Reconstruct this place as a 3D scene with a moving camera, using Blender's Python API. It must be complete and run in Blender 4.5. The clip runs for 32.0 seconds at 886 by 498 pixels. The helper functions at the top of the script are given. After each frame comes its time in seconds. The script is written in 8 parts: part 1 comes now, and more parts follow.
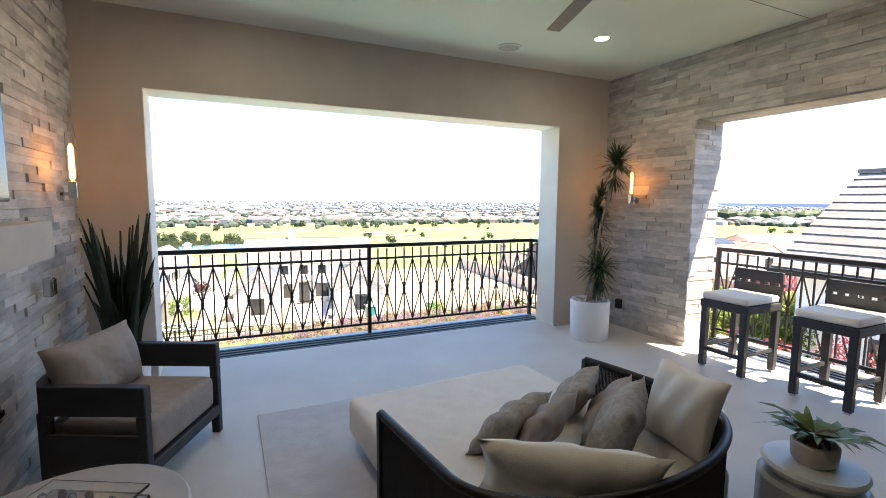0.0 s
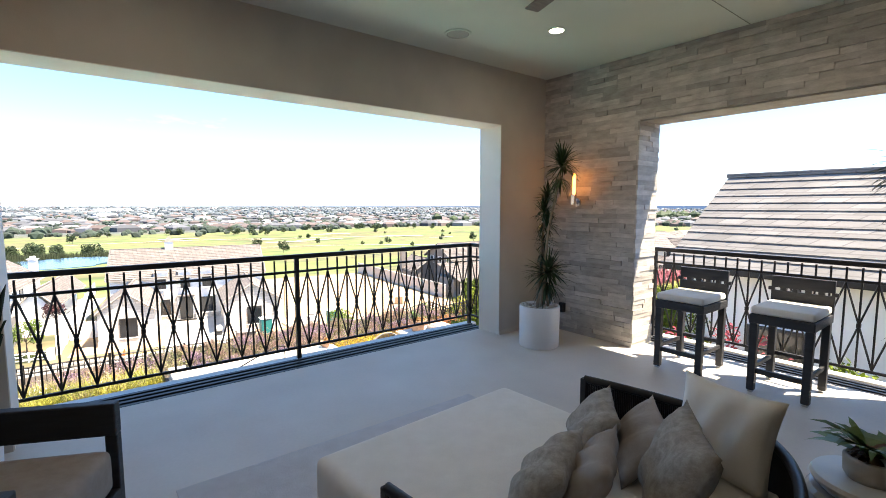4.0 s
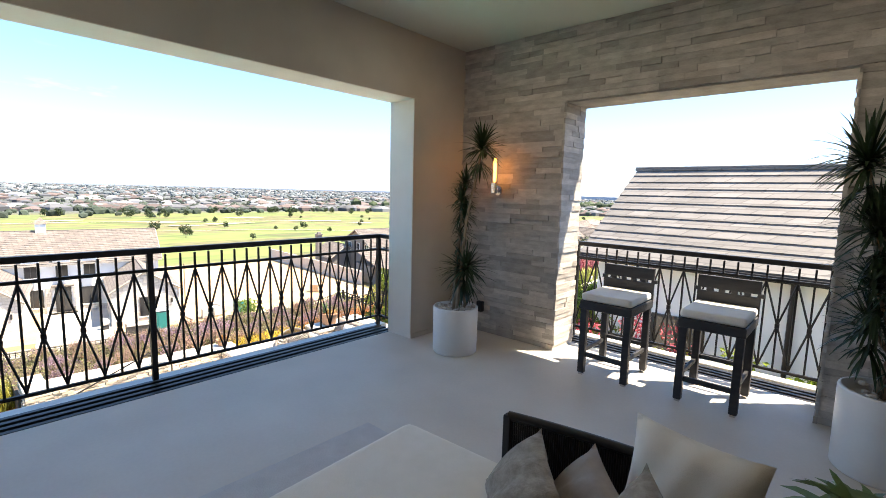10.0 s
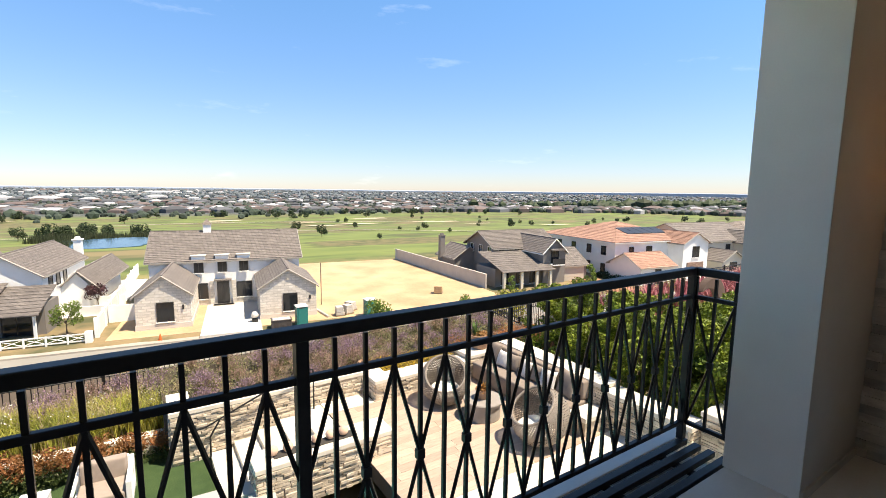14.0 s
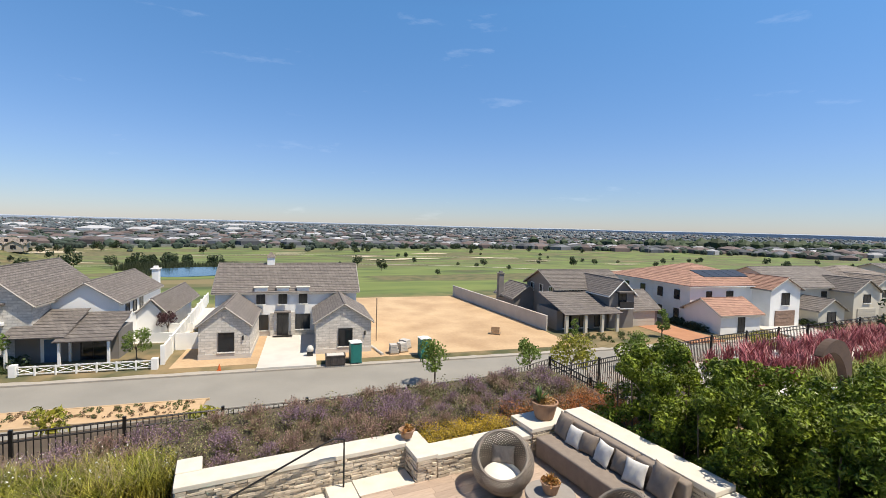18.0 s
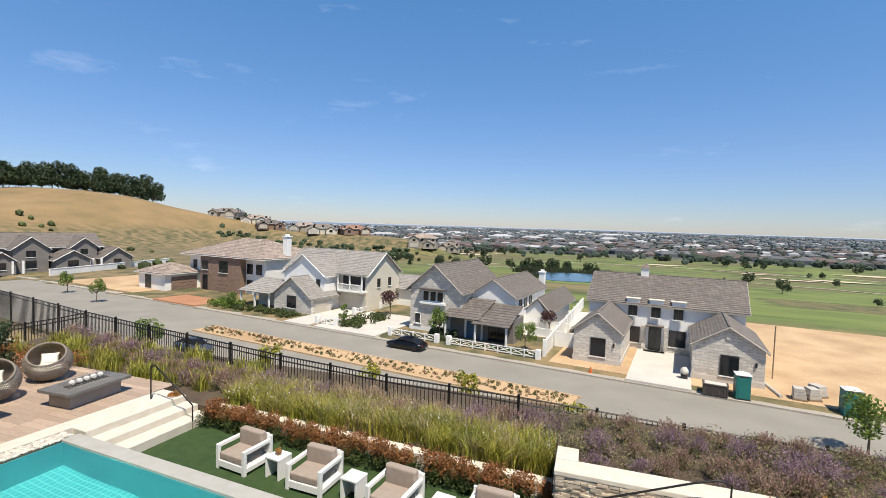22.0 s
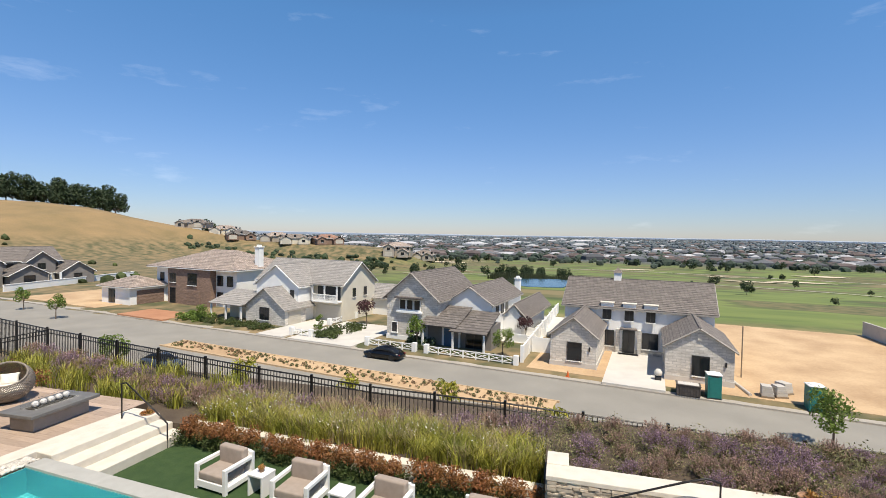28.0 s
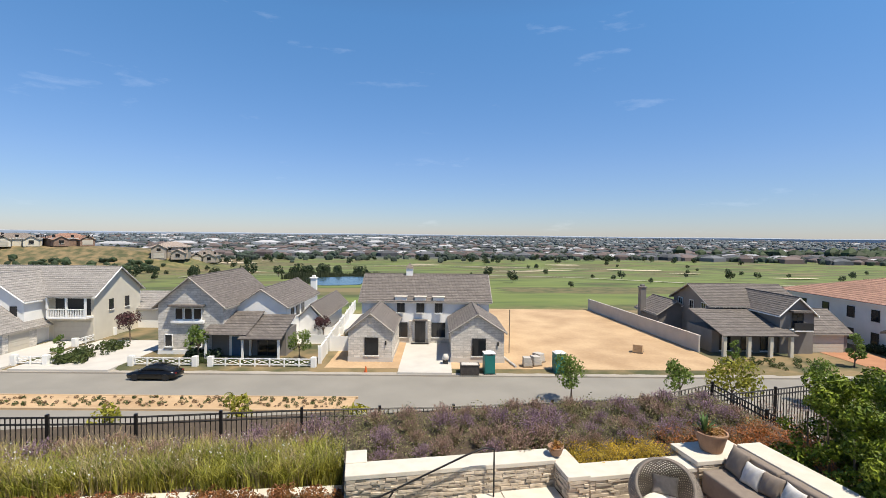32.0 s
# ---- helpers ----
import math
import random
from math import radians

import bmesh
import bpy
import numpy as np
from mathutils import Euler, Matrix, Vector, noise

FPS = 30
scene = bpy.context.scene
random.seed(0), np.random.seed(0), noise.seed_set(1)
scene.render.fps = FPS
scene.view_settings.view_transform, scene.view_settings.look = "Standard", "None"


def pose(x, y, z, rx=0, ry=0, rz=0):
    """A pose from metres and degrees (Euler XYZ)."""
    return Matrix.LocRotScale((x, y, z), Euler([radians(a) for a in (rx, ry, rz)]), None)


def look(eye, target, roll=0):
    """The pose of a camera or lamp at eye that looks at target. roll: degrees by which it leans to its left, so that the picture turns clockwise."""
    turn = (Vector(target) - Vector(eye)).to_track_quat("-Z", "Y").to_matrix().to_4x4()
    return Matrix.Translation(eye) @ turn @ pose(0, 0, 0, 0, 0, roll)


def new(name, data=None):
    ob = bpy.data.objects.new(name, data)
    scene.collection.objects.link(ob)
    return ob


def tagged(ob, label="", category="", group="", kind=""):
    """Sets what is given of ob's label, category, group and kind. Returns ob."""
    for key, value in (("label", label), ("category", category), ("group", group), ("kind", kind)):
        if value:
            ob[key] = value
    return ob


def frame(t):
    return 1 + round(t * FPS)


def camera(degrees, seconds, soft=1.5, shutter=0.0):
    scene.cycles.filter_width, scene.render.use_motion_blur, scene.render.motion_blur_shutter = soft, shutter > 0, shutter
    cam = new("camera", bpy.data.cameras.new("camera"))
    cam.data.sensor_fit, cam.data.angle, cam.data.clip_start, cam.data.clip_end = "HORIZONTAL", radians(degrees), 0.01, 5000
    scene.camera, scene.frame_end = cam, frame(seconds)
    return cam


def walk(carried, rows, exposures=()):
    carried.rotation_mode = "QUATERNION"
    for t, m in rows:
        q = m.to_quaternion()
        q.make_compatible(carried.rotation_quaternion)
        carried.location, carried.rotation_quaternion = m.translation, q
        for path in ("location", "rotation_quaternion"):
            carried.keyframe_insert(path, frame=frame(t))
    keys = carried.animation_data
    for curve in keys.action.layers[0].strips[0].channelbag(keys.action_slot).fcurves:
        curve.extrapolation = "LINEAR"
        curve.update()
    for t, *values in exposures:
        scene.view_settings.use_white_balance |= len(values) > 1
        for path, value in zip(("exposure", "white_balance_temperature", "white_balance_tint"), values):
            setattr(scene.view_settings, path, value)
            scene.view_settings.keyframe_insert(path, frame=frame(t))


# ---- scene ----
cam = camera(87.85, 32.0, 0.6)
# seconds, eye x y z, yaw, pitch, lean
PATH = [
    (0, 0.714, 1.125, 1.598, -25.08, -5.92, 0.42),
    (0.5, 0.778, 1.355, 1.605, -17.30, -6.29, 0.26),
    (1, 0.780, 1.595, 1.604, -14.20, -6.43, 0.69),
    (1.5, 0.782, 1.790, 1.612, -13.52, -6.39, 0.62),
    (2, 0.781, 1.885, 1.616, -13.62, -6.36, 0.54),
    (2.5, 0.675, 1.888, 1.587, -15.43, -6.10, 0.45),
    (3, 0.596, 1.856, 1.573, -22.66, -5.59, 0.30),
    (3.5, 0.548, 1.855, 1.577, -31.20, -5.42, 0.10),
    (4, 0.546, 1.855, 1.577, -37.90, -5.36, 0.00),
    (4.5, 0.567, 1.870, 1.582, -44.40, -5.48, 0.05),
    (6.5, 0.686, 1.850, 1.576, -60.01, -5.65, 0.34),
    (7, 0.698, 1.860, 1.567, -62.07, -5.52, 0.53),
    (7.5, 0.720, 1.863, 1.562, -62.96, -5.63, 0.52),
    (8, 0.745, 1.862, 1.562, -63.50, -5.68, 0.55),
    (8.5, 0.800, 1.875, 1.564, -63.90, -5.80, 0.57),
    (9, 0.885, 1.925, 1.567, -61.95, -6.19, 0.61),
    (9.5, 1.030, 2.085, 1.577, -54.10, -6.74, 1.20),
    (10, 1.110, 2.310, 1.580, -47.95, -6.95, 1.50),
    (10.5, 1.153, 2.580, 1.586, -43.15, -7.01, 1.53),
    (11, 1.158, 2.915, 1.598, -38.60, -7.42, 1.46),
    (11.5, 1.181, 3.290, 1.595, -34.14, -7.54, 1.35),
    (12, 1.234, 3.665, 1.584, -32.66, -7.44, 1.16),
    (12.5, 1.341, 4.029, 1.569, -32.24, -7.22, 1.13),
    (13, 1.473, 4.387, 1.545, -32.05, -7.30, 1.00),
    (13.5, 1.621, 4.712, 1.530, -32.00, -7.24, 0.55),
    (14, 1.821, 5.018, 1.518, -33.50, -7.16, 0.67),
    (14.5, 2.079, 5.337, 1.500, -33.62, -7.31, 0.81),
    (16.5, 2.613, 6.201, 1.513, -33.84, -7.38, 0.90),
    (17, 2.675, 6.314, 1.540, -33.78, -7.25, 0.97),
    (17.5, 2.706, 6.366, 1.568, -31.23, -6.37, 1.25),
    (18, 2.695, 6.388, 1.579, -26.10, -2.83, 1.44),
    (18.5, 2.666, 6.395, 1.571, -19.84, -2.38, 1.57),
    (19, 2.637, 6.395, 1.566, -13.86, -2.44, 1.59),
    (19.5, 2.615, 6.395, 1.561, -7.95, -2.53, 1.94),
    (20, 2.605, 6.395, 1.555, -2.28, -2.59, 1.96),
    (20.5, 2.595, 6.395, 1.564, 2.60, -2.61, 1.89),
    (21, 2.575, 6.395, 1.581, 8.15, -2.79, 1.70),
    (21.5, 2.554, 6.389, 1.582, 13.56, -2.86, 1.81),
    (22, 2.540, 6.394, 1.572, 18.12, -2.86, 1.78),
    (22.5, 2.538, 6.395, 1.571, 22.49, -2.86, 1.65),
    (23, 2.526, 6.395, 1.577, 26.67, -2.97, 1.63),
    (23.5, 2.490, 6.395, 1.586, 30.83, -3.00, 1.61),
    (24, 2.457, 6.395, 1.597, 35.05, -3.06, 1.65),
    (24.5, 2.448, 6.395, 1.607, 38.17, -3.01, 1.49),
    (26.5, 2.332, 6.373, 1.517, 30.60, -2.13, 0.98),
    (27, 2.308, 6.389, 1.521, 24.41, -1.95, 1.12),
    (27.5, 2.293, 6.395, 1.520, 19.58, -1.88, 1.14),
    (28, 2.291, 6.395, 1.525, 14.94, -1.77, 1.01),
    (28.5, 2.287, 6.395, 1.543, 11.85, -1.89, 1.09),
    (29, 2.279, 6.395, 1.561, 8.71, -1.78, 0.94),
    (29.5, 2.278, 6.394, 1.575, 5.35, -1.75, 0.84),
    (30, 2.285, 6.386, 1.589, 1.42, -1.73, 0.76),
    (30.5, 2.297, 6.387, 1.594, -1.91, -1.77, 0.73),
    (31, 2.313, 6.395, 1.596, -5.11, -1.75, 0.67),
    (31.5, 2.326, 6.395, 1.601, -7.94, -1.70, 0.64),
    (32, 2.326, 6.395, 1.606, -10.03, -1.70, 0.64),
]


def gaze(x, y, z, yaw, pitch, lean):
    a, b = radians(yaw), radians(pitch)
    return look((x, y, z), (x - math.sin(a) * math.cos(b), y + math.cos(a) * math.cos(b), z + math.sin(b)), lean)


EXPOSURES = [(0.0, 2.6, 7200, 14), (1.0, 2.05, 7100, 13), (4.0, 2.05, 7000, 13), (9.0, 2.2, 7100, 13), (11.0, 1.56, 7300, 13), (13.0, 1.26, 7500, 13), (14.5, 0.8, 7100, 11), (16.5, 0.44, 6800, 10), (18.0, 0.33, 6650, 10), (32.0, 0.28, 6600, 10)]

walk(cam, [(row[0], gaze(*row[1:])) for row in PATH], EXPOSURES)

# ---- light ----
SUN_AZ, SUN_EL = radians(137.0), radians(64.0)   # azimuth clockwise from +y
world = bpy.data.worlds.new("sky")
scene.world = world
world.use_nodes = True
wn, wl = world.node_tree.nodes, world.node_tree.links
bg = wn["Background"]
sky = wn.new("ShaderNodeTexSky")
sky.sky_type, sky.sun_disc = "NISHITA", False
sky.sun_elevation, sky.sun_rotation = SUN_EL, SUN_AZ
sky.altitude, sky.air_density, sky.dust_density, sky.ozone_density = 100.0, 1.0, 0.1, 3.0
co = wn.new("ShaderNodeTexCoord")
cm = wn.new("ShaderNodeMapping")
cm.inputs["Scale"].default_value = (2.2, 2.2, 9.0)
cn = wn.new("ShaderNodeTexNoise")
cn.inputs["Scale"].default_value, cn.inputs["Detail"].default_value, cn.inputs["Roughness"].default_value = 2.4, 7.0, 0.6
cr = wn.new("ShaderNodeValToRGB")
cr.color_ramp.elements[0].position, cr.color_ramp.elements[1].position = 0.62, 0.95
cr.color_ramp.elements[1].color = (0.22, 0.22, 0.22, 1)
cx = wn.new("ShaderNodeMix")
cx.data_type = "RGBA"
cx.inputs["B"].default_value = (9.0, 9.2, 9.6, 1)
wl.new(co.outputs["Generated"], cm.inputs["Vector"])
wl.new(cm.outputs["Vector"], cn.inputs["Vector"])
wl.new(cn.outputs["Fac"], cr.inputs["Fac"])
wl.new(cr.outputs["Color"], cx.inputs["Factor"])
sat = wn.new("ShaderNodeHueSaturation")
sat.inputs["Saturation"].default_value = 1.02
wl.new(sky.outputs["Color"], sat.inputs["Color"])
low = wn.new("ShaderNodeSeparateXYZ")
hz = wn.new("ShaderNodeValToRGB")
hz.color_ramp.elements.new(0.1)
hz.color_ramp.elements.new(0.42)
for e, p, c in zip(hz.color_ramp.elements, (0.0, 0.14, 0.42, 0.85), ((0.43, 0.46, 0.60, 1), (0.51, 0.58, 0.73, 1), (0.51, 0.79, 0.94, 1), (0.40, 0.48, 0.54, 1))):
    e.position, e.color = p, c
tint = wn.new("ShaderNodeMix")
tint.data_type, tint.blend_type = "RGBA", "MULTIPLY"
tint.inputs["Factor"].default_value = 1.0
wl.new(co.outputs["Generated"], low.inputs[0])
wl.new(low.outputs["Z"], hz.inputs["Fac"])
wl.new(sat.outputs["Color"], tint.inputs["A"])
wl.new(hz.outputs["Color"], tint.inputs["B"])
wl.new(tint.outputs["Result"], cx.inputs["A"])
wl.new(cx.outputs["Result"], bg.inputs["Color"])
bg.inputs["Strength"].default_value = 0.145
sun = new("sun", bpy.data.lights.new("sun", "SUN"))
sun.data.energy, sun.data.angle, sun.data.color = 5.0, radians(0.53), (1.0, 0.92, 0.78)
sun.matrix_world = look((60 * math.sin(SUN_AZ) * math.cos(SUN_EL), 60 * math.cos(SUN_AZ) * math.cos(SUN_EL), 60 * math.sin(SUN_EL)), (0, 0, 0))


# ---- materials ----
def mat(name, col, col2=None, scale=6.0, rough=0.7, bump=0.15, metal=0.0, fine=60.0, stretch=(1, 1, 1), vary=0.0, spec=0.5, coords="Object", thin=0.0):
    """Two-scale noise between two colours, fine bump, and a shade that differs from piece to piece."""
    m = bpy.data.materials.new(name)
    m.use_nodes = True
    n, l = m.node_tree.nodes, m.node_tree.links
    b = n["Principled BSDF"]
    b.inputs["Roughness"].default_value, b.inputs["Metallic"].default_value = rough, metal
    b.inputs["Specular IOR Level"].default_value = spec
    col2 = col2 or tuple(c * 0.82 for c in col)
    tc, mp = n.new("ShaderNodeTexCoord"), n.new("ShaderNodeMapping")
    mp.inputs["Scale"].default_value = stretch
    l.new(n.new("ShaderNodeNewGeometry").outputs["Position"] if coords == "World" else tc.outputs[coords], mp.inputs["Vector"])
    a, f = n.new("ShaderNodeTexNoise"), n.new("ShaderNodeTexNoise")
    a.inputs["Scale"].default_value, a.inputs["Detail"].default_value = scale, 5.0
    f.inputs["Scale"].default_value, f.inputs["Detail"].default_value = fine, 3.0
    for t in (a, f):
        l.new(mp.outputs["Vector"], t.inputs["Vector"])
    add = n.new("ShaderNodeMath")
    add.operation = "MULTIPLY_ADD"
    l.new(f.outputs["Fac"], add.inputs[0])
    add.inputs[1].default_value = 0.35
    l.new(a.outputs["Fac"], add.inputs[2])
    mr = n.new("ShaderNodeMapRange")
    mr.inputs["From Min"].default_value, mr.inputs["From Max"].default_value = 0.45, 0.9
    l.new(add.outputs[0], mr.inputs["Value"])
    mx = n.new("ShaderNodeMix")
    mx.data_type = "RGBA"
    mx.inputs["A"].default_value, mx.inputs["B"].default_value = (*col, 1), (*col2, 1)
    l.new(mr.outputs["Result"], mx.inputs["Factor"])
    out = mx.outputs["Result"]
    if vary:
        oi, gi, s = n.new("ShaderNodeObjectInfo"), n.new("ShaderNodeNewGeometry"), n.new("ShaderNodeMath")
        s.operation = "ADD"
        l.new(oi.outputs["Random"], s.inputs[0])
        l.new(gi.outputs["Random Per Island"], s.inputs[1])
        fr = n.new("ShaderNodeMath")
        fr.operation = "FRACT"
        l.new(s.outputs[0], fr.inputs[0])
        vr = n.new("ShaderNodeMapRange")
        vr.inputs["To Min"].default_value, vr.inputs["To Max"].default_value = 1 - vary, 1 + vary
        l.new(fr.outputs[0], vr.inputs["Value"])
        hs = n.new("ShaderNodeHueSaturation")
        l.new(vr.outputs["Result"], hs.inputs["Value"])
        l.new(out, hs.inputs["Color"])
        out = hs.outputs["Color"]
    l.new(out, b.inputs["Base Color"])
    if thin:
        tr, ms = n.new("ShaderNodeBsdfTranslucent"), n.new("ShaderNodeMixShader")
        ms.inputs[0].default_value = thin
        l.new(out, tr.inputs["Color"])
        l.new(b.outputs[0], ms.inputs[1])
        l.new(tr.outputs[0], ms.inputs[2])
        l.new(ms.outputs[0], n["Material Output"].inputs["Surface"])
    if bump:
        bp = n.new("ShaderNodeBump")
        bp.inputs["Strength"].default_value, bp.inputs["Distance"].default_value = bump, 0.02
        l.new(add.outputs[0], bp.inputs["Height"])
        l.new(bp.outputs["Normal"], b.inputs["Normal"])
    return m


def glass(name, col=(0.9, 0.95, 0.95), rough=0.02):
    m = bpy.data.materials.new(name)
    m.use_nodes = True
    b = m.node_tree.nodes["Principled BSDF"]
    b.inputs["Base Color"].default_value, b.inputs["Roughness"].default_value = (*col, 1), rough
    b.inputs["Transmission Weight"].default_value, b.inputs["IOR"].default_value = 1.0, 1.45
    return m


def glow(name, col, strength):
    m = bpy.data.materials.new(name)
    m.use_nodes = True
    b = m.node_tree.nodes["Principled BSDF"]
    b.inputs["Base Color"].default_value = (*col, 1)
    b.inputs["Emission Color"].default_value, b.inputs["Emission Strength"].default_value = (*col, 1), strength
    return m


PLASTER = mat("plaster", (0.50, 0.46, 0.40), (0.44, 0.40, 0.345), 3, 0.85, 0.12, fine=120)
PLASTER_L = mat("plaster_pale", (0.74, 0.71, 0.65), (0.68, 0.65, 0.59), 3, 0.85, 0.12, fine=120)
CEIL = mat("ceiling_paint", (0.60, 0.63, 0.55), (0.56, 0.59, 0.51), 1.5, 0.8, 0.05, fine=90)
FLOOR = mat("concrete_floor", (0.64, 0.60, 0.54), (0.55, 0.51, 0.455), 1.6, 0.55, 0.06, fine=45)
LEDGE = mat("ledger_stone", (0.56, 0.525, 0.48), (0.38, 0.35, 0.315), 7, 0.85, 0.5, fine=55, vary=0.26, stretch=(1, 1, 3), coords="World")
IRON = mat("black_iron", (0.012, 0.011, 0.011), (0.02, 0.018, 0.017), 20, 0.45, 0.05, metal=0.3)
DARKWOOD = mat("charcoal_wood", (0.018, 0.018, 0.02), (0.03, 0.03, 0.032), 5, 0.55, 0.2, stretch=(1, 1, 8))
FABRIC = mat("taupe_fabric", (0.36, 0.31, 0.27), (0.30, 0.255, 0.22), 20, 0.95, 0.4, fine=260)
CREAM = mat("cream_fabric", (0.80, 0.76, 0.69), (0.74, 0.70, 0.63), 10, 0.95, 0.35, fine=260)
LINEN = mat("beige_linen", (0.46, 0.40, 0.33), (0.33, 0.28, 0.23), 26, 0.95, 0.4, fine=200)
WHITEPOT = mat("white_ceramic", (0.78, 0.78, 0.77), (0.73, 0.73, 0.72), 4, 0.45, 0.04)
PEBBLE = mat("pebbles", (0.62, 0.58, 0.52), (0.45, 0.41, 0.36), 14, 0.7, 0.2, vary=0.25)
LEAF = mat("dark_leaf", (0.014, 0.034, 0.011), (0.034, 0.062, 0.022), 9, 0.42, 0.1, vary=0.35, thin=0.2)
STEM = mat("cane_stem", (0.30, 0.23, 0.15), (0.20, 0.15, 0.10), 20, 0.85, 0.4)
BLACKGLASS = mat("black_screen", (0.006, 0.006, 0.007), (0.006, 0.006, 0.007), 2, 0.08, 0)
DARK = mat("dark_interior", (0.05, 0.045, 0.04), (0.04, 0.036, 0.03), 2, 0.9, 0)
CHROME = mat("chrome", (0.62, 0.62, 0.62), (0.55, 0.55, 0.55), 8, 0.2, 0, metal=1.0)
LIMESTONE = mat("limestone_cap", (0.66, 0.61, 0.53), (0.57, 0.52, 0.44), 4, 0.8, 0.2)
STONE = mat("veneer_stone", (0.60, 0.52, 0.42), (0.40, 0.33, 0.25), 7, 0.9, 0.6, vary=0.3, coords="World")
PLANK = mat("plank_tile", (0.46, 0.35, 0.27), (0.37, 0.275, 0.21), 5, 0.6, 0.12, vary=0.16, stretch=(1, 5, 1), coords="World")
LAWN = mat("lawn", (0.022, 0.052, 0.012), (0.04, 0.075, 0.02), 5, 0.95, 0.8, fine=160)
ASPHALT = mat("asphalt", (0.285, 0.265, 0.23), (0.23, 0.215, 0.188), 0.25, 0.9, 0.2, fine=14)
CONCRETE = mat("concrete_pale", (0.58, 0.55, 0.50), (0.50, 0.47, 0.43), 0.6, 0.85, 0.15, fine=16)
DIRT = mat("bare_dirt", (0.56, 0.395, 0.235), (0.38, 0.25, 0.14), 0.22, 0.95, 0.6, fine=3.5)
WHITEWALL = mat("white_render", (0.84, 0.83, 0.80), (0.77, 0.76, 0.73), 0.8, 0.85, 0.1, fine=12)
CREAMWALL = mat("cream_render", (0.66, 0.61, 0.50), (0.60, 0.55, 0.45), 0.8, 0.85, 0.1, fine=12)
GREYWALL = mat("grey_siding", (0.22, 0.20, 0.185), (0.18, 0.165, 0.15), 0.8, 0.85, 0.2, fine=12)
HOUSESTONE = mat("house_stone", (0.70, 0.66, 0.60), (0.50, 0.465, 0.41), 2.2, 0.9, 0.6, fine=9, stretch=(1, 1, 2.5))
HOUSEBRICK = mat("house_brick", (0.30, 0.20, 0.15), (0.22, 0.145, 0.105), 2.5, 0.9, 0.5, fine=12, stretch=(1, 1, 3))
SLATE = mat("slate_roof", (0.20, 0.175, 0.155), (0.145, 0.125, 0.115), 1.3, 0.85, 0.5, fine=8, vary=0.12, stretch=(1, 1, 3))
SLATE_B = mat("brown_roof", (0.27, 0.225, 0.19), (0.20, 0.165, 0.14), 1.3, 0.85, 0.5, fine=8, vary=0.12, stretch=(1, 1, 3))
REDTILE = mat("red_tile_roof", (0.40, 0.23, 0.165), (0.30, 0.17, 0.12), 1.5, 0.85, 0.5, fine=8, vary=0.12)
DARKPANE = mat("window_pane", (0.012, 0.014, 0.017), (0.02, 0.022, 0.026), 1, 0.08, 0)



def coursed(m, width, row, lo, hi, joint, stretch=1.0):
    """Lays courses of single pieces over a material, each piece a shade of its own, with darker joints."""
    n, l = m.node_tree.nodes, m.node_tree.links
    b = n["Principled BSDF"]
    src = b.inputs["Base Color"].links[0].from_socket
    sep, add, mul, com = n.new("ShaderNodeSeparateXYZ"), n.new("ShaderNodeMath"), n.new("ShaderNodeMath"), n.new("ShaderNodeCombineXYZ")
    mul.operation, mul.inputs[1].default_value = "MULTIPLY", stretch
    l.new(n["Texture Coordinate"].outputs["Object"], sep.inputs[0])
    l.new(sep.outputs["X"], add.inputs[0])
    l.new(sep.outputs["Y"], add.inputs[1])
    l.new(sep.outputs["Z"], mul.inputs[0])
    l.new(add.outputs[0], com.inputs["X"])
    l.new(mul.outputs[0], com.inputs["Y"])
    bk, mx = n.new("ShaderNodeTexBrick"), n.new("ShaderNodeMix")
    bk.inputs["Scale"].default_value, bk.inputs["Mortar Size"].default_value, bk.inputs["Bias"].default_value = 1.0, row * 0.09, 0.0
    bk.inputs["Brick Width"].default_value, bk.inputs["Row Height"].default_value = width, row
    for k, v in (("Color1", lo), ("Color2", hi), ("Mortar", joint)):
        bk.inputs[k].default_value = (v, v, v, 1)
    mx.data_type, mx.blend_type = "RGBA", "MULTIPLY"
    mx.inputs["Factor"].default_value = 1.0
    l.new(com.outputs[0], bk.inputs["Vector"])
    l.new(src, mx.inputs["A"])
    l.new(bk.outputs["Color"], mx.inputs["B"])
    l.new(mx.outputs["Result"], b.inputs["Base Color"])
    return m


for m in (SLATE, SLATE_B, REDTILE):
    coursed(m, 0.45, 0.32, 0.80, 1.15, 0.6, 1.9)
coursed(HOUSESTONE, 0.75, 0.27, 0.84, 1.1, 0.74)
coursed(HOUSEBRICK, 0.42, 0.15, 0.75, 1.2, 0.8)

# ---- mesh helpers ----
def box(bm, x0, y0, z0, x1, y1, z1, bevel=0.0, m=None):
    """A box between two corners, its edges rounded by bevel, moved by the matrix m."""
    r = bmesh.ops.create_cube(bm, size=1.0, matrix=Matrix.Translation(((x0 + x1) / 2, (y0 + y1) / 2, (z0 + z1) / 2)) @ Matrix.Diagonal((abs(x1 - x0), abs(y1 - y0), abs(z1 - z0), 1)))
    v = r["verts"]
    if bevel:
        e = list({k for q in v for k in q.link_edges})
        out = bmesh.ops.bevel(bm, geom=e, offset=bevel, segments=2, affect="EDGES", profile=0.5)
        v = list({q for f in out["faces"] for q in f.verts} | {q for q in v if q.is_valid})
    if m is not None:
        bmesh.ops.transform(bm, matrix=m, verts=v)
    return v


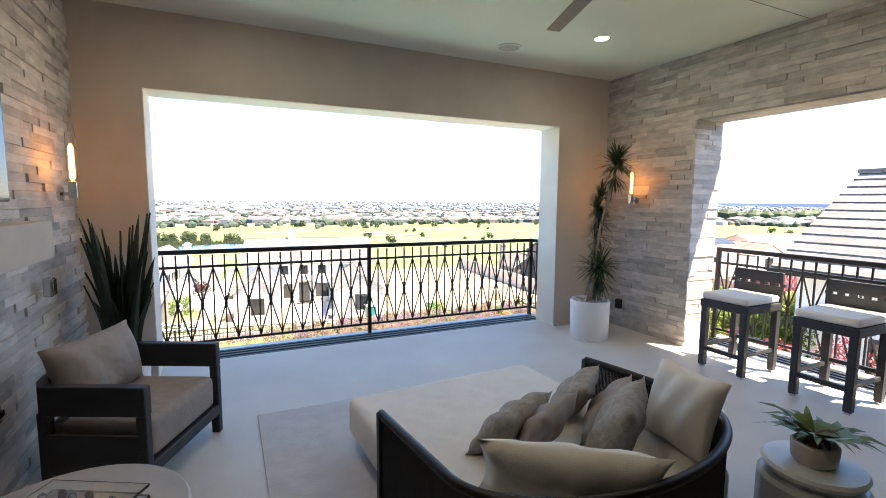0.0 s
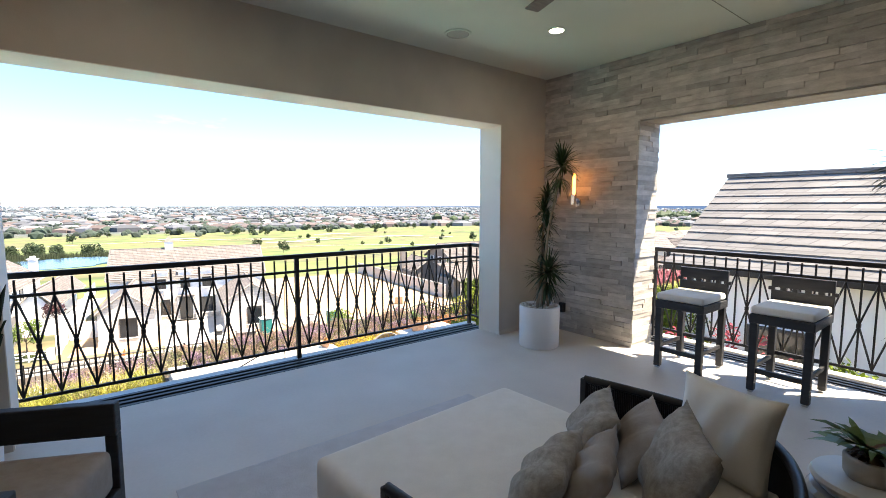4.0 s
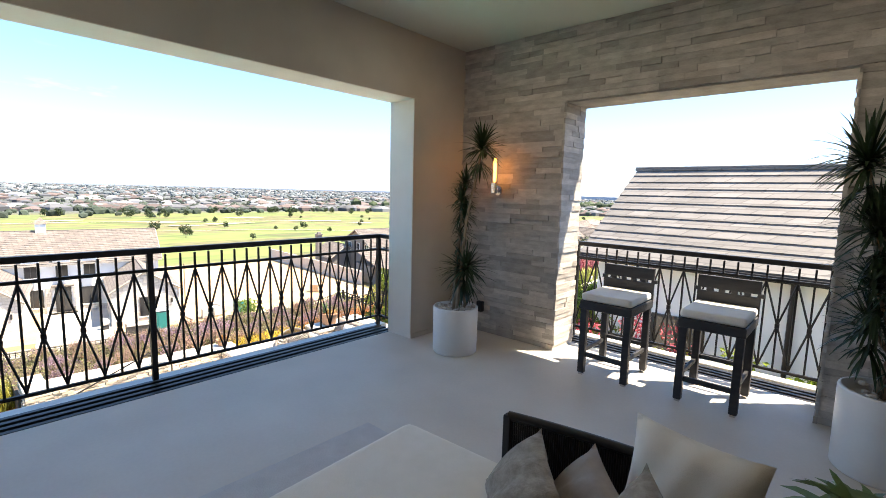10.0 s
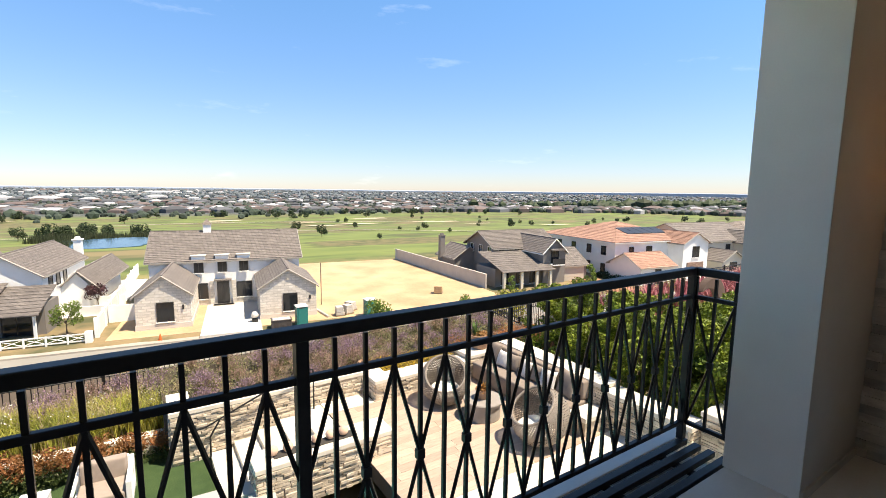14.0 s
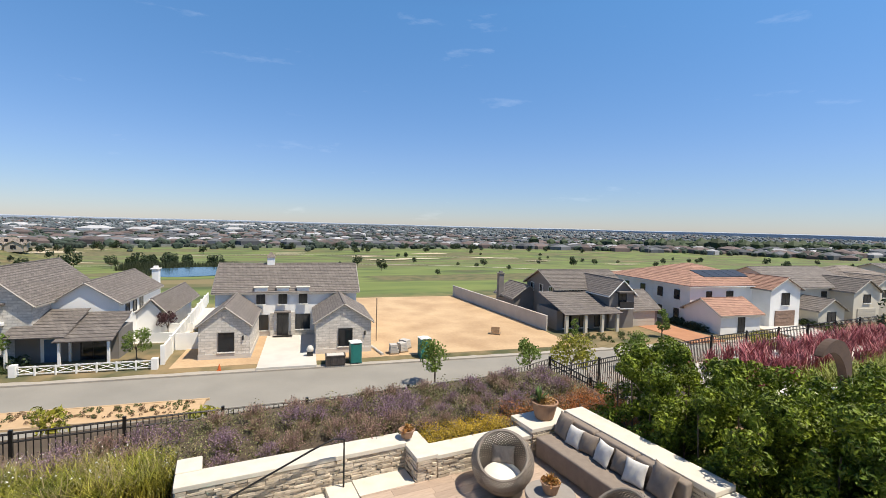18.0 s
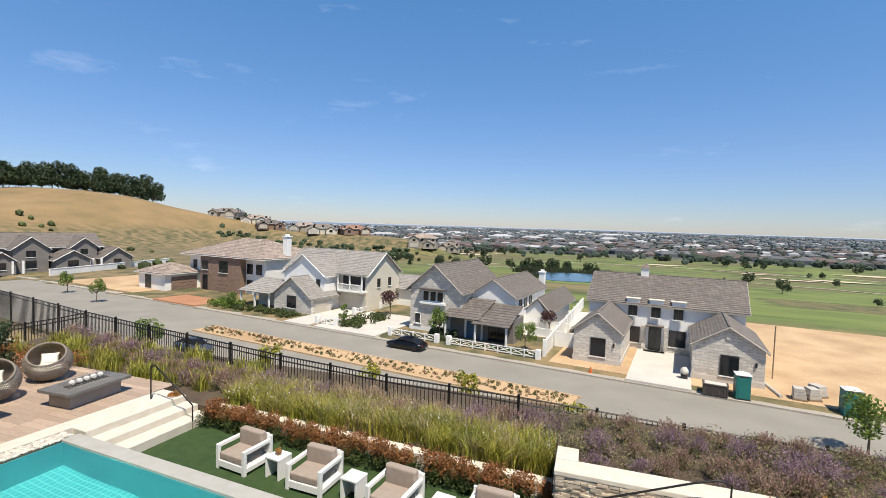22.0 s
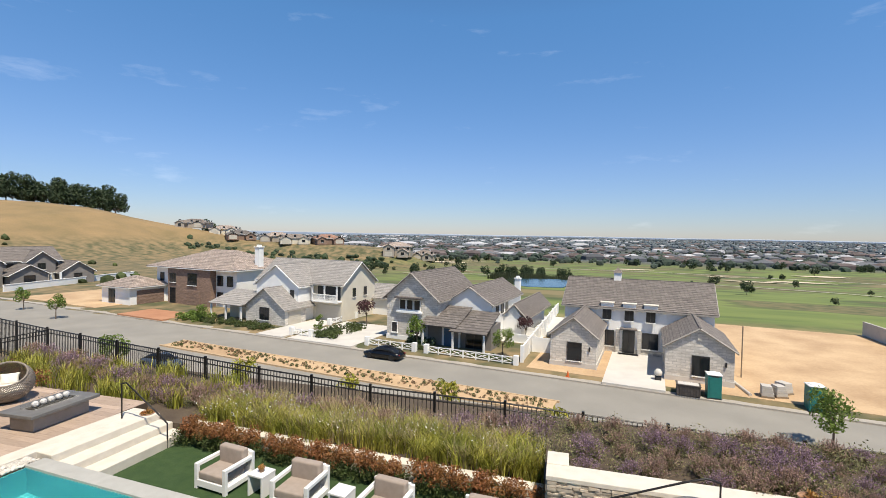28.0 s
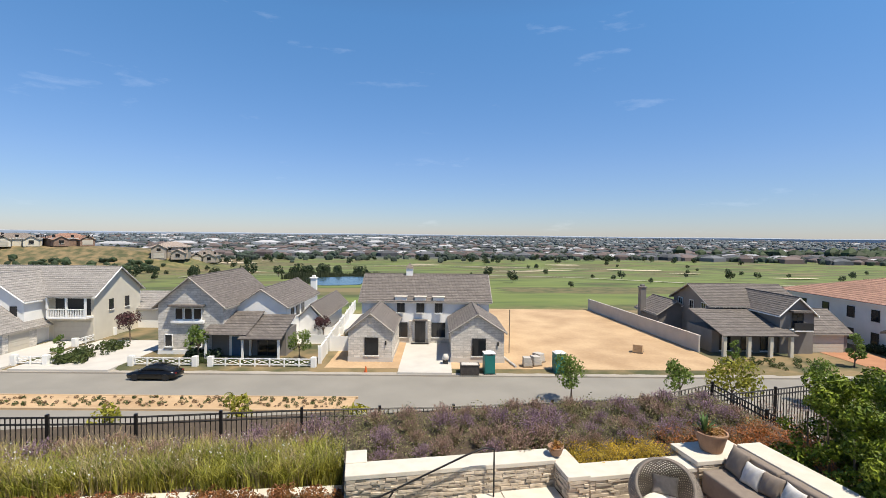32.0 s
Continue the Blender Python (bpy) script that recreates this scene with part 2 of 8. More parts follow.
def bar(bm, a, b, r, sides=6, r2=None):
    """A round bar from a to b."""
    a, b = Vector(a), Vector(b)
    d = b - a
    m = Matrix.Translation((a + b) / 2) @ d.to_track_quat("Z", "Y").to_matrix().to_4x4()
    return bmesh.ops.create_cone(bm, cap_ends=True, segments=sides, radius1=r, radius2=r if r2 is None else r2, depth=d.length, matrix=m)["verts"]


def lathe(bm, prof, seg=24, m=None):
    """A turned shape from (radius, height) pairs."""
    rings = [[bm.verts.new((r * math.cos(2 * math.pi * k / seg), r * math.sin(2 * math.pi * k / seg), z)) for k in range(seg)] for r, z in prof]
    for a, b in zip(rings, rings[1:]):
        for k in range(seg):
            bm.faces.new((a[k], a[(k + 1) % seg], b[(k + 1) % seg], b[k]))
    if prof[0][0] > 1e-4:
        bm.faces.new(rings[0][::-1])
    if prof[-1][0] > 1e-4:
        bm.faces.new(rings[-1])
    if m is not None:
        bmesh.ops.transform(bm, matrix=m, verts=[v for r in rings for v in r])
    return [v for r in rings for v in r]


def mesh(bm, name, material, smooth=False):
    me = bpy.data.meshes.new(name)
    bm.normal_update()
    bm.to_mesh(me)
    bm.free()
    me.materials.append(material)
    if smooth:
        me.polygons.foreach_set("use_smooth", [True] * len(me.polygons))
    return me


def raw(name, verts, faces, material):
    me = bpy.data.meshes.new(name)
    me.from_pydata(verts, [], faces)
    me.materials.append(material)
    me.update()
    return me


def part(name, bm, material, parent, label="", smooth=False):
    ob = new(name, mesh(bm, name, material, smooth) if isinstance(bm, bmesh.types.BMesh) else bm)
    ob.parent = parent
    if label:
        ob["label"] = label
    return ob


def thing(name, m, label, category, group="", kind=""):
    ob = new(name)
    ob.empty_display_size = 0.2
    ob.matrix_basis = m
    return tagged(ob, label, category, group, kind)


def solo(name, bm, material, label, category="", group="", kind="", smooth=False, m=None):
    ob = new(name, mesh(bm, name, material, smooth) if isinstance(bm, bmesh.types.BMesh) else bm)
    if m is not None:
        ob.matrix_basis = m
    return tagged(ob, label, category, group, kind)


def B():
    return bmesh.new()


def bx(x0, y0, z0, x1, y1, z1, bevel=0.0):
    bm = B()
    box(bm, x0, y0, z0, x1, y1, z1, bevel)
    return bm


# ---- terrace shell ----
WX, EX, NY, SY, CZ = -0.37, 5.265, 5.80, 1.33, 3.17       # inner faces and ceiling
OX0, OX1, OZ = 0.10, 4.49, 2.53                           # opening in the north wall
QY0, QY1, QZ = 2.40, 4.52, 2.475                           # opening in the east wall
NT, ET = 0.35, 0.42                                       # wall thicknesses
PAT, LAW = -3.2, -3.75                                    # patio and lawn levels
wall_n = solo("wall_north", B(), PLASTER, "taupe plaster wall with a wide open view", kind="structure")
bm = B()
box(bm, WX - 0.4, NY, -0.3, OX0, NY + NT, CZ)
box(bm, OX1, NY, -0.3, EX + ET, NY + NT, CZ)
box(bm, OX0, NY, OZ, OX1, NY + NT, CZ)
bm.to_mesh(wall_n.data)
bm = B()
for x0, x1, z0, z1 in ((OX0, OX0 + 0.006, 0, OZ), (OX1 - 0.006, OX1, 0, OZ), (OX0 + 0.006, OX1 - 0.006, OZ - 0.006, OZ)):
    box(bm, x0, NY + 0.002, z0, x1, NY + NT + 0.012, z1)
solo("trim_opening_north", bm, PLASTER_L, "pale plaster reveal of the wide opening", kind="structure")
bm = B()
box(bm, EX + 0.04, SY - 0.33, -0.3, EX + ET, QY0, CZ)
box(bm, EX + 0.04, QY1, -0.3, EX + ET, NY, CZ)
box(bm, EX + 0.04, QY0, QZ, EX + ET, QY1, CZ)
wall_e = solo("wall_east", bm, LEDGE, "pale split-face ledger stone wall", kind="structure")
bm = B()
box(bm, WX - 0.4, SY - 4.5, -0.3, WX - 0.04, NY, CZ)
wall_w = solo("wall_west", bm, LEDGE, "pale split-face ledger stone chimney wall", kind="structure")
bm = B()
box(bm, 4.29, SY - 0.33, -0.3, EX + 0.04, SY, CZ)
box(bm, WX - 0.04, SY - 0.33, 2.62, 4.29, SY, CZ)
solo("wall_south", bm, PLASTER_L, "pale plaster wall beside the sliding door", kind="structure")
bm = B()
box(bm, WX - 0.4, SY - 4.8, -0.3, EX + ET, SY - 4.5, CZ)
box(bm, EX + 0.04, SY - 4.5, -0.3, EX + ET, SY - 0.33, CZ)
solo("wall_inside", bm, DARK, "dim plain walls of the room behind the terrace", kind="structure")
solo("floor", bx(WX, SY - 4.5, -0.28, EX + ET, NY + NT, 0.0), FLOOR, "smooth grey-beige concrete terrace floor", kind="structure")
solo("ceiling", bx(WX - 0.4, SY - 4.8, CZ, EX + ET, NY + NT, CZ + 0.2), CEIL, "pale greenish painted ceiling", kind="structure")
solo("roof_slab", bx(WX - 0.9, SY - 5.2, CZ + 0.2, EX + ET + 0.45, NY + NT + 0.35, CZ + 0.45), PLASTER_L, "plain roof edge above the terrace", kind="structure")
solo("wall_below", bx(WX - 4, SY - 4.8, -6, EX + ET, NY + 0.1, -0.3), PLASTER_L, "plain plaster wall under the terrace", kind="structure")

bm = B()
box(bm, -17.0, -4.0, -6.0, -6.2, 6.15, 3.4, 0.0)
box(bm, -17.3, -4.3, 3.4, -6.0, 6.35, 3.65, 0.0)
solo("wall_wing", bm, PLASTER_L, "plain rendered wing of the house beside the terrace", kind="structure")


# ---- land ----
TURN = radians(-9.5)
STREET = Matrix.Translation((0, 53.3, 0)) @ Matrix.Rotation(TURN, 4, "Z")
RZ, GZ = -12.6, -12.3


def smooth(a, b, x):
    t = np.clip((x - a) / (b - a), 0, 1)
    return t * t * (3 - 2 * t)


def height(x, y):
    """The lie of the land."""
    u = x * math.cos(-TURN) - (y - 53.3) * math.sin(-TURN)
    w = x * math.sin(-TURN) + (y - 53.3) * math.cos(-TURN)
    z = -4.3 + (RZ - 0.12 + 4.3) * np.maximum(smooth(-36, -21, w), smooth(60, 130, -x))
    z = z - 1.2 * smooth(-9.4, -8.5, x) * smooth(4.4, 3.5, x) * smooth(5.2, 6.3, y) * smooth(14.4, 13.6, y)
    z = z + (GZ + 0.02 - RZ + 0.12) * smooth(0.2, 1.2, w)
    far = np.hypot(x - 2, y - 6)
    z = z + smooth(38, 300, w) * -9.0 + smooth(300, 900, w) * -12 + smooth(1400, 4800, w) * 22
    hill = 16.5 * np.exp(-((((x + 335) / 112) ** 2 + ((y - 225) / 62) ** 2) ** 1.5))
    rise = 16 * smooth(185, 275, -x) * smooth(380, 180, y)
    ridge = 12 * np.exp(-(((x + 160) / 82) ** 6 + ((y - 264) / 34) ** 4))
    return z + hill + rise + ridge


def ground_z(x, y):
    return float(height(np.array(float(x)), np.array(float(y))))


def ground_sheet():
    k = np.linspace(-1, 1, 221)
    gx = 2 + np.sign(k) * (60 * np.abs(k) + 4700 * np.abs(k) ** 5)
    k = np.linspace(-0.62, 1, 221)
    gy = 40 + np.sign(k) * (70 * np.abs(k) + 4700 * np.abs(k) ** 5)
    X, Y = np.meshgrid(gx, gy)
    Z = height(X, Y)
    n, m = X.shape
    verts = np.stack([X, Y, Z], -1).reshape(-1, 3)
    i = np.arange(n * m).reshape(n, m)
    faces = np.stack([i[:-1, :-1], i[:-1, 1:], i[1:, 1:], i[1:, :-1]], -1).reshape(-1, 4)
    return raw("ground", verts.tolist(), faces.tolist(), GROUND)


def ground_material():
    """Dry grass near, mown fairways behind the houses, ochre hill, plain with distance haze painted in as bluish grey.
    """
    m = mat("ground_mix", (0.30, 0.20, 0.095), (0.19, 0.14, 0.065), 0.06, 0.95, 0.3, fine=1.5)
    n, l = m.node_tree.nodes, m.node_tree.links
    b = n["Principled BSDF"]
    dry = b.inputs["Base Color"].links[0].from_socket
    tc = n.new("ShaderNodeTexCoord")
    big, tiny = n.new("ShaderNodeTexNoise"), n.new("ShaderNodeTexNoise")
    big.inputs["Scale"].default_value, big.inputs["Detail"].default_value = 0.026, 7
    tiny.inputs["Scale"].default_value, tiny.inputs["Detail"].default_value = 0.3, 4
    sep = n.new("ShaderNodeSeparateXYZ")
    lie = n.new("ShaderNodeMapping")
    lie.inputs["Scale"].default_value = (0.55, 1.7, 1.0)
    l.new(tc.outputs["Object"], lie.inputs["Vector"])
    l.new(lie.outputs["Vector"], big.inputs["Vector"])
    l.new(tc.outputs["Object"], tiny.inputs["Vector"])
    l.new(tc.outputs["Object"], sep.inputs[0])

    def ramp(sock, stops):
        r = n.new("ShaderNodeValToRGB")
        while len(r.color_ramp.elements) < len(stops):
            r.color_ramp.elements.new(0.5)
        for e, (p, c) in zip(r.color_ramp.elements, stops):
            e.position, e.color = p, (*c, 1)
        l.new(sock, r.inputs["Fac"])
        return r.outputs["Color"]

    def mix(f, a, c):
        x = n.new("ShaderNodeMix")
        x.data_type = "RGBA"
        l.new(f, x.inputs["Factor"])
        l.new(a, x.inputs["A"])
        l.new(c, x.inputs["B"])
        return x.outputs["Result"]

    def span(sock, a, c):
        r = n.new("ShaderNodeMapRange")
        r.inputs["From Min"].default_value, r.inputs["From Max"].default_value = a, c
        l.new(sock, r.inputs["Value"])
        return r.outputs["Result"]

    def mul(a, c):
        r = n.new("ShaderNodeMath")
        r.operation = "MULTIPLY"
        l.new(a, r.inputs[0])
        l.new(c, r.inputs[1])
        return r.outputs[0]

    fair = ramp(big.outputs["Fac"], [(0.32, (0.20, 0.16, 0.075)), (0.40, (0.065, 0.085, 0.026)), (0.45, (0.12, 0.16, 0.04)), (0.52, (0.165, 0.20, 0.052)), (0.56, (0.085, 0.10, 0.032)), (0.62, (0.24, 0.18, 0.095))])
    rough_grass = ramp(tiny.outputs["Fac"], [(0.3, (0.06, 0.075, 0.025)), (0.6, (0.16, 0.14, 0.06))])
    fair = mix(span(big.outputs["Fac"], 0.56, 0.62), fair, rough_grass)
    town = ramp(tiny.outputs["Fac"], [(0.3, (0.035, 0.05, 0.04)), (0.5, (0.07, 0.08, 0.068)), (0.66, (0.15, 0.145, 0.135))])
    scrubby = ramp(tiny.outputs["Fac"], [(0.35, (0.075, 0.08, 0.035)), (0.5, (0.16, 0.13, 0.065)), (0.62, (0.24, 0.175, 0.09))])
    dry = mix(span(sep.outputs["Z"], -7, -1), scrubby, dry)
    c = mix(mul(span(sep.outputs["Y"], 84, 96), span(sep.outputs["X"], -98, -46)), dry, fair)
    c = mix(span(sep.outputs["Y"], 430, 520), c, town)
    # distance haze put into the ground colour, growing from y 1300 to 2400
    far_haze = ramp(tiny.outputs["Fac"], [(0.3, (0.10, 0.12, 0.13)), (0.6, (0.17, 0.185, 0.20))])
    c = mix(span(sep.outputs["Y"], 1300, 2400), c, far_haze)
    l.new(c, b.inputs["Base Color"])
    return m


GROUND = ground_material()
solo("ground", ground_sheet(), GROUND, "dry slope, green golf fairways and a wide plain with haze in its colour", kind="structure")


def street_box(name, u0, w0, z0, u1, w1, z1, material, label, kind="structure", category=""):
    return solo(name, bx(u0, w0, z0, u1, w1, z1), material, label, category, kind=kind, m=STREET)


street_box("road", -114, -19, RZ - 0.3, 150, 0, RZ, ASPHALT, "grey asphalt street with patched strips")


# ---- terrace things ----
def rail(name, n, step, m, label, posts):
    """Wrought-iron balcony rail along +x of n bars, with narrow crosses between every second bar."""
    r = thing(name, m, label, "railing")
    L = n * step
    for nm, z0, z1, hw in (("top_rail", 1.04, 1.085, 0.026), ("middle_rail", 0.895, 0.92, 0.013), ("bottom_rail", 0.10, 0.125, 0.013)):
        part(nm, bx(-0.02, -hw, z0, L + 0.02, hw, z1, 0.004), IRON, r)
    post = mesh(bx(-0.021, -0.021, 0.0, 0.021, 0.021, 1.04, 0.003), "post", IRON)
    upright = mesh(bx(-0.0075, -0.0075, 0.125, 0.0075, 0.0075, 1.03), "bar", IRON)
    bm = B()
    for s in (1, -1):
        bar(bm, (-s * step, 0, 0.895), (s * step, 0, 0.125), 0.0085, 5)
    box(bm, -0.017, -0.015, 0.49, 0.017, 0.015, 0.53, 0.004)
    cross = mesh(bm, "cross", IRON)
    for k in range(n + 1):
        o = part("post" if k in posts else "bar", post if k in posts else upright, IRON, r)
        o.location.x = k * step
        if k % 2 and k < n:
            o = part("cross", cross, IRON, r)
            o.location.x = k * step
    return r


rail("railing", 42, 0.1117, pose(-0.116, 6.455, 0.0), "black wrought-iron railing with narrow crossed bars along the wide opening", (0, 21, 42))
rail("railing", 3, 0.1104, pose(4.587, 6.435, 0.0, rz=-90), "short black wrought-iron railing return to the wall", ())
rail("railing", 20, 0.1104, pose(5.95, 2.42, 0.0, rz=90), "black wrought-iron railing with narrow crossed bars behind the stools", (0, 20))


def grating(x0, y0, x1, y1, along_x):
    """A narrow metal drain floor of slats outside an opening."""
    g = thing("floor_grating", pose(0, 0, 0), "dark slatted metal drain grating beside the floor edge", "grating")
    n = 4
    for k in range(n):
        if along_x:
            w = (y1 - y0) / n
            part("slat", bx(x0, y0 + k * w + 0.02, -0.04, x1, y0 + (k + 1) * w - 0.02, -0.006, 0.003), IRON, g)
        else:
            w = (x1 - x0) / n
            part("slat", bx(x0 + k * w + 0.02, y0, -0.04, x0 + (k + 1) * w - 0.02, y1, -0.006, 0.003), IRON, g)
    for k in range(9):
        f = (k + 0.5) / 9
        if along_x:
            part("cross_bar", bx(x0 + (x1 - x0) * f - 0.02, y0, -0.06, x0 + (x1 - x0) * f + 0.02, y1, -0.041), IRON, g)
        else:
            part("cross_bar", bx(x0, y0 + (y1 - y0) * f - 0.02, -0.06, x1, y0 + (y1 - y0) * f + 0.02, -0.041), IRON, g)


grating(OX0 - 0.2, NY + NT + 0.005, OX1 + 0.12, 6.49, True)
grating(EX + ET + 0.005, QY0 - 0.1, 6.0, QY1 + 0.1, False)
# added tray, no known part here; its pale face brightens the grating slits
solo("slit_tray", bx(OX0 - 0.2, NY + NT + 0.005, -0.14, OX1 + 0.1, 6.488, -0.10), PLASTER_L, "pale tray added under the gratings so that their slits look bright", kind="structure")
solo("ledge_north", bx(OX0 - 0.3, 6.49, -0.3, OX1 + 0.25, 6.62, -0.02, 0.01), PLASTER_L, "pale plaster balcony edge below the railing", kind="structure")
solo("ledge_east", bx(6.10, QY0 - 0.2, -0.3, 6.22, QY1 + 0.2, -0.02, 0.01), PLASTER_L, "pale plaster balcony edge below the railing", kind="structure")
bm = B()
for a in ((WX, NY - 0.012, 0, OX0, NY - 0.001, 0.05), (OX1, NY - 0.012, 0, EX, NY - 0.001, 0.05), (4.29, SY + 0.001, 0, EX, SY + 0.012, 0.05)):
    box(bm, *a)
solo("baseboard", bm, PLASTER, "low plaster skirting along the terrace walls", kind="structure")


def ledger(parent, face, a0, a1, z0, z1, holes, seed, keep):
    """Split-face stone strips over a wall face. face(a, z, out) gives the place; keep(a) picks the strips that are objects."""
    rnd = random.Random(seed)
    lens, outs = (0.16, 0.22, 0.3, 0.38, 0.46, 0.55), (0.018, 0.025, 0.033)
    rest, rf, count = [], [], 0
    shared = {}
    z, h = z0, 0.053
    while z < z1 - 0.01:
        hh = min(h, z1 - z)
        a = a0 - rnd.random() * 0.3
        while a < a1:
            ln = rnd.choice(lens)
            b0, b1 = max(a, a0), min(a + ln, a1)
            a += ln
            for h0, h1, hz in holes:
                if z < hz and b0 < h1 and b1 > h0:
                    if b0 < h0:
                        b1 = min(b1, h0)
                    elif b1 > h1:
                        b0 = max(b0, h1)
                    else:
                        b1 = b0
            if b1 - b0 < 0.02:
                continue
            o = rnd.choice(outs)
            c = [face(p, q, d) for d in (-0.01, o) for q in (z + 0.0006, z + hh - 0.0006) for p in (b0 + 0.0004, b1 - 0.0004)]
            fs = [(0, 1, 3, 2), (4, 6, 7, 5), (0, 4, 5, 1), (2, 3, 7, 6), (0, 2, 6, 4), (1, 5, 7, 3)]
            if keep(b0, z) and count < 290:
                count += 1
                org = Vector(c[0])
                key = (round(b1 - b0, 3), o, round(hh, 3))
                if key not in shared:
                    shared[key] = raw("stone", [tuple(Vector(v) - org) for v in c], fs, LEDGE)
                s = new("stone", shared[key])
                s.parent = parent
                s.location = org
            else:
                k = len(rest)
                rest += c
                rf += [tuple(i + k for i in f) for f in fs]
        z += h
    o = new("stone_strips", raw("stone_strips", rest, rf, LEDGE))
    o.parent = parent
    o["kind"] = "stuff"


# sconces, screens and other wall things
BULB = glow("amber_filament", (1.0, 0.36, 0.05), 4.0)
TUBE = glass("clear_tube", (1.0, 1.0, 1.0), 0.0)
TUBE.node_tree.nodes["Principled BSDF"].inputs["IOR"].default_value = 1.03
LAMPW = glow("lamp_white", (1.0, 0.93, 0.82), 8.0)


def sconce(x, y, z, side, lit=True):
    s = thing("wall_sconce", pose(x, y, z, rz=0 if side > 0 else 180), "chrome wall sconce with a clear glass tube and amber filament, lit" if lit else "chrome wall sconce with a clear glass tube, switched off", "wall lamp", "wall sconces")
    bm = B()
    lathe(bm, [(0.0, 0.0), (0.05, 0.0), (0.05, 0.02), (0.0, 0.022)], 20, pose(-0.0, 0, 0, 0, 90, 0))
    part("backplate", bm, CHROME, s, smooth=False)
    part("arm", bx(0.01, -0.012, -0.012, 0.085, 0.012, 0.012, 0.004), CHROME, s)
    part("holder", bx(0.058, -0.025, -0.03, 0.108, 0.025, 0.085, 0.005), CHROME, s)
    bm = B()
    lathe(bm, [(0.03, 0.085), (0.03, 0.42), (0.027, 0.42), (0.027, 0.09)], 20)
    t = part("glass_tube", bm, TUBE, s, smooth=True)
    t.location.x, t.visible_shadow = 0.083, False
    bm = B()
    lathe(bm, [(0.006, 0.09), (0.017, 0.11), (0.017, 0.31), (0.006, 0.34)], 12)
    t = part("bulb", bm, BULB if lit else WHITEPOT, s, "amber glowing filament bulb" if lit else "pale unlit bulb", smooth=True)
    t.location.x = 0.083
    if not lit:
        return
    lamp = new("sconce_light", bpy.data.lights.new("sconce_light", "POINT"))
    lamp.data.energy, lamp.data.color, lamp.data.shadow_soft_size = 1.0, (1.0, 0.36, 0.08), 0.02
    lamp.matrix_basis = pose(x + side * 0.083, y, z + 0.23)


sconce(EX - 0.045, 5.23, 1.62, -1)
sconce(WX + 0.045, 5.10, 1.63, 1)
sconce(EX - 0.045, 1.83, 1.62, -1, False)

tv = thing("television", pose(0, 0, 0), "large black flat television on the stone wall", "television")
part("panel", bx(-0.335, 2.22, 1.58, -0.235, 4.04, 2.60, 0.008), IRON, tv)
part("screen", bx(-0.235, 2.24, 1.60, -0.2325, 4.02, 2.58), BLACKGLASS, tv, "glossy black screen")
part("bracket", bx(-0.42, 2.9, 1.85, -0.335, 3.5, 2.35), IRON, tv)
fp = thing("fireplace", pose(0, 0, 0), "linear fireplace with a flat black panel for its dark recess, under a pale mantel", "fireplace")
# flush panel, not hollow: its black stands in for the recess's shade
part("firebox", bx(-0.325, 2.35, 0.55, -0.318, 3.96, 1.10), mat("recess_black", (0.004, 0.004, 0.004), None, 4, 1.0, 0.2, spec=0.03), fp)
part("glass_lip", bx(-0.322, 2.35, 0.55, -0.30, 3.96, 0.58, 0.003), BLACKGLASS, fp)
part("frame", bx(-0.33, 2.31, 0.51, -0.322, 3.98, 1.12), IRON, fp)
solo("mantel_shelf", bx(-0.33, 2.2, 1.27, -0.17, 4.36, 1.475, 0.006), PLASTER, "thick pale plaster mantel shelf on the stone wall", "mantel")
for x, y, z, sx, lab in ((EX - 0.05, 5.42, 0.31, -1, "dark outdoor socket cover on the stone wall"), (WX + 0.045, 4.78, 1.04, 1, "grey weatherproof switch box on the stone wall"), (EX - 0.05, 1.62, 0.31, -1, "dark outdoor socket cover on the stone wall")):
    o = thing("wall_socket", pose(x, y, z), lab, "socket")
    part("cover", bx(-0.025, -0.04, -0.06, 0.025, 0.04, 0.06, 0.01), IRON if sx < 0 else CHROME, o)
    part("flap", bx(-0.031 if sx < 0 else 0.025, -0.032, -0.05, -0.025 if sx < 0 else 0.031, 0.032, 0.05, 0.003), IRON if sx < 0 else CHROME, o)


def ceiling_disc(name, x, y, r, face, label, cat):
    d = thing(name, pose(x, y, CZ), label, cat)
    bm = B()
    lathe(bm, [(r, 0.0), (r, -0.008), (r * 0.86, -0.012), (r * 0.84, -0.004), (0, -0.004)], 28)
    part("ring", bm, CEIL, d)
    bm = B()
    lathe(bm, [(0, -0.0055), (r * 0.83, -0.0055), (r * 0.83, -0.0095), (0, -0.0095)], 28)
    part("face", bm, face, d)
    return d


SPK = mat("speaker_grille", (0.36, 0.35, 0.31), (0.32, 0.31, 0.27), 40, 0.8, 0.3)
ceiling_disc("ceiling_speaker", 3.38, 5.27, 0.125, SPK, "round flush speaker grille in the ceiling", "speaker")
for x, y in ((4.03, 4.65), (4.03, 2.6), (0.9, 4.65), (0.9, 2.6)):
    ceiling_disc("downlight", x, y, 0.075, LAMPW, "small round recessed ceiling downlight, lit", "ceiling lamp")["group"] = "ceiling downlights"
    lamp = new("downlight_lamp", bpy.data.lights.new("downlight_lamp", "AREA"))
    lamp.data.shape, lamp.data.size, lamp.data.energy, lamp.data.color = "DISK", 0.11, 1.0, (1.0, 0.93, 0.82)
    lamp.matrix_basis = pose(x, y, CZ - 0.014)
fan = thing("ceiling_fan", pose(2.45, 3.15, 0), "ceiling fan with long slim grey wooden blades", "fan")
bm = B()
